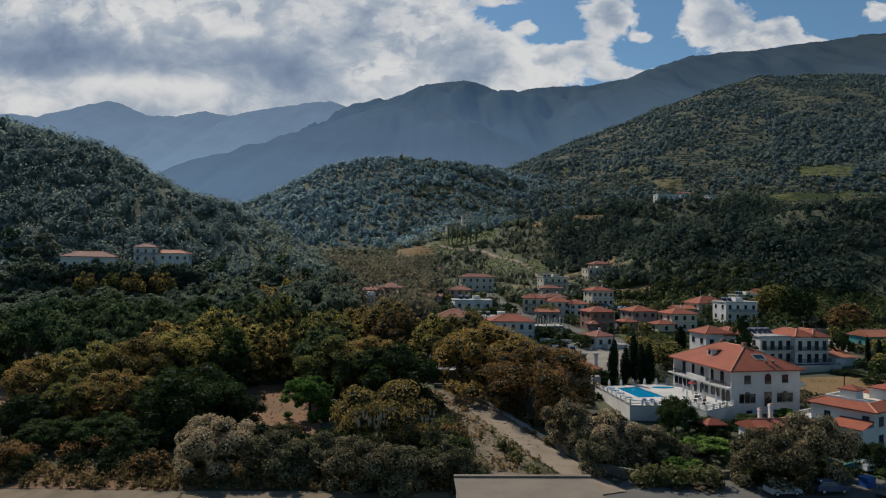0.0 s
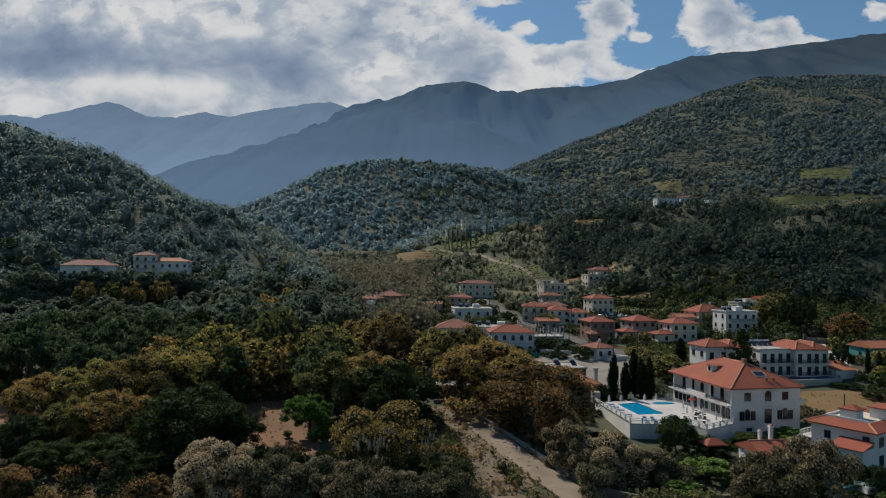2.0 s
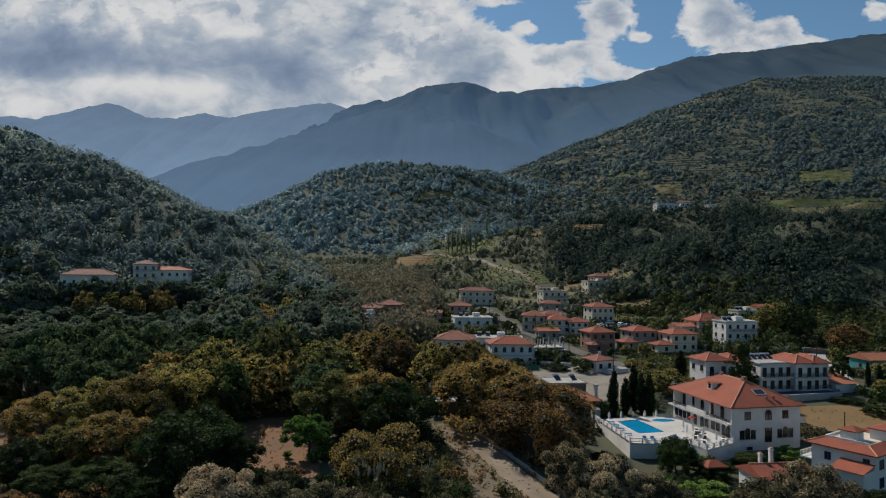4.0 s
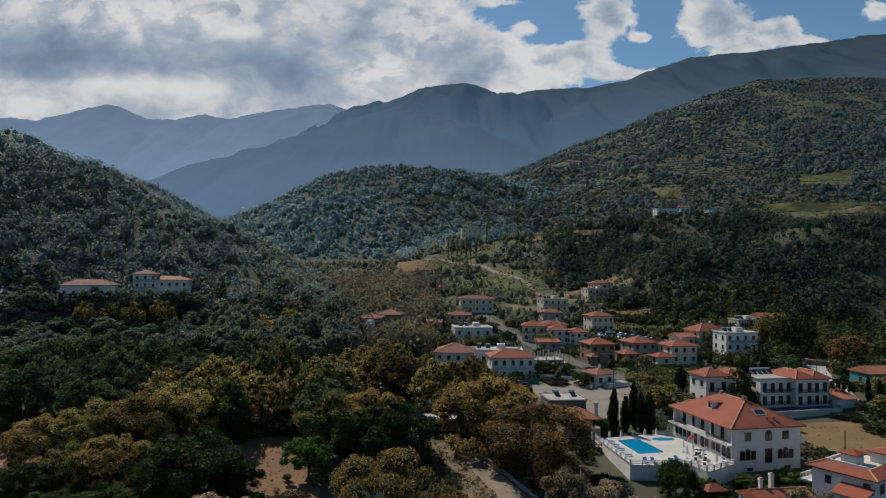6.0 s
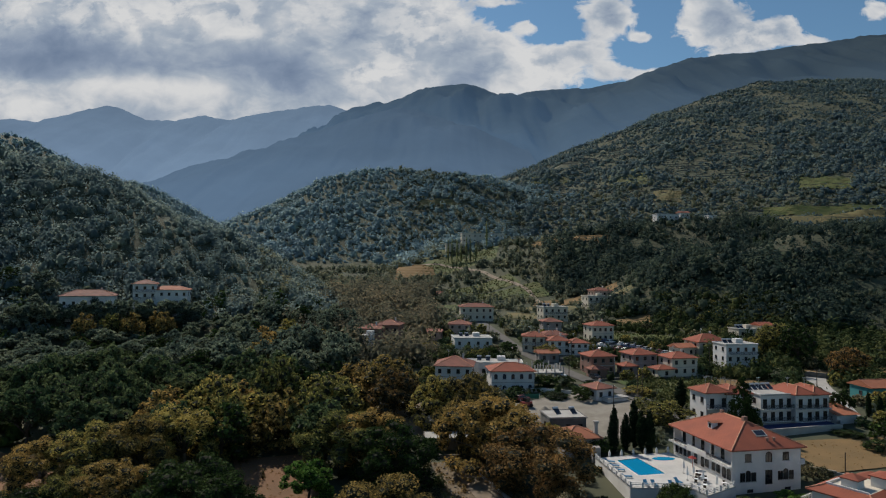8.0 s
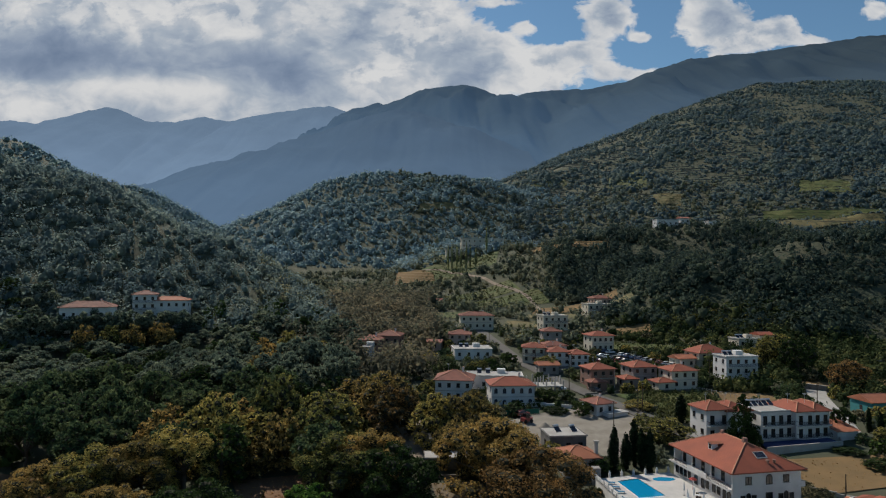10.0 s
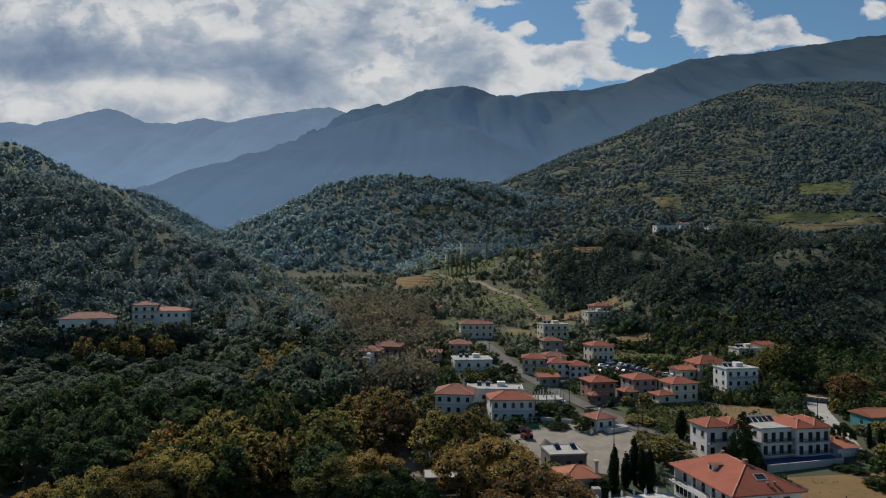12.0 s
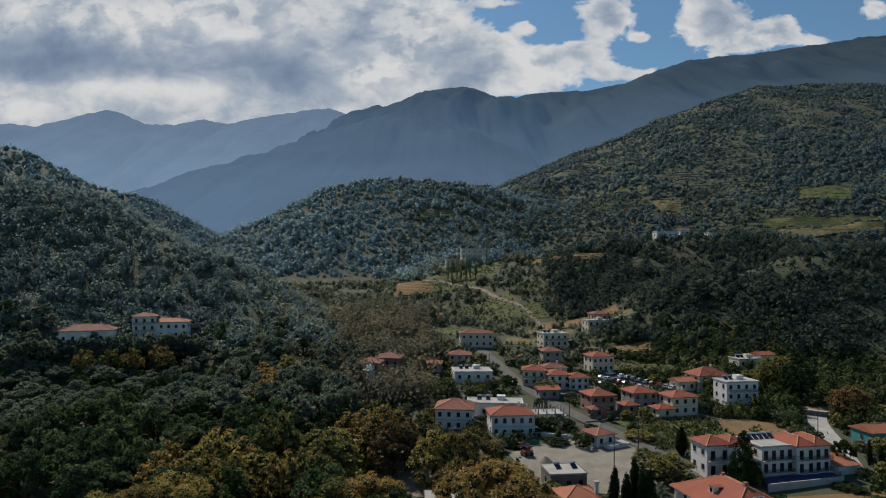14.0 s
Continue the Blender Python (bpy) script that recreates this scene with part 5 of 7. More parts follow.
    part("plant_room", Geo().box(30.6, 32.2, 131.0, 132.6, -1.5, 3.1), M["grey"], t)
    # loungers, tables and closed umbrellas
    def lounger():
        lo = thing("sun_lounger", "blue sun lounger on the pool terrace", "lounger", None, "loungers by the pool")
        part("seat", Geo().box(-0.33, 0.33, -0.9, 0.35, 0.28, 0.36), M["bluecloth"], lo)
        part("backrest", Geo().poly([(-0.33, 0.35, 0.34), (0.33, 0.35, 0.34), (0.33, 0.95, 0.75), (-0.33, 0.95, 0.75)]).poly([(-0.33, 0.36, 0.28), (-0.33, 0.97, 0.69), (0.33, 0.97, 0.69), (0.33, 0.36, 0.28)]), M["bluecloth"], lo)
        for x in (-0.28, 0.28):
            for y in (-0.8, 0.3):
                part("leg", Geo().box(x - 0.025, x + 0.025, y - 0.025, y + 0.025, 0, 0.28), M["metal"], lo)
        return lo
    spots = [(33.2, 127.5, 80), (33.4, 125.0, 80), (33.7, 122.4, 82), (34.0, 118.6, 85), (36.2, 114.6, 0), (37.6, 114.5, 5), (40.6, 114.4, 0), (41.8, 114.4, -4), (42.4, 116.0, 20)]
    first = lounger()
    first.matrix_basis = pose(spots[0][0], spots[0][1], 1.2, 0, 0, spots[0][2])
    for x, y, a in spots[1:]:
        copy_thing(first, pose(x, y, 1.2, 0, 0, a))

    def table_set():
        s = thing("cafe_table", "small white cafe table on the terrace", "table", None, "cafe tables")
        part("tabletop", Geo().tube((0, 0, 0.70), (0, 0, 0.74), 0.42, 0.42, 12), M["cloth"], s)
        part("pedestal", Geo().tube((0, 0, 0), (0, 0, 0.697), 0.05, 0.05, 6), M["metal"], s)
        return s

    def chair():
        s = thing("cafe_chair", "dark wicker chair at a cafe table", "chair", None, "cafe chairs")
        part("seat", Geo().box(-0.23, 0.23, -0.23, 0.23, 0.40, 0.46), M["wood"], s)
        part("backrest", Geo().box(-0.23, 0.23, 0.18, 0.23, 0.463, 0.88), M["wood"], s)
        for x in (-0.2, 0.2):
            for y in (-0.2, 0.2):
                part("leg", Geo().box(x - 0.02, x + 0.02, y - 0.02, y + 0.02, 0, 0.4), M["wood"], s)
        return s

    def closed_umbrella():
        s = thing("closed_umbrella", "closed white umbrella on a pole", "umbrella", None, "terrace umbrellas")
        part("pole", Geo().tube((0, 0, 0), (0, 0, 2.5), 0.03), M["metal"], s)
        part("canopy", Geo().tube((0, 0, 1.0), (0, 0, 2.0), 0.22, 0.16, 8).tube((0, 0, 2.0), (0, 0, 2.6), 0.16, 0.03, 8), M["cloth"], s)
        part("base", Geo().tube((0, 0, 0), (0, 0, 0.12), 0.25, 0.22, 10), M["concrete"], s)
        return s
    tb, ch, um = table_set(), chair(), closed_umbrella()
    tb.matrix_basis, ch.matrix_basis, um.matrix_basis = pose(47.2, 117.5, 1.2), pose(47.2, 118.3, 1.2), pose(46.2, 118.8, 1.2)
    for i in (0, 2, 3, 4, 7):
        x, y = 46.0 + 1.9 * (i % 3) - 0.35 * (i // 3), 113.2 + 3.0 * (i // 3) + 0.5 * (i % 3)
        copy_thing(tb, pose(x, y, 1.2))
        for a in (20, 205):
            copy_thing(ch, pose(x + 0.75 * math.sin(radians(a)), y + 0.75 * math.cos(radians(a)), 1.2, 0, 0, -a))
    for x, y in ((45.4, 121.5), (46.6, 115.4), (47.8, 112.6), (44.6, 117.6)):
        copy_thing(um, pose(x, y, 1.2))
    s = solid("striped_parasol", Geo().tube((0, 0, 2.0), (0, 0, 2.45), 0.8, 0.05, 8).tube((0, 0, 0), (0, 0, 2.0), 0.04), M["redcloth"], "small red parasol by the hotel doors", "umbrella", m=pose(48.2, 124.5, 1.2))


def back_hotel():
    """Long white two-storey hotel in stepped blocks with balconies."""
    G = "blocks of the white hotel"
    def block(x, y, yaw, w, d, eave, roof, front, bal, label, rise=1.6, base=2.6):
        h = house("hotel_block", label, x, y, yaw, w, d, eave, "white", roof, "tile", rise, 0.5, 2, front, 2, "frame", base, tuple((s, k) for s in (0, 1) for k in range(front)), False, 0, 0, 0.4, (1.05, 1.3), G)
        if bal:
            for s in (1,) if bal == 1 else (0.06, 1):
                balcony(h, -w / 2 + 0.1, w / 2 - 0.1, -d / 2, s * eave / 2 + 0.02, 1.1)
        return h
    block(65.7, 159.0, 13, 6.4, 6.5, 7.0, "hip", 2, 1, "white hotel wing with a low tile hip roof")
    block(71.0, 160.6, 13, 6.6, 8.0, 6.6, "hip", 2, 0, "white hotel wing behind a tall conifer")
    c = block(80.6, 162.2, 13, 9.0, 9.0, 6.3, "flat", 4, 2, "flat-roofed middle of a white hotel with balconies")
    block(87.4, 162.4, 13, 5.2, 9.5, 6.4, "hip", 2, 2, "white hotel block with two rows of balconies")
    block(92.2, 163.6, 13, 4.6, 9.0, 6.2, "hip", 2, 2, "end block of a white hotel with balconies")
    for i in range(5):
        p = thing("solar_panel", "dark tilted solar water heater on a flat roof", "solar panel", pose(77.4 + 1.5 * i, 163.6 + 0.35 * i, 9.15, 0, 0, 13), "solar panels on the hotel")
        part("panel", Geo().poly([(-0.6, -0.9, 0.1), (0.6, -0.9, 0.1), (0.6, 0.7, 1.1), (-0.6, 0.7, 1.1)]).poly([(-0.6, -0.9, 0.04), (-0.6, 0.7, 1.04), (0.6, 0.7, 1.04), (0.6, -0.9, 0.04)]), M["steel"], p)
        part("tank", Geo().tube((-0.6, 0.85, 1.2), (0.6, 0.85, 1.2), 0.26, 0.26, 10), M["metal"], p)
        part("stand", Geo().box(-0.5, -0.44, 0.8, 0.86, -0.05, 1.0).box(0.44, 0.5, 0.8, 0.86, -0.05, 1.0).box(-0.5, 0.5, -0.85, -0.8, -0.05, 0.1), M["metal"], p)
    ob = thing("garden_wall", "pale weathered garden wall in front of a hotel", "wall", pose(0, 0, 0), kind="structure")
    for (ax, ay), (bx, by) in (((74.5, 148.5), (95.5, 154.6)), ((95.5, 154.6), (98.0, 160.0))):
        ln, yaw = math.hypot(bx - ax, by - ay), math.degrees(math.atan2(by - ay, bx - ax))
        part("wall_run", Geo().box(0, ln, -0.15, 0.15, -1.5, 1.2), M["concrete"], ob, at=pose(ax, ay, 1.7, 0, 0, yaw))
    patch("blue_terrace", [(75.0, 149.5), (95, 155.2), (94, 158.4), (76, 154.5)], M["bluefloor"], "blue painted hotel terrace", "terrace", 0.9)
    KEEP_CLEAR.append(([(72, 142), (99, 148), (99, 159), (72, 154)], 1))
    a = thing("annex", "low annex with a light tile roof beside a hotel", "house", pose(98.8, 162.5, 2.6, 0, 0, 13), G)
    part("wall", Geo().box(-3, 3, -3.4, 3.4, -1, 1.5), M["white"], a)
    r = part("roof", Geo().poly([(-3.4, -3.9, 1.503), (3.6, -3.9, 1.503), (3.6, 3.8, 3.1), (-3.4, 3.8, 3.1)]).poly([(-3.4, -3.9, 1.45), (-3.4, 3.8, 3.05), (3.6, 3.8, 3.05), (3.6, -3.9, 1.45)]), M["orangetile"], a)


def village():
    house("house", "cream two-storey house with a tile hip roof", 77.0, 211.5, 14, 9.2, 7.8, 5.5, "cream", "hip", "tile", storeys=2, front=3, side=2, balconies=0)
    house("shed", "low cream outbuilding with a tile roof", 70.5, 207.2, 14, 6.0, 5.0, 2.6, "cream", "hip", "tile", storeys=1, front=1, side=1, chimneys=0, rise=1.1)
    house("house", "unplastered grey house with a tile hip roof", 66.0, 217.5, 14, 8.6, 8.2, 5.3, "grey", "hip", "tile", storeys=2, front=3, side=2, chimneys=0)
    house("shed", "low grey extension with a tile roof", 60.4, 211.2, 14, 4.6, 5.0, 2.6, "grey", "hip", "tile", storeys=1, front=1, side=1, chimneys=0, rise=1.0)
    house("house", "unfinished reddish masonry house with a tile roof", 51.0, 212.5, 14, 8.4, 8.0, 5.6, "brick", "hip", "tile", storeys=2, front=3, side=2, chimneys=0)
    house("shed", "low porch roof of the reddish house", 49.2, 206.4, 14, 5.0, 3.6, 2.5, "brick", "hip", "oldtile", storeys=1, front=1, side=1, chimneys=0, rise=0.9)
    house("house", "small white building beside the village road", 43.6, 181.0, 25, 6.0, 6.5, 3.0, "white", "hip", "oldtile", storeys=1, front=2, side=2, rise=1.2)
    house("low_wall_yard", "low white walled yard beside the lot", 47.5, 178.0, 25, 6.5, 3.0, 1.0, "white", "flat", storeys=1, front=0, side=0, chimneys=0, parapet=0.1)
    house("house", "white two-storey house with blue arched windows", 20.3, 192.5, 5, 12.6, 9.0, 6.2, "white", "hip", "tile", storeys=2, front=5, side=2, frame_mat="blueframe", arch=True, doors=((0, 1), (0, 2), (0, 3)), rise=1.9, win=(1.0, 1.5), base=2.8)
    house("house", "white house with a weathered tile hip roof", 4.0, 197.5, -6, 11.0, 10.0, 6.0, "white", "hip", "oldtile", storeys=2, front=4, side=2, rise=2.3, base=3.6)
    house("long_building", "long white flat-roofed building", 17.0, 209.5, -3, 17.5, 8.0, 4.6, "white", "flat", storeys=1, front=5, side=1, chimneys=1, parapet=0.3, base=4.2)
    house("house", "single-storey white house with a flat roof", 11.5, 254.0, 6, 14.5, 11.0, 3.6, "white", "flat", storeys=1, front=4, side=2, parapet=0.3)
    house("house", "white stepped house with several tile roofs", 43.0, 243.0, 6, 8.0, 8.0, 4.9, "white", "hip", "tile", front=3, side=2)
    house("house", "white stepped house with an outdoor stair", 50.0, 241.0, 6, 7.0, 7.0, 4.4, "white", "hip", "tile", front=3, side=2, chimneys=0)
    house("house", "white house with a tile roof in a cluster", 35.0, 247.0, -8, 8.5, 8.0, 5.6, "cream", "hip", "tile", front=3, side=2, balconies=1)
    house("house", "white house with a tile roof in a cluster", 43.0, 252.0, 6, 9.0, 7.0, 5.4, "white", "hip", "oldtile", front=3, side=2)
    house("shed", "open shed with a light tile roof", 37.0, 228.5, 8, 7.0, 5.5, 3.0, "grey", "gable", "orangetile", storeys=1, front=2, side=1, chimneys=0, rise=1.0)
    house("house", "cream two-storey house beyond the car park", 64.8, 268.5, 14, 9.5, 8.0, 6.2, "cream", "hip", "tile", front=4, side=2)
    house("house", "stone house with a weathered roof", 47.0, 281.0, 4, 8.0, 7.0, 5.6, "grey", "hip", "oldtile", front=2, side=2, chimneys=0)
    house("house", "wide pale house with a pinkish tile roof", 16.5, 318.0, 4, 16.0, 9.0, 6.4, "cream", "hip", "oldtile", front=5, side=2, rise=1.6)
    house("house", "brownish house with a weathered tile roof", 7.5, 277.0, -4, 9.0, 8.0, 4.8, "pink", "hip", "oldtile", front=3, side=2)
    house("shed", "low building with a pinkish tin roof", -5.0, 268.0, -6, 9.5, 7.0, 3.0, "pink", "gable", "oldtile", storeys=1, front=2, side=1, chimneys=0, rise=0.9)
    house("house", "reddish brown house half hidden by trees", -21.0, 258.0, -8, 9.5, 9.0, 7.2, "brick", "hip", "oldtile", front=3, side=2)
    house("house", "reddish brown house half hidden by trees", -27.5, 250.0, -8, 8.0, 8.0, 7.0, "brick", "hip", "oldtile", front=3, side=2)
    house("house", "narrow white house with a blue door", -29.0, 243.0, -10, 5.5, 7.0, 5.6, "white", "flat", front=2, side=1, frame_mat="blueframe")
    house("apartment_house", "unfinished cream apartment house with a flat roof", 53.5, 315.0, 12, 12.5, 9.0, 6.2, "cream", "flat", storeys=2, front=4, side=2, balconies=1, base=14.0)
    house("apartment_house", "cream stepped apartment house on the slope", 81.0, 340.0, 10, 13.0, 9.0, 6.0, "cream", "flat", storeys=2, front=4, side=2, balconies=1, base=18.6)
    house("apartment_house", "cream upper block with a reddish roof", 85.0, 350.0, 10, 10.0, 8.0, 6.4, "pink", "hip", "oldtile", storeys=2, front=4, side=2, base=20.8)
    house("house", "wide house with a broad tile gable roof", 99.0, 243.0, 14, 12.0, 9.0, 4.9, "cream", "hip", "tile", front=3, side=2, rise=2.6)
    house("shed", "low wing with a light tile roof", 89.0, 240.0, 14, 7.0, 6.0, 3.2, "cream", "gable", "orangetile", storeys=1, front=2, side=1, chimneys=0)
    house("house", "white two-storey house with a flat roof terrace", 99.5, 219.8, 10, 11.6, 7.6, 6.2, "white", "flat", front=4, side=2, balconies=1, base=8.0)
    house("house", "low white house under trees on the slope", 127.0, 271.0, 10, 11.0, 7.0, 3.4, "cream", "flat", storeys=1, front=3, side=1)
    house("shed", "small house with a tile roof on the slope", 135.0, 273.0, 10, 6.0, 6.0, 3.6, "cream", "gable", "tile", storeys=1, front=1, side=1, chimneys=0)
    house("long_building", "turquoise building with a light tile roof", 127.0, 182.5, 8, 20.0, 8.0, 3.8, "teal", "gable", "orangetile", storeys=1, front=5, side=1, chimneys=0, rise=1.6)
    # houses on the wooded slope across the valley
    house("house", "white house with a tile hip roof on the wooded slope", -139.0, 254.0, 22, 19.0, 10.0, 4.8, "white", "hip", "oldtile", storeys=1, front=6, side=2, base=21.5, rise=2.2, foot=5)
    house("house", "white two-storey house with a small tile roof", -123.3, 268.0, 20, 9.0, 8.0, 9.2, "white", "hip", "oldtile", storeys=3, front=3, side=2, base=21.5, balconies=2, foot=4)
    house("house", "pale house with a light tile roof on the slope", -114.0, 271.0, 12, 14.5, 8.0, 6.8, "white", "hip", "orangetile", storeys=2, front=5, side=2, base=21.5, rise=1.5, chimneys=0, foot=4)
    # lone houses higher up the valley
    house("farmhouse", "small white farmhouse on the hillside", 158.0, 458.0, 8, 16.0, 7.0, 4.0, "white", "flat", storeys=1, front=4, side=1, chimneys=0)
    house("farmhouse", "small white farmhouse with a tile roof", 172.0, 462.0, 8, 7.0, 6.0, 3.6, "white", "gable", "oldtile", storeys=1, front=2, side=1, chimneys=0)
    house("farmhouse", "small pale building on the hillside", 190.0, 458.0, 8, 6.0, 6.0, 3.8, "white", "flat", storeys=1, front=2, side=1, chimneys=0)
    house("apartment_house", "long pale building under trees up the valley", 33.0, 547.0, 3, 36.0, 10.0, 8.0, "cream", "flat", storeys=2, front=8, side=2, chimneys=0)
    house("apartment_house", "long pale building under trees up the valley", 10.0, 538.0, 5, 16.0, 9.0, 5.0, "cream", "flat", storeys=2, front=4, side=2, chimneys=0)
    house("farmhouse", "low farm building between fields", -6.0, 395.0, 0, 12.0, 6.0, 3.2, "cream", "gable", "oldtile", storeys=1, front=3, side=1, chimneys=0)


def near_houses():
    """White house with tile skirts and small roof turrets, and the cottage before it."""
    h = thing("house", "white two-storey house with tile-edged roof terraces", "house", pose(59.5, 106.0, -1.6, 0, 0, -56))
    KEEP_CLEAR.append(([(57, 108), (64, 93), (84, 101), (76, 122)], 1))
    w, d, e = 9.9, 13.0, 5.6
    part("wall", Geo().box(0.7, w, 0.6, d, -1, e).box(w - 4.5, w, -3.0, 0.597, -1, 3.2), M["white"], h)
    g = Geo()
    o, i0 = 0.75, 2.1
    A = [(-o + 0.7, -o + 0.6), (w + o, -o + 0.6), (w + o, d + o), (-o + 0.7, d + o)]
    B = [(i0, i0), (w - i0 + 0.7, i0), (w - i0 + 0.7, d - i0), (i0, d - i0)]
    for k in range(4):
        j = (k + 1) % 4
        g.poly([(*A[k], e - 0.05), (*A[j], e - 0.05), (*B[j], e + 0.85), (*B[k], e + 0.85)])
        g.poly([(*A[k], e - 0.25), (*A[j], e - 0.25), (*A[j], e - 0.05), (*A[k], e - 0.05)])
    g.poly([(*A[3], e - 0.25), (*A[2], e - 0.25), (*A[1], e - 0.25), (*A[0], e - 0.25)])
    r = part("roof", g, M["tile"], h, "skirt of clay tiles")
    for k in range(4):
        part("ridge_cap", Geo().tube((*A[k], e - 0.02), (*B[k], e + 0.88), 0.13), M["cap"], r)
    tr = part("roof_terrace", Geo().box(i0, w - i0 + 0.7, i0, d - i0, e + 0.3, e + 0.8), M["cream"], h)
    p = Geo()
    p.box(i0, w - i0 + 0.7, i0, i0 + 0.25, e + 0.803, e + 1.15).box(i0, i0 + 0.25, i0 + 0.253, d - i0, e + 0.803, e + 1.15)
    part("parapet", p, M["white"], tr)
    for x, y, s, hh in ((5.2, 4.2, 2.4, 2.2), (8.2, 9.0, 3.4, 2.4)):
        tu = part("turret", Geo().box(x - s / 2, x + s / 2, y - s / 2, y + s / 2, e + 0.803, e + hh), M["white"], h, "small white stair turret")
        part("turret_roof", hip_roof(s, s, 0.3, e + hh + 0.153, 0.7, 0.15, 0.02)[0], M["tile"], tu, at=pose(x, y, 0))
        part("turret_window", Geo().box(x - s / 2 - 0.03, x - s / 2 - 0.003, y - 0.3, y + 0.3, e + 1.2, e + 1.8), M["glass"], tu)
    part("side_roof", hip_roof(5.0, 4.0, 0.5, e - 0.4, 1.2)[0], M["tile"], h, at=pose(3.5, d + 2.8, 0))
    part("side_wall", Geo().box(1.0, 6.0, d + 0.8, d + 4.8, -1, e - 0.61), M["white"], h)
    for u, z, ww, hh in ((3.2, 3.2, 1.0, 1.3), (6.5, 0.5, 1.8, 1.7), (8.8, 3.4, 1.0, 1.3)):
        f, pn = window_meshes(ww, hh, False, M["blueframe"], 1)
        o = part("window", f, None, h, at=pose(u, 0.6 if u < 7 else 0.6, z))
        part("pane", pn, None, o)
    for v, z, ww, hh in ((3.0, 3.0, 1.5, 1.5), (3.0, 0.2, 1.5, 1.6), (8.0, 3.0, 1.5, 1.5)):
        f, pn = window_meshes(ww, hh, False, M["blueframe"], 1)
        o = part("window", f, None, h, at=pose(w, v, z, 0, 0, 90))
        part("pane", pn, None, o)
    part("porch_roof", Geo().poly([(w - 4.7, -3.4, 3.25), (w + 0.2, -3.4, 3.25), (w + 0.2, 0.5, 4.1), (w - 4.7, 0.5, 4.1)]).poly([(w - 4.7, -3.4, 3.15), (w - 4.7, 0.5, 4.0), (w + 0.2, 0.5, 4.0), (w + 0.2, -3.4, 3.15)]), M["tile"], h)
    b = part("balcony", Geo().box(-1.2, 0.69, 0.7, 5.0, 2.6, 2.8), M["white"], h)
    g = Geo()
    for k in range(10):
        y = 0.75 + 4.2 * k / 9
        g.box(-1.18, -1.10, y - 0.05, y + 0.05, 2.803, 3.55)
    g.box(-1.2, -1.08, 0.7, 5.0, 3.55, 3.65)
    part("railing", g, M["white"], b)

    c = thing("cottage", "low cottage with a clay tile gable roof and two chimneys", "house", pose(50.0, 96.5, -1.6, 0, 0, 8))
    KEEP_CLEAR.append(([(44, 91), (57, 93), (56, 101), (43, 100)], 1))
    part("wall", Geo().box(-4.2, 4.2, -3.0, 3.0, -0.8, 3.2), M["white"], c)
    g, k = gable_roof(8.4, 6.0, 0.4, 3.403, 1.3)
    r = part("roof", g, M["tile"], c)
    for q in k:
        part("ridge_cap", q, M["cap"], r)
    part("gable_wall", Geo().poly([(-4.2, -3.0, 3.2), (-4.2, 3.0, 3.2), (-4.2, 0, 4.5)]).poly([(4.2, -3.0, 3.2), (4.2, 3.0, 3.2), (4.2, 0, 4.5)]), M["white"], c)
    chimney(r, -2.2, 0.8, 4.0, 6.0, 0.45)
    chimney(r, -0.4, 0.9, 4.0, 6.6, 0.5)
    for u in (-2.5, 0, 2.5):
        opening(c, "window", "f", u, 1.0, 1.0, 1.2, (4.2, 3.0))
    s = thing("garden_shelter", "small wooden shelter with a tile roof in a garden", "shelter", pose(43.2, 103.0, -1.4, 0, 0, 10))
    part("roof", hip_roof(3.2, 2.4, 0.2, 2.2, 0.8)[0], M["tile"], s)
    for x in (-1.4, 1.4):
        for y in (-1.0, 1.0):
            part("post", Geo().box(x - 0.06, x + 0.06, y - 0.06, y + 0.06, -0.5, 1.999), M["wood"], s)

    # house with a dark flat roof and a tile-roofed neighbour by the lot
    house("house", "grey flat-roofed house with water heaters on top", 28.2, 150.5, 8, 8.5, 7.5, 3.9, "darkcon", "flat", storeys=1, front=3, side=1, chimneys=0, base=1.4, parapet=0.2)
    house("cottage", "cottage with a light tile roof and a tall chimney", 28.8, 138.5, 10, 7.5, 7.0, 3.2, "grey", "hip", "orangetile", storeys=1, front=2, side=1, chimneys=0, base=0.6, rise=1.7)
    ch = solid("tall_chimney", Geo().box(-0.35, 0.35, -0.35, 0.35, -1, 6.2).box(-0.5, 0.5, -0.5, 0.5, 6.203, 6.5), M["concrete"], "tall pale concrete chimney", "chimney", m=pose(32.6, 137.0, 0.6, 0, 0, 10))
    for x, y in ((26.8, 150.4), (30.6, 150.8)):
        p = thing("water_heater", "rusty solar water heater on a flat roof", "water heater", pose(x, y, 5.5, 0, 0, 25))
        part("panel", Geo().poly([(-0.7, -0.8, 0.1), (0.7, -0.8, 0.1), (0.7, 0.6, 1.1), (-0.7, 0.6, 1.1)]).poly([(-0.7, -0.8, 0.04), (-0.7, 0.6, 1.04), (0.7, 0.6, 1.04), (0.7, -0.8, 0.04)]), M["steel"], p)
        part("tank", Geo().tube((-0.7, 0.75, 1.2), (0.7, 0.75, 1.2), 0.28, 0.28, 10), M["metal"], p)
        part("stand", Geo().box(-0.6, -0.54, 0.7, 0.76, 0, 1.0).box(0.54, 0.6, 0.7, 0.76, 0, 1.0).box(-0.6, 0.6, -0.78, -0.72, 0, 0.12), M["metal"], p)

    # open canopy with a pale flat roof, and low walls by the yard
    k = thing("canopy", "open shelter with a pale flat roof by the yard", "shelter", pose(2.0, 152.5, 0.9, 0, 0, 4))
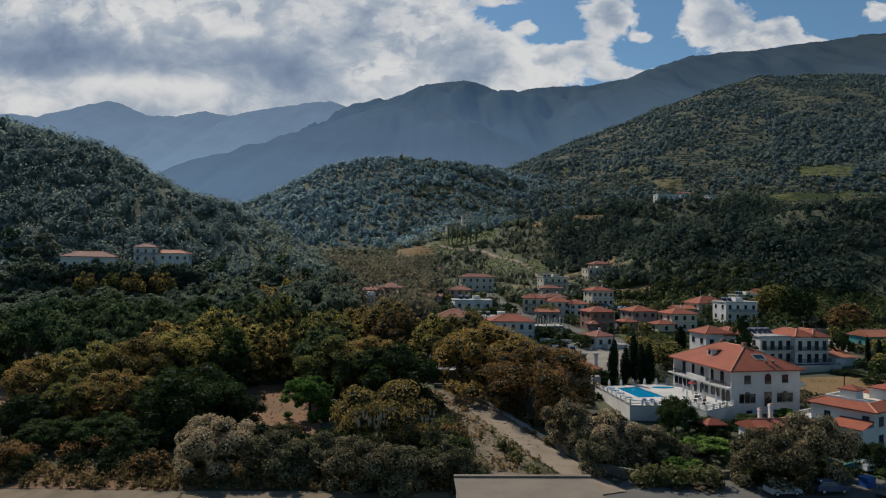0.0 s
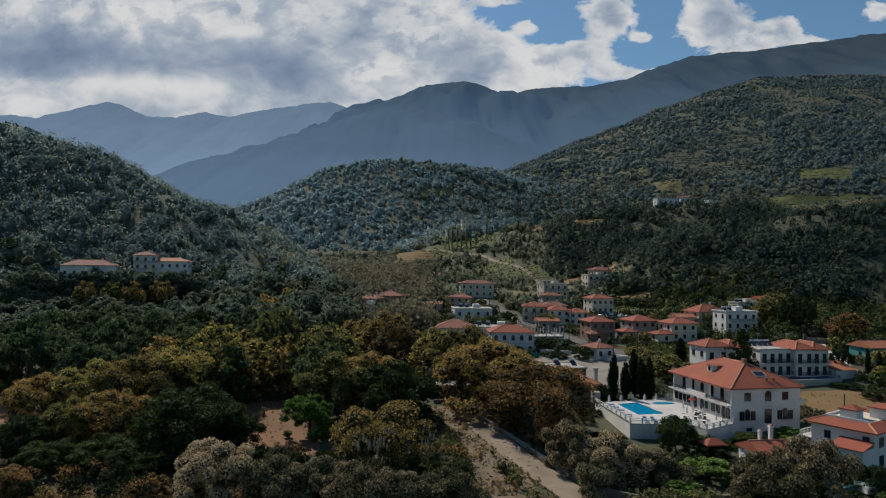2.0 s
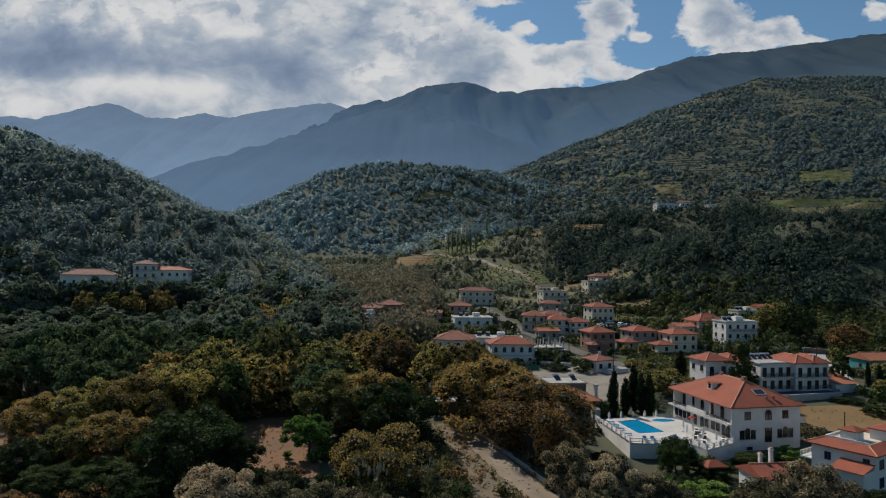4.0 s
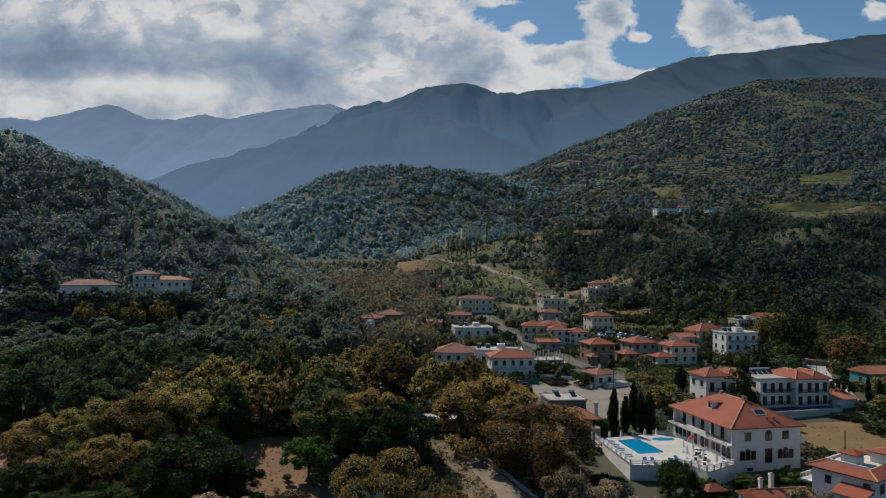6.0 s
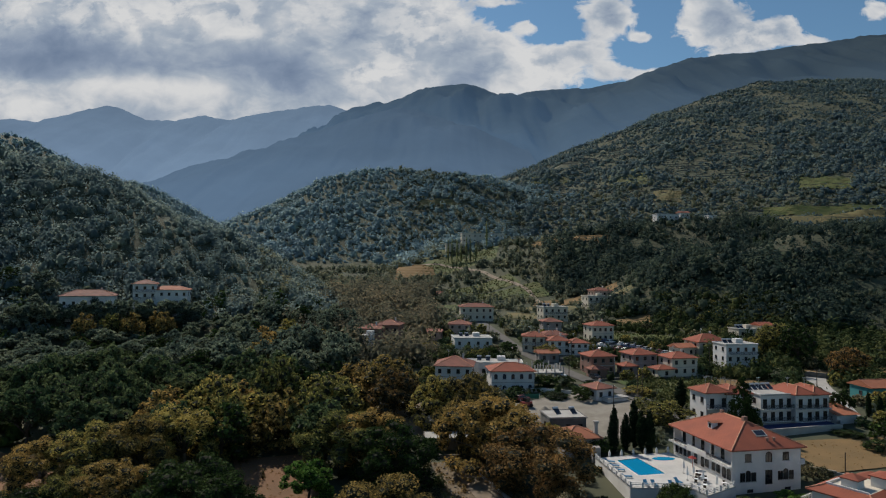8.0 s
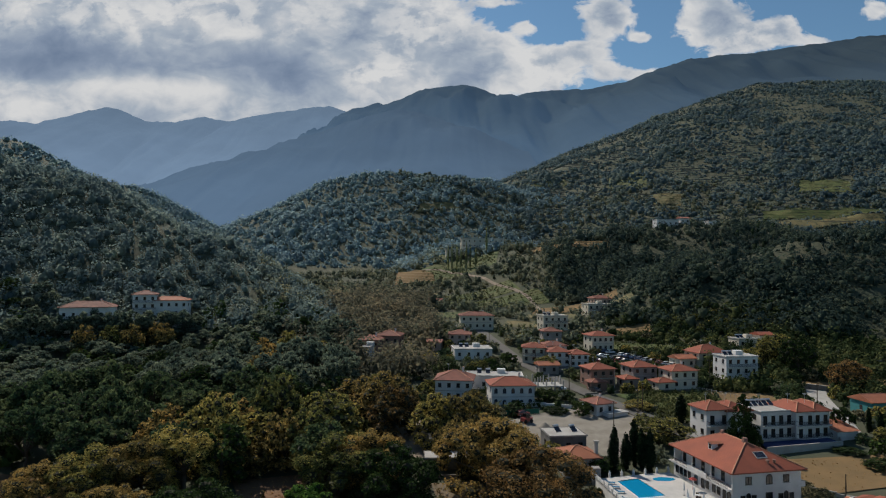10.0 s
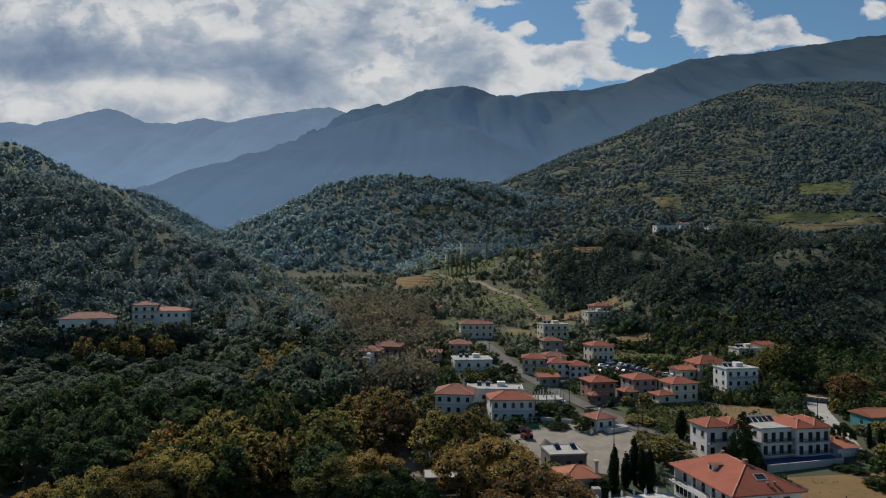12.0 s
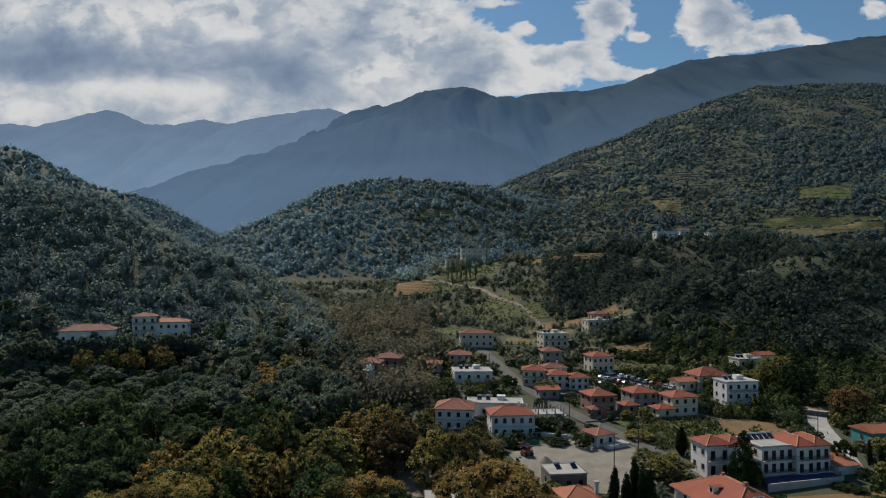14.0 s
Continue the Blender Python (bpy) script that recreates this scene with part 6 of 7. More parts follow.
    KEEP_CLEAR.append(([(-4, 148), (8, 148), (8, 157), (-4, 157)], 1))
    part("roof", Geo().box(-5, 5, -3, 3, 2.6, 2.85), M["concrete"], k)
    part("back_wall", Geo().box(-4.8, 4.8, 2.6, 2.9, -0.8, 2.597), M["stone"], k)
    for x in (-4.7, -1.6, 1.6, 4.7):
        part("post", Geo().box(x - 0.1, x + 0.1, -2.8, -2.6, -0.8, 2.597), M["concrete"], k)
    house("store", "low flat store behind the river bed", 3.0, 141.0, 3, 13.0, 5.0, 2.2, "stone", "flat", storeys=1, front=2, side=0, chimneys=0, base=0.4, parapet=0.1)


def wall_line(name, label, line, height, material, thick=0.3, lift=0.0):
    ob = thing(name, label, "wall", pose(0, 0, 0), kind="structure")
    for (ax, ay), (bx, by) in zip(line, line[1:]):
        n = max(1, int(math.hypot(bx - ax, by - ay) / 5))
        for k in range(n):
            x0, y0, x1, y1 = ax + (bx - ax) * k / n, ay + (by - ay) * k / n, ax + (bx - ax) * (k + 1) / n, ay + (by - ay) * (k + 1) / n
            ln = math.hypot(x1 - x0, y1 - y0)
            part("wall_run", Geo().box(0, ln, -thick / 2, thick / 2, -0.8, height), material, ob, at=pose(x0, y0, min(ground_z(x0, y0), ground_z(x1, y1)) + lift, 0, 0, math.degrees(math.atan2(y1 - y0, x1 - x0))))
    return ob


def car(material, label):
    c = thing("car", label, "car", None, "parked cars")
    g = Geo()
    prof = [(-2.05, 0.32), (2.05, 0.32), (2.08, 0.72), (1.05, 0.92), (-2.0, 0.95), (-2.1, 0.6)]
    cab = [(1.0, 0.9), (0.35, 1.42), (-1.35, 1.45), (-1.95, 0.93)]
    for pr, hw, hw2 in ((prof, 0.86, 0.86), (cab, 0.80, 0.66)):
        zs = [z for _, z in pr]
        wid = lambda z: hw + (hw2 - hw) * (z - min(zs)) / (max(zs) - min(zs))
        l, r = [(x, -wid(z), z) for x, z in pr], [(x, wid(z), z) for x, z in pr]
        g.poly(l).poly(list(reversed(r)))
        for i in range(len(pr)):
            j = (i + 1) % len(pr)
            g.poly([l[i], r[i], r[j], l[j]])
    part("body", g, material, c)
    part("windscreen", Geo().poly([(1.0, -0.72, 0.96), (1.0, 0.72, 0.96), (0.42, 0.62, 1.39), (0.42, -0.62, 1.39)]), M["glass"], c)
    part("rear_window", Geo().poly([(-1.96, 0.72, 0.98), (-1.96, -0.72, 0.98), (-1.44, -0.62, 1.40), (-1.44, 0.62, 1.40)]), M["glass"], c)
    for s in (-1, 1):
        part("side_window", Geo().poly([(0.8, s * 0.81, 0.97), (-1.75, s * 0.81, 0.97), (-1.3, s * 0.70, 1.37), (0.35, s * 0.70, 1.37)]), M["glass"], c)
        for x in (-1.3, 1.3):
            wh = part("wheel", Geo().tube((x, s * 0.68, 0.32), (x, s * 0.88, 0.32), 0.32, 0.32, 12), M["tyre"], c)
            part("rim", Geo().tube((x, s * 0.881, 0.32), (x, s * 0.89, 0.32), 0.19, 0.19, 10), M["metal"], wh)
    return c


def cars():
    made = [car(M["car%d" % i], "parked %s car with dark windows" % n) for i, n in enumerate(("silver hatchback", "grey", "black", "dark red", "blue", "white"))]
    use = [0] * 6
    places = []
    for row, (ax, ay, bx, by) in enumerate(((66, 263, 87, 236.5), (61, 257, 79, 234), (57, 250, 70, 233))):
        n = (12, 10, 7)[row]
        for k in range(n):
            if rng.random() < 0.86:
                places.append((ax + (bx - ax) * k / n, ay + (by - ay) * k / n, 38 + rng.normal() * 4))
    places += [(42.4, 80.4, 8), (48.8, 81.4, 5), (55.4, 80.2, 40), (48.0, 202.5, -62), (-13.5, 166, 70), (-9, 168, 20), (37.5, 205.0, -60), (22, 176.5, 30)]
    for i, (x, y, a) in enumerate(places):
        j = int(rng.integers(6)) if i < len(places) - 8 else (1, 4, 2, 2, 2, 5, 0, 3)[i - len(places) + 8]
        m = pose(x, y, ground_z(x, y) + 0.3, 0, 0, a)
        if use[j]:
            copy_thing(made[j], m)
        else:
            made[j].matrix_basis = m
            use[j] = 1
    for j in range(6):
        if not use[j]:
            made[j].matrix_basis = pose(58 + 3 * j, 240, ground_z(58 + 3 * j, 240) + 0.3, 0, 0, 15)


def plumed_reeds(x, y, seed):
    """A clump of tall cane reeds with pale feathery heads."""
    rs = np.random.default_rng(300 + seed)
    t = thing("reed_clump", "tall cane reeds with pale feathery plumes", "reeds", pose(x, y, ground_z(x, y)), "plumed reeds by the shore")
    for k in range(7):
        a, lean, h = rs.random() * math.tau, 0.25 + 0.9 * rs.random(), 5.2 + 1.6 * rs.random()
        foot = Vector((0.35 * math.cos(a), 0.35 * math.sin(a), -0.3))
        tip = Vector((lean * math.cos(a), lean * math.sin(a), h))
        stem = part("stem", Geo().tube(foot, tip, 0.035, 0.015, 5), L["reed"], t)
        up = (tip - foot).normalized()
        g = Geo().tube(tip - up * 0.15, tip + up * 0.25, 0.04, 0.15, 7).tube(tip + up * 0.25, tip + up * 0.95, 0.15, 0.02, 7)
        part("plume", g, M["plume"], stem)
    g = Geo()
    for k in range(60):
        a, z, ln = rs.random() * math.tau, 0.6 + 4.0 * rs.random(), 0.8 + 0.7 * rs.random()
        d = Vector((math.cos(a), math.sin(a), 0))
        p, q = Vector((0, 0, z)) + d * 0.15, Vector((0, 0, z + 0.35)) + d * (0.15 + ln * 0.6)
        e = q + d * ln * 0.5 + Vector((0, 0, -0.3))
        w = Vector((-d.y, d.x, 0)) * 0.05
        g.poly([p - w, p + w, q + w, q - w]).poly([q - w, q + w, e])
    part("leaves", g, L["reed"], t)


def small_things():
    def pole(arm):
        p = thing("utility_pole", "tall wooden utility pole beside a road", "pole", None, "utility poles")
        part("shaft", Geo().tube((0, 0, -1), (0, 0, 8.6), 0.14, 0.09, 8), M["wood"], p)
        part("crossarm", Geo().box(-0.7, 0.7, -0.06, 0.06, 8.0, 8.12), M["wood"], p)
        for x in (-0.6, 0.0, 0.6):
            part("insulator", Geo().tube((x, 0, 8.123), (x, 0, 8.35), 0.05, 0.04, 6), M["cloth"], p)
        return p
    first = pole(0)
    at = [(40.0, 203.6), (52.4, 173.2), (42.7, 160.9), (50.5, 216.5), (33.5, 232), (56, 181), (-6.5, 164), (44.0, 220.5), (104.8, 181), (19, 262), (88, 213)]
    for i, (x, y) in enumerate(at):
        m = pose(x, y, ground_z(x, y), 0, 0, 20 + 13 * i)
        if i:
            copy_thing(first, m)
        else:
            first.matrix_basis = m
    pp = solid("wooden_post", Geo().tube((0, 0, -1), (0, 0, 5.2), 0.13, 0.10, 7), M["wood"], "bare wooden post at a dry field's edge", "post", m=pose(75.6, 121.5, 0.2))
    # unfinished concrete frame
    fr = thing("concrete_frame", "unfinished concrete frame with bare columns", "building frame", pose(32.0, 203.0, ground_z(32.0, 203.0) - 0.4, 0, 0, 8))
    KEEP_CLEAR.append(([(25.5, 198), (39, 200), (38, 209), (24.5, 207)], 1))
    part("slab", Geo().box(-6, 5.5, -3.6, 3.6, 2.6, 2.85), M["concrete"], fr)
    for i in range(5):
        for j in range(3):
            x, y = -5.6 + 2.7 * i, -3.2 + 3.2 * j
            part("column", Geo().box(x - 0.16, x + 0.16, y - 0.16, y + 0.16, -0.8, 2.597), M["concrete"], fr)
            part("column", Geo().box(x - 0.16, x + 0.16, y - 0.16, y + 0.16, 2.853, 4.6 + 0.9 * ((i + j) % 2)), M["concrete"], fr)
    # quay-side building whose flat roof lies below the camera's start
    q = thing("flat_building", "low concrete building with a broad bare flat roof", "building", pose(0, 0, 0))
    part("wall", Geo().prism([(2.6, 58.5), (16.9, 58.5), (17.1, 74.6), (1.9, 74.0)], -4, 0.75), M["concrete"], q)
    rf = part("roof", Geo().prism([(2.3, 58.2), (17.2, 58.2), (17.4, 75.0), (1.6, 74.3)], 0.753, 1.0), M["roofslab"], q)
    part("parapet", Geo().prism([(1.6, 73.7), (17.3, 74.4), (17.4, 75.0), (1.6, 74.3)], 1.003, 1.22), M["roofslab"], rf)
    wall_line("river_wall", "low pale wall along the track", [(7.4, 125), (12.4, 112.5), (16.6, 100.5)], 0.75, M["concrete"], 0.3)
    wall_line("river_wall", "rough concrete wall along the track", [(16.6, 100.5), (21.4, 88), (26, 85)], 1.3, M["stone"], 0.35)
    wall_line("shore_wall", "grey garden wall beside the shore road", [(26, 85), (31, 86), (39, 86.3), (46, 88)], 1.0, M["stone"], 0.35)
    wall_line("teal_wall", "turquoise painted yard wall", [(53.0, 88.0), (57.5, 90.4), (63.5, 94.0)], 1.1, M["teal"], 0.3)
    wall_line("yard_wall", "low stone wall across the yard", [(-1.5, 133.5), (9.5, 134)], 0.8, M["stone"], 0.4)
    wall_line("field_wall", "pale wall beside a dry field", [(70.5, 132), (77, 126.5), (88, 119)], 0.9, M["concrete"], 0.3)
    wall_line("stone_wall", "dry stone terrace wall above the road", [(96, 209), (110, 212), (128, 203), (150, 204)], 1.8, M["stone"], 0.5)
    wall_line("lot_wall", "white wall behind the gravel lot", [(18, 186), (30, 186.5), (37, 184)], 1.2, M["white"], 0.3)
    wall_line("yard_wall", "low wall before the houses", [(44, 199), (58, 204), (80, 204.5)], 0.7, M["stone"], 0.4)
    gf = thing("mesh_fence", "green mesh fence before a white house", "fence", pose(0, 0, 0))
    for k in range(9):
        x, y = 15 + 1.5 * k, 176.5 + 0.35 * k
        part("post", Geo().tube((x, y, ground_z(x, y) - 0.3), (x, y, ground_z(x, y) + 1.6), 0.04), M["metal"], gf)
    part("mesh", Geo().box(15, 27, -0.02, 0.02, 0.2, 1.5), M["greenfence"], gf, at=pose(0.6, 173.0, ground_z(21, 178), 0, 0, 13.1))
    # long fence in the garden above the hotel
    fe = thing("fence", "pale post fence round a garden", "fence", pose(0, 0, 0))
    for k in range(24):
        x, y = 80 + 1.0 * k, 206 - 1.05 * k
        part("post", Geo().box(x - 0.06, x + 0.06, y - 0.06, y + 0.06, ground_z(x, y) - 0.3, ground_z(x, y) + 1.5), M["concrete"], fe)
    z0, z1 = ground_z(80, 206), ground_z(103, 182)
    part("rail", Geo().tube((80, 206, z0 + 1.3), (103, 182, z1 + 1.3), 0.05), M["concrete"], fe)
    gp = solid("gravel_mound", Geo().tube((0, 0, -0.2), (0, 0, 1.5), 2.4, 0.2, 14), M["gravel"], "small heap of pale gravel on the lot", "gravel heap", m=pose(26.5, 166.5, ground_z(26.5, 166.5)))
    tk = thing("digger", "small red loader parked on the lot", "vehicle", pose(22.5, 170.5, ground_z(22.5, 170.5) + 0.2, 0, 0, 30))
    part("body", Geo().box(-1.6, 1.2, -0.8, 0.8, 0.5, 1.4), M["car3"], tk)
    part("cab", Geo().box(-0.8, 0.4, -0.7, 0.7, 1.403, 2.4), M["glass"], tk)
    for x in (-1.1, 0.8):
        for y in (-0.95, 0.80):
            part("wheel", Geo().tube((x, y, 0.5), (x, y + 0.15, 0.5), 0.5, 0.5, 12), M["tyre"], tk)
    bn = thing("waste_bin", "blue plastic waste container", "bin", pose(55.2, 84.0, ground_z(55.2, 84.0), 0, 0, 20))
    part("box", Geo().box(-0.8, 0.8, -0.6, 0.6, 0, 1.2), M["bluebin"], bn)
    part("lid", Geo().box(-0.85, 0.85, -0.65, 0.65, 1.203, 1.32), M["bluebin"], bn)
    for k, (x, y) in enumerate(((-10.6, 88.2), (-9.2, 88.6), (-8.0, 88.0), (-1.6, 90.5))):
        plumed_reeds(x, y, k)
    bo = thing("covered_boat", "boat under a white cover in a yard", "boat", pose(60.5, 90.0, ground_z(60.5, 90.0), 0, 0, 10))
    part("hull", Geo().prism([(-2.4, -0.9), (1.2, -0.9), (2.8, 0), (1.2, 0.9), (-2.4, 0.9)], 0.3, 1.1), M["white"], bo)
    part("cover", Geo().poly([(-2.4, -0.9, 1.103), (1.2, -0.9, 1.103), (0.4, 0, 1.6), (-2.2, 0, 1.7)]).poly([(-2.4, 0.9, 1.103), (-2.2, 0, 1.7), (0.4, 0, 1.6), (1.2, 0.9, 1.103)]).poly([(1.2, -0.9, 1.103), (2.8, 0, 1.103), (0.4, 0, 1.6)]).poly([(2.8, 0, 1.103), (1.2, 0.9, 1.103), (0.4, 0, 1.6)]).poly([(-2.4, 0.9, 1.103), (-2.4, -0.9, 1.103), (-2.2, 0, 1.7)]), M["cloth"], bo)
    part("cradle", Geo().box(-1.5, -1.3, -0.7, 0.7, -0.1, 0.3).box(0.8, 1.0, -0.7, 0.7, -0.1, 0.3), M["wood"], bo)


big_hotel()
pool_terrace()
back_hotel()
village()
near_houses()
cars()
small_things()
stand_out()


# ---- woods ----
def scatter(n, x0, x1, y0, y1, gap, ok, taken):
    """Plan points at least gap apart where ok() allows."""
    out, cell = [], {}
    for x, y in taken:
        cell.setdefault((int(x // gap), int(y // gap)), []).append((x, y))
    tries = 0
    while len(out) < n and tries < n * 14:
        tries += 1
        x, y = x0 + (x1 - x0) * rng.random(), y0 + (y1 - y0) * rng.random()
        if not ok(x, y):
            continue
        k = (int(x // gap), int(y // gap))
        if any(math.hypot(p - x, q - y) < gap for i in (-1, 0, 1) for j in (-1, 0, 1) for p, q in cell.get((k[0] + i, k[1] + j), ())):
            continue
        cell.setdefault(k, []).append((x, y))
        out.append((x, y))
    return out


def woods():
    # dense pine wood left of the river
    def wood(x, y):
        return x < -22 - 0.10 * (y - 150) and x > -0.74 * y - 8 and (y > 128 - 0.1 * (x + 60) or (x < -88 and y > 112)) and is_clear(x, y, 3)
    taken = [(x, y) for x, y, r in TREES_AT]
    pts = scatter(296, -215, -15, 112, 262, 6.0, wood, taken)
    for x, y in pts:
        warm = (x > -66 and fbm(np.array(x / 30.0), np.array(y / 30.0), 2) > 0.18) or (y > 205 and x > -70 and rng.random() < 0.5)
        k = "wood_olive" if warm and rng.random() < 0.75 else "pine"
        low = 0.62 if y > 185 and x < -82 else 1.0
        plant("wood_dark" if k == "pine" and rng.random() < 0.12 else k, x, y, (7.5 + 7.0 * rng.random()) * low, (4.4 + 2.4 * rng.random()) * (0.5 + 0.5 * low), "trees of the wood")
    # trees before the houses on the slope
    for k in range(15):
        x, y = -157 + 4.0 * k + rng.normal(), 238 + 1.75 * k + rng.normal()
        plant("pine", x, y, 25.0 + 0.7 * rng.normal() - ground_z(x, y), 4.2 + 1.2 * rng.random(), "trees of the wood")
    # garden trees and bushes among the houses
    def garden(x, y):
        return -30 < x < 0.74 * y and is_clear(x, y, 2) and not wood(x, y)
    pts = scatter(300, -30, 150, 135, 300, 4.3, garden, taken)
    for x, y in pts:
        s = 0.55 + 0.7 * rng.random()
        plant("garden", x, y, 3.6 * s + 0.6, 2.5 * s + 0.5, "garden trees")
    # thicket of dark bushes added for shade along the shore road and under the plane trees
    def thicket(x, y):
        return -78 < x < 4 and (86.5 if x > -34 else 84.0) < y < 116 and is_clear(x, y, 1) and (x < -34 or y < 101)
    for x, y in scatter(80, -78, 4, 81, 116, 3.1, thicket, []):
        s = 0.7 + 0.5 * rng.random()
        plant("thicket" if rng.random() < 0.85 else "tam_dark", x, y, 3.4 * s, 2.7 * s, "thicket by the shore")
    pts = scatter(70, -20, 75, 86, 132, 2.6, lambda x, y: is_clear(x, y, 1) and not (-4 < x < 22 and y < 90), taken)
    for x, y in pts:
        s = 0.5 + 0.5 * rng.random()
        plant("bush", x, y, 2.6 * s, 2.4 * s, "garden bushes")
    # yellow-brown planes below the houses on the slope
    for x, y, r in ((-132, 238, 4.6), (-124, 243, 5.2), (-116, 242, 4.8), (-106, 247, 4.6), (-111, 251, 4.0)):
        plant("wood_olive", x, y, 21.8 - ground_z(x, y), r, "trees of the wood")


woods()


def hillside(name, label, pts, size, quads, leaf_size, material, seed, core=0.86, fine=True, tall=1.0, sink=0.6, patchy=0.0):
    """Many small trees as one body: each a lumpy crown with leaf tufts on its skin and a tone of its own."""
    rs = np.random.default_rng(seed)
    n = len(pts)
    p = np.array(pts)
    r = size * (0.42 + 1.0 * rs.random(n) ** 1.5)
    if patchy:
        r = r * np.clip(1 + patchy * 1.6 * fbm(p[:, 0] / 55 + 3, p[:, 1] / 75 + 7, 4), 0.35, 1.5)
    tall = tall * (0.8 + 0.7 * rs.random(n)) if tall <= 1.0 else np.full(n, tall)
    base = np.stack([p[:, 0], p[:, 1], land(p[:, 0], p[:, 1]) + r * sink * tall], 1)
    shape = np.stack([np.ones(n), np.ones(n), tall], 1)[:, None]
    sv, sf = (CORE_V, CORE_F) if fine == 2 else (np.array(ICO), ICO_F) if fine else (OCT, OCT_F)
    sv = sv @ np.array(Euler((0.65, 0.48, 0.0)).to_matrix()).T
    k = len(sv)
    turn = rs.random((n, 1, 3)) * math.tau

    def lumps(d):
        return 1 + 0.20 * np.sin(d[..., 0] * 3.1 + turn[..., 0]) * np.sin(d[..., 1] * 3.3 + turn[..., 1]) + 0.16 * np.sin(d[..., 2] * 4.0 + 2.2 * d[..., 0] + turn[..., 2])

    d = rs.normal(size=(n, quads, 3))
    d[..., 2] = d[..., 2] + 0.5
    d /= np.linalg.norm(d, axis=2)[..., None]
    c = base[:, None] + d * (r[:, None, None] * (0.80 + 0.26 * rs.random((n, quads, 1)))) * lumps(d)[..., None] * shape
    nn = d + rs.normal(size=d.shape) * 0.35
    nn /= np.linalg.norm(nn, axis=2)[..., None]
    a = np.cross(nn, rs.normal(size=d.shape))
    a /= np.linalg.norm(a, axis=2)[..., None]
    b = np.cross(nn, a)
    s = leaf_size * (0.6 + 0.8 * rs.random((n, quads, 1))) * (r / size)[:, None, None]
    lv = np.stack([c - a * s, c + b * s * 0.7, c + a * s, c - b * s * 0.7], 2).reshape(-1, 3)
    lf = np.arange(len(lv)).reshape(-1, 4)
    sd = np.broadcast_to(sv[None], (n, k, 3))
    cv = (base[:, None] + sd * shape * (r[:, None] * core * lumps(sd))[..., None]).reshape(-1, 3)
    idx = (np.arange(n) * k + len(lv))[:, None, None] + sf[None]
    me = bpy.data.meshes.new(name)
    me.from_pydata(np.concatenate([lv, cv]).tolist(), [], lf.tolist() + idx.reshape(-1, 3).tolist())
    me.materials.append(material)
    tone = rs.random(n)
    me.attributes.new("tone", "FLOAT", "POINT").data.foreach_set("value", np.concatenate([np.repeat(tone, quads * 4), np.repeat(tone, k)]).astype(np.float32))
    me.shade_smooth()
    return solid(name, me, None, label, "woods", kind="stuff")


ICO_F = np.array([(0, 2, 1), (0, 3, 2), (0, 4, 3), (0, 5, 4), (0, 1, 5), (1, 2, 6), (2, 3, 7), (3, 4, 8), (4, 5, 9), (5, 1, 10),
                  (1, 6, 10), (2, 7, 6), (3, 8, 7), (4, 9, 8), (5, 10, 9), (6, 7, 11), (7, 8, 11), (8, 9, 11), (9, 10, 11), (10, 6, 11)])


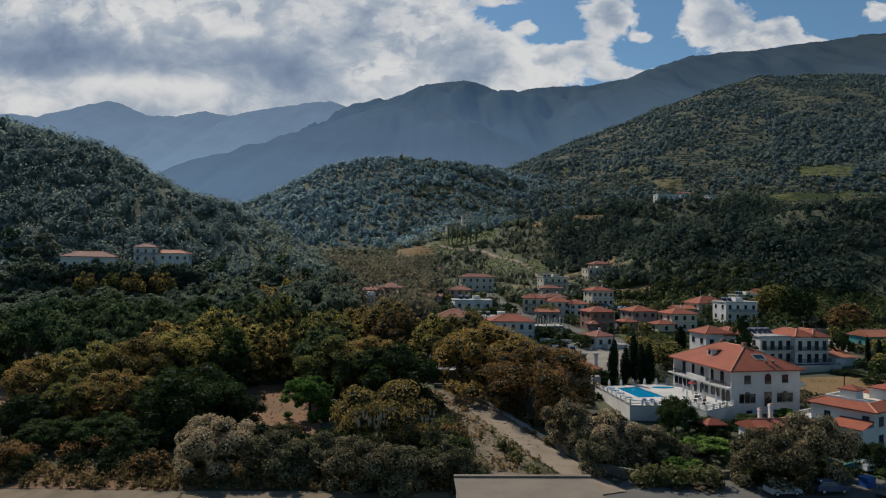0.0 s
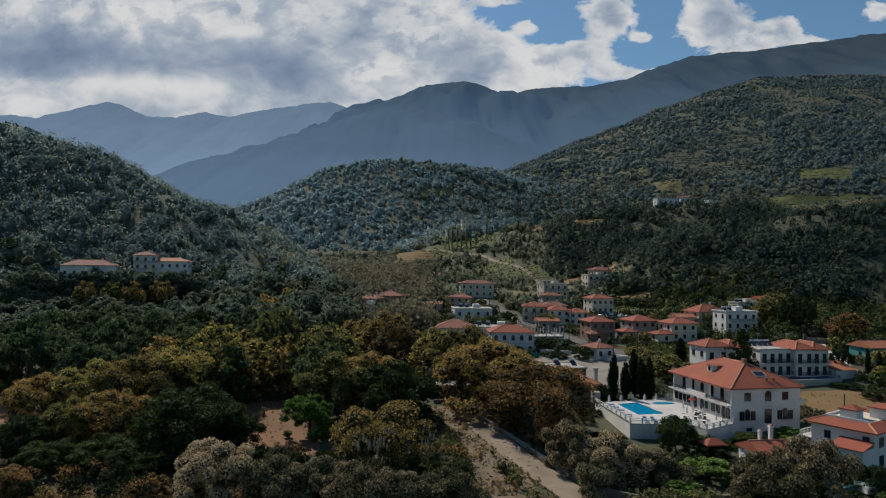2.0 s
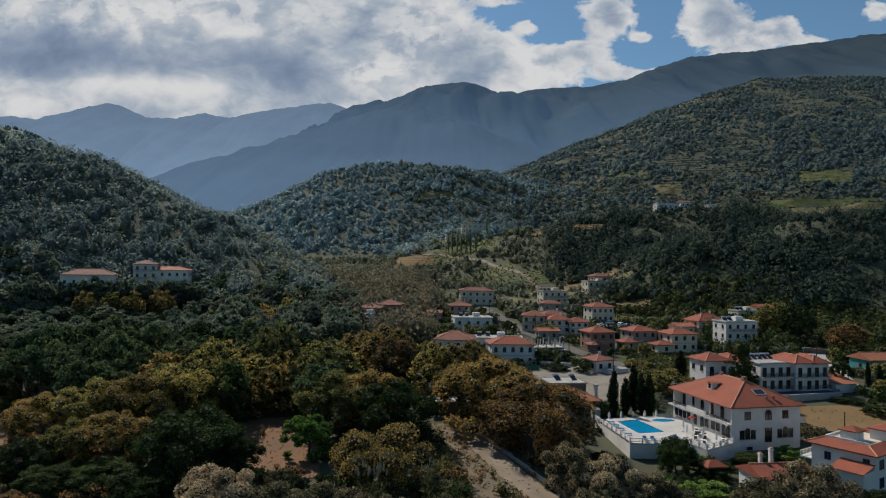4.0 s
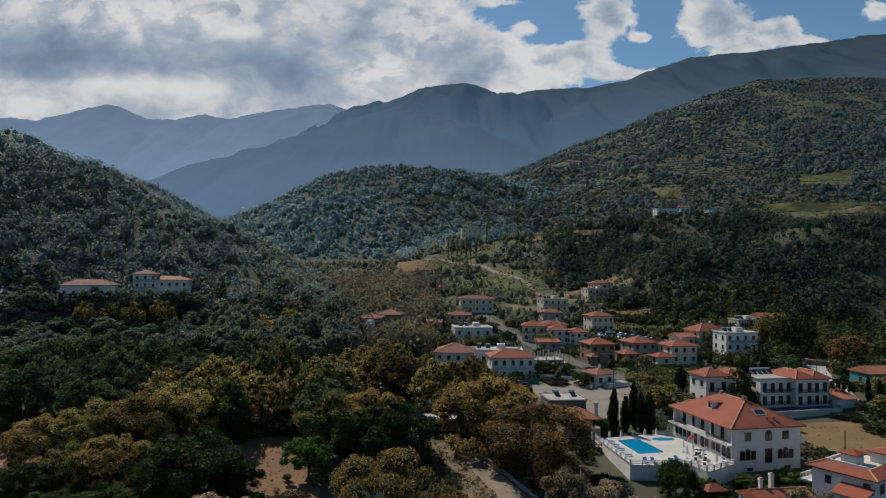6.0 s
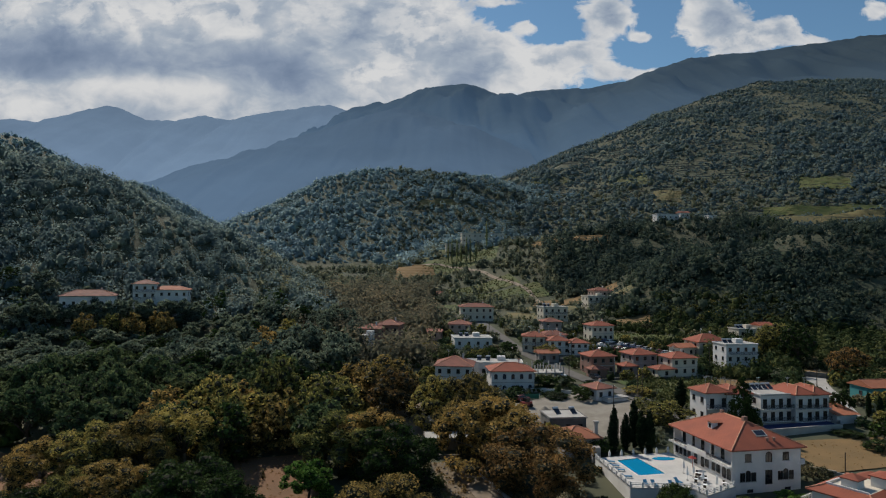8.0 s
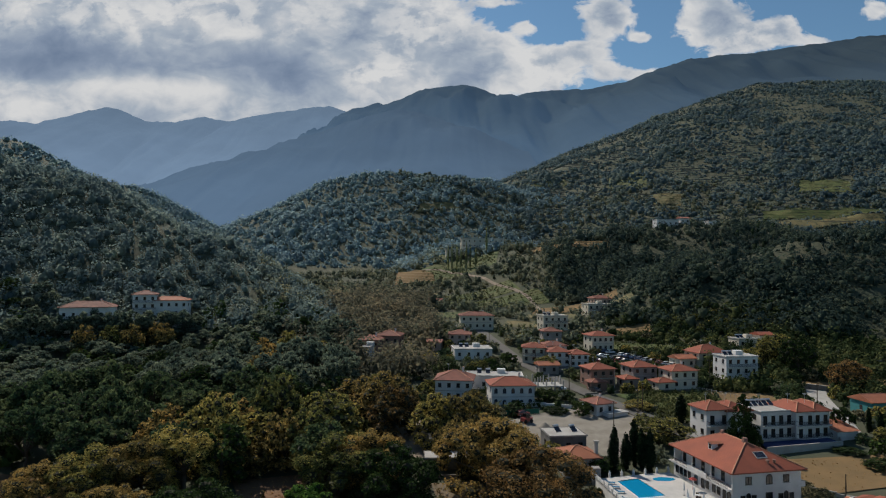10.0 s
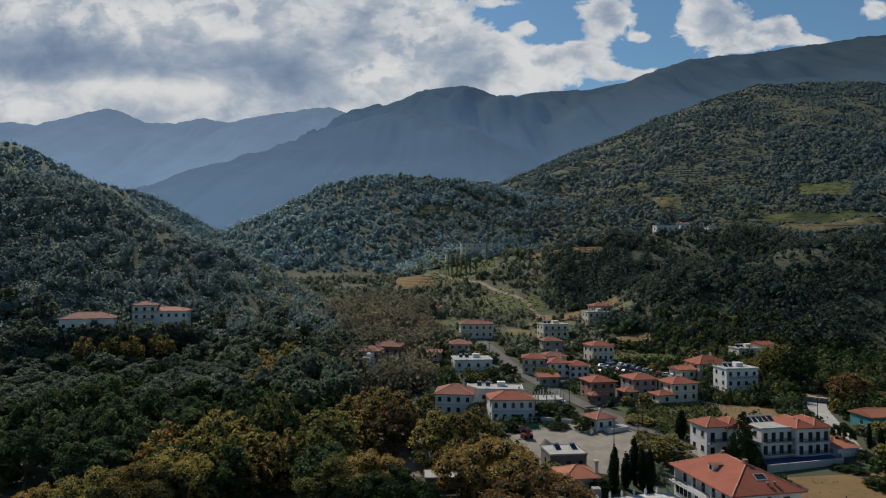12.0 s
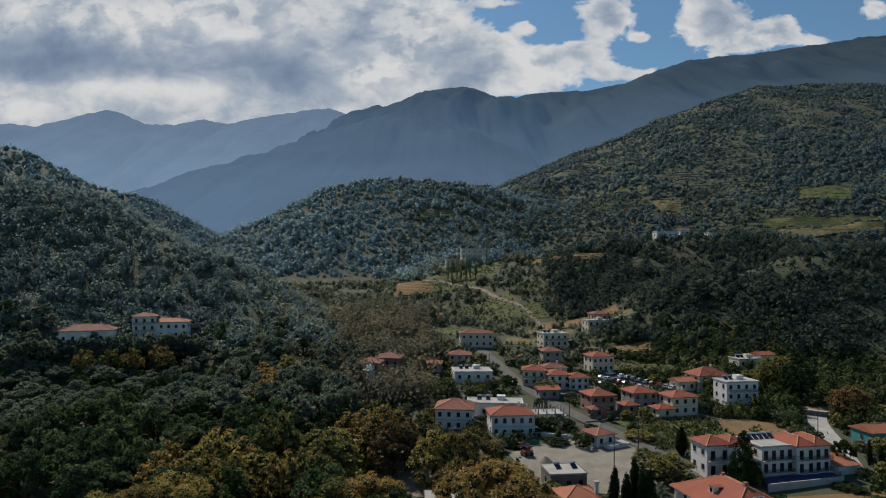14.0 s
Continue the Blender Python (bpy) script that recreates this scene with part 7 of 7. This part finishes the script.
def hills():
    rs = np.random.default_rng(3)

    def sample(n, d0, d1, a0, a1, keep):
        d = np.sqrt(d0 ** 2 + (d1 ** 2 - d0 ** 2) * rs.random(n))
        a = np.radians(a0 + (a1 - a0) * rs.random(n))
        x, y = d * np.sin(a), d * np.cos(a)
        k = keep(x, y)
        out = [(p, q) for p, q in zip(x[k], y[k])]
        return [(p, q) for p, q in out if is_clear(p, q, 2)]

    def wooded(x, y):
        up = land(x, y) - np.interp(y, VALLEY_Y, VALLEY_Z)
        return (up > 4) & (y > 200)

    left = sample(10800, 225, 620, -46, -8, lambda x, y: wooded(x, y) & (x < -40) & (y < 600))
    close = [q for q in left if math.hypot(*q) < 345]
    hillside("hill_woods", "dense dark maquis and pines under painted haze at the foot of a hill", close, 3.1, 58, 0.40, L["hill"], 19, 0.60, False, 0.95, 0.4, 0.3)
    hillside("hill_woods", "dense dark maquis and pines under painted haze on a steep hill", [q for q in left if math.hypot(*q) >= 345], 3.6, 38, 0.46, L["hill"], 1, 0.64, False, 0.8, 0.3, 0.4)
    right = sample(6500, 235, 560, 9, 44, lambda x, y: wooded(x, y) & (x > 60))
    hillside("hill_woods", "dense dark pines on a hillside spur", right, 3.7, 40, 0.50, L["darkhill"], 2, 0.56, False, 1.0, 0.4, 0.6)
    grove = sample(4200, 420, 900, -4, 42, lambda x, y: (fbm(x / 60, y / 60, 3) > -0.3) & (y > 410))
    hillside("olive_groves", "scattered olive trees on hillside terraces", grove, 2.7, 16, 0.5, L["hillgrey"], 3, 0.74, False)
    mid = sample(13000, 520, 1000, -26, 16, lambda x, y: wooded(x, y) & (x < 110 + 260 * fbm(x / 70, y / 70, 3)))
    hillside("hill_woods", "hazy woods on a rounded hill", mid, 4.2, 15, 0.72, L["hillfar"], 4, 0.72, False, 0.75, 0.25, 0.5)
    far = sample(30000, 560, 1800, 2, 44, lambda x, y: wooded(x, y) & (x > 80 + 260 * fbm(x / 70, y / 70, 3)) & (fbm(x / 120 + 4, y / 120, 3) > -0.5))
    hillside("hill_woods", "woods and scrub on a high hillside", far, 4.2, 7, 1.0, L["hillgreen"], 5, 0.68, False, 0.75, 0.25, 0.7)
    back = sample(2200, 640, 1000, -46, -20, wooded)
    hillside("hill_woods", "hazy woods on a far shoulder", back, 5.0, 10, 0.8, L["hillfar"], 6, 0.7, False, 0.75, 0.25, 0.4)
    valley = sample(5000, 262, 600, -16, 14, lambda x, y: fbm(x / 45 + 2, y / 45, 3) > -0.22)
    hillside("valley_trees", "trees and hedges between small fields", valley, 2.2, 24, 0.55, L["hillgrey"], 7, 0.7, False)
    planes = sample(760, 200, 420, -17, 0, lambda x, y: (x < 2 - 0.02 * y) & (x > -60) & (y > 212))
    hillside("valley_woods", "brownish deciduous woods along the river", planes, 5.0, 130, 0.46, L["hillbrown"], 8, 0.5, False)
    orchard = sample(1400, 235, 330, 14, 40, lambda x, y: fbm(x / 30 + 2, y / 30, 3) > -0.1)
    hillside("orchard", "dark orchard trees below the hillside", orchard, 2.3, 30, 0.48, L["slope"], 9, 0.7, False)
    gap = sample(800, 950, 1450, -32, -12, lambda x, y: y > 900)
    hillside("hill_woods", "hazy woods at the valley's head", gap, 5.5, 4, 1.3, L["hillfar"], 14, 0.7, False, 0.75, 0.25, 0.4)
    # filler with dark leaves that paints the shaded gaps between pines
    under = sample(700, 118, 300, -44, -8, lambda x, y: (x < -24 - 0.10 * (y - 150)) & (y > 131 - 0.1 * (x + 60)))
    hillside("undergrowth", "added undergrowth, darkened as shade between the pines", under, 2.4, 26, 0.5, L["dark"], 15, 0.7, False)
    gardens = sample(2600, 150, 330, -6, 40, lambda x, y: (y > 137) & (x > -12) & (fbm(x / 14 + 8, y / 14, 3) > -0.12))
    hillside("garden_shrubs", "dense garden shrubs and young fruit trees between houses", gardens[::3], 1.35, 34, 0.3, L["hillgrey"], 16, 0.7, False)
    hillside("garden_shrubs", "dark evergreen shrubs between houses", [q for i, q in enumerate(gardens) if i % 3], 1.5, 30, 0.32, L["slope"], 22, 0.7, False)
    rows = [(x, y) for y0, y1, x0, x1 in ((386, 411, 4, 62), (416, 440, 3, 46), (490, 522, -18, 40), (176, 204, 58, 84), (177, 205, 59, 84), (178, 206, 58, 83), (264, 284, 66, 96)) for y in np.arange(y0, y1, 3.6) for x in np.arange(x0, x1, 0.95) if rs.random() < 0.95]
    hillside("crop_rows", "rows of low vines and vegetables on small plots", rows, 0.6, 9, 0.24, L["reed"], 17, 0.7, False)
    slope = sample(1500, 196, 320, 22, 42, lambda x, y: (x > 84) & (y > 176))
    hillside("slope_shrubs", "dense dark shrubs and fruit trees on the lower slope", slope, 1.9, 40, 0.42, L["slope"], 18, 0.7, False)
    walls = Geo()
    for level in np.arange(88, 250, 4.5):
        xs = np.arange(120, 620, 5.0)
        ys = np.arange(480, 1200, 2.0)
        grid = land(*np.meshgrid(xs, ys))
        line = [(x, float(ys[np.argmax(col > level)])) if (col > level).any() else None for x, col in zip(xs, grid.T)]
        for p, q in zip(line, line[1:]):
            if p and q and abs(p[1] - q[1]) < 14 and fbm(np.array(p[0] / 70.0), np.array(p[1] / 60.0 + level), 3) > -0.12:
                h = 0.9 + 0.7 * rs.random()
                walls.poly([(*p, level - 1.0), (*q, level - 1.0), (*q, level + h), (*p, level + h)])
                walls.poly([(*p, level + h), (*q, level + h), (q[0], q[1] + 1.6, level + h), (p[0], p[1] + 1.6, level + h)])
    solid("terrace_walls", walls, M["stone"], "low dry stone terrace walls along the hillside", "terrace walls", kind="stuff")
    cyp = [(x, y) for x, y in sample(110, 380, 700, 6, 40, lambda x, y: y > 360)]
    hillside("cypress_rows", "thin dark cypresses scattered on the slopes", cyp, 1.3, 20, 0.4, L["cypress"], 10, 0.9, False, 3.6)

    def band(n, x0, x1, y0, y1, test):
        x, y = x0 + (x1 - x0) * rs.random(n), y0 + (y1 - y0) * rs.random(n)
        return [(p, q) for p, q in zip(x, y) if test(p, q)]
    tufts = band(1100, -78, 4, 79.3, 86.5, lambda x, y: True) + band(260, -100, -20, 98, 134, lambda x, y: not is_clear(x, y, 1) and rs.random() < 0.25)
    hillside("dry_scrub", "low brown and yellow scrub beside the shore road", tufts, 0.62, 30, 0.13, L["drygrass"], 11, 0.55, False)
    grass = band(1300, -3, 16, 84, 131, lambda x, y: abs(x - np.interp(y, [80, 90, 101, 113, 124, 131], [21, 17.2, 12.6, 9.2, 5.5, 3.5])) > 2.2 and fbm(np.array(x / 3.0), np.array(y / 5.0), 3) > -0.1)
    hillside("bed_grass", "dry grass and weeds over the river bed", grass, 0.34, 16, 0.14, L["drygrass"], 20, 0.4, False)
    hay = band(700, 73, 101, 127, 149, lambda x, y: inside([(75, 127), (98, 133), (101, 149), (73, 145)], x, y)) + band(900, -42, -19, 102, 136, lambda x, y: inside([(-29, 102), (-19, 102), (-25, 136), (-42, 131)], x, y)) + band(700, -104, -60, 97, 136, lambda x, y: inside([(-84, 97), (-60, 103), (-76, 131), (-104, 136)], x, y))
    hillside("hay_tufts", "short dry grass tufts over brown fields", hay, 0.13, 9, 0.10, L["hay"], 21, 0.4, False)
    reeds = band(230, -1, 7, 86, 122, lambda x, y: x < 5.5 - (y - 86) * 0.16) + band(150, 25, 36, 82.6, 85.4, lambda x, y: y < 84.0 + (x - 24) * 0.09) + band(120, 8, 16, 84, 108, lambda x, y: abs(x - (17.5 - (y - 84) * 0.30) + 4.2) < 1.0)
    hillside("river_scrub", "reeds and green scrub in the river bed", reeds, 0.95, 44, 0.18, L["reed"], 12, 0.5, False, 1.3)
    stones = band(900, -2, 15, 84, 131, lambda x, y: True)
    rocks = Geo()
    for x, y in stones:
        z, q = ground_z(x, y) + 0.1, 0.06 + 0.22 * rs.random() ** 3
        v = np.array(ICO) * q * (0.7 + 0.6 * rs.random((12, 1))) * np.array([1.2, 1.0, 0.6]) + np.array([x, y, z + q * 0.3])
        n0 = len(rocks.v)
        rocks.v += [tuple(w) for w in v]
        rocks.f += [tuple(int(i) + n0 for i in f) for f in ICO_F]
    solid("river_stones", rocks, M["stone"], "loose grey stones strewn over the river bed", "stones", kind="stuff")


hills()
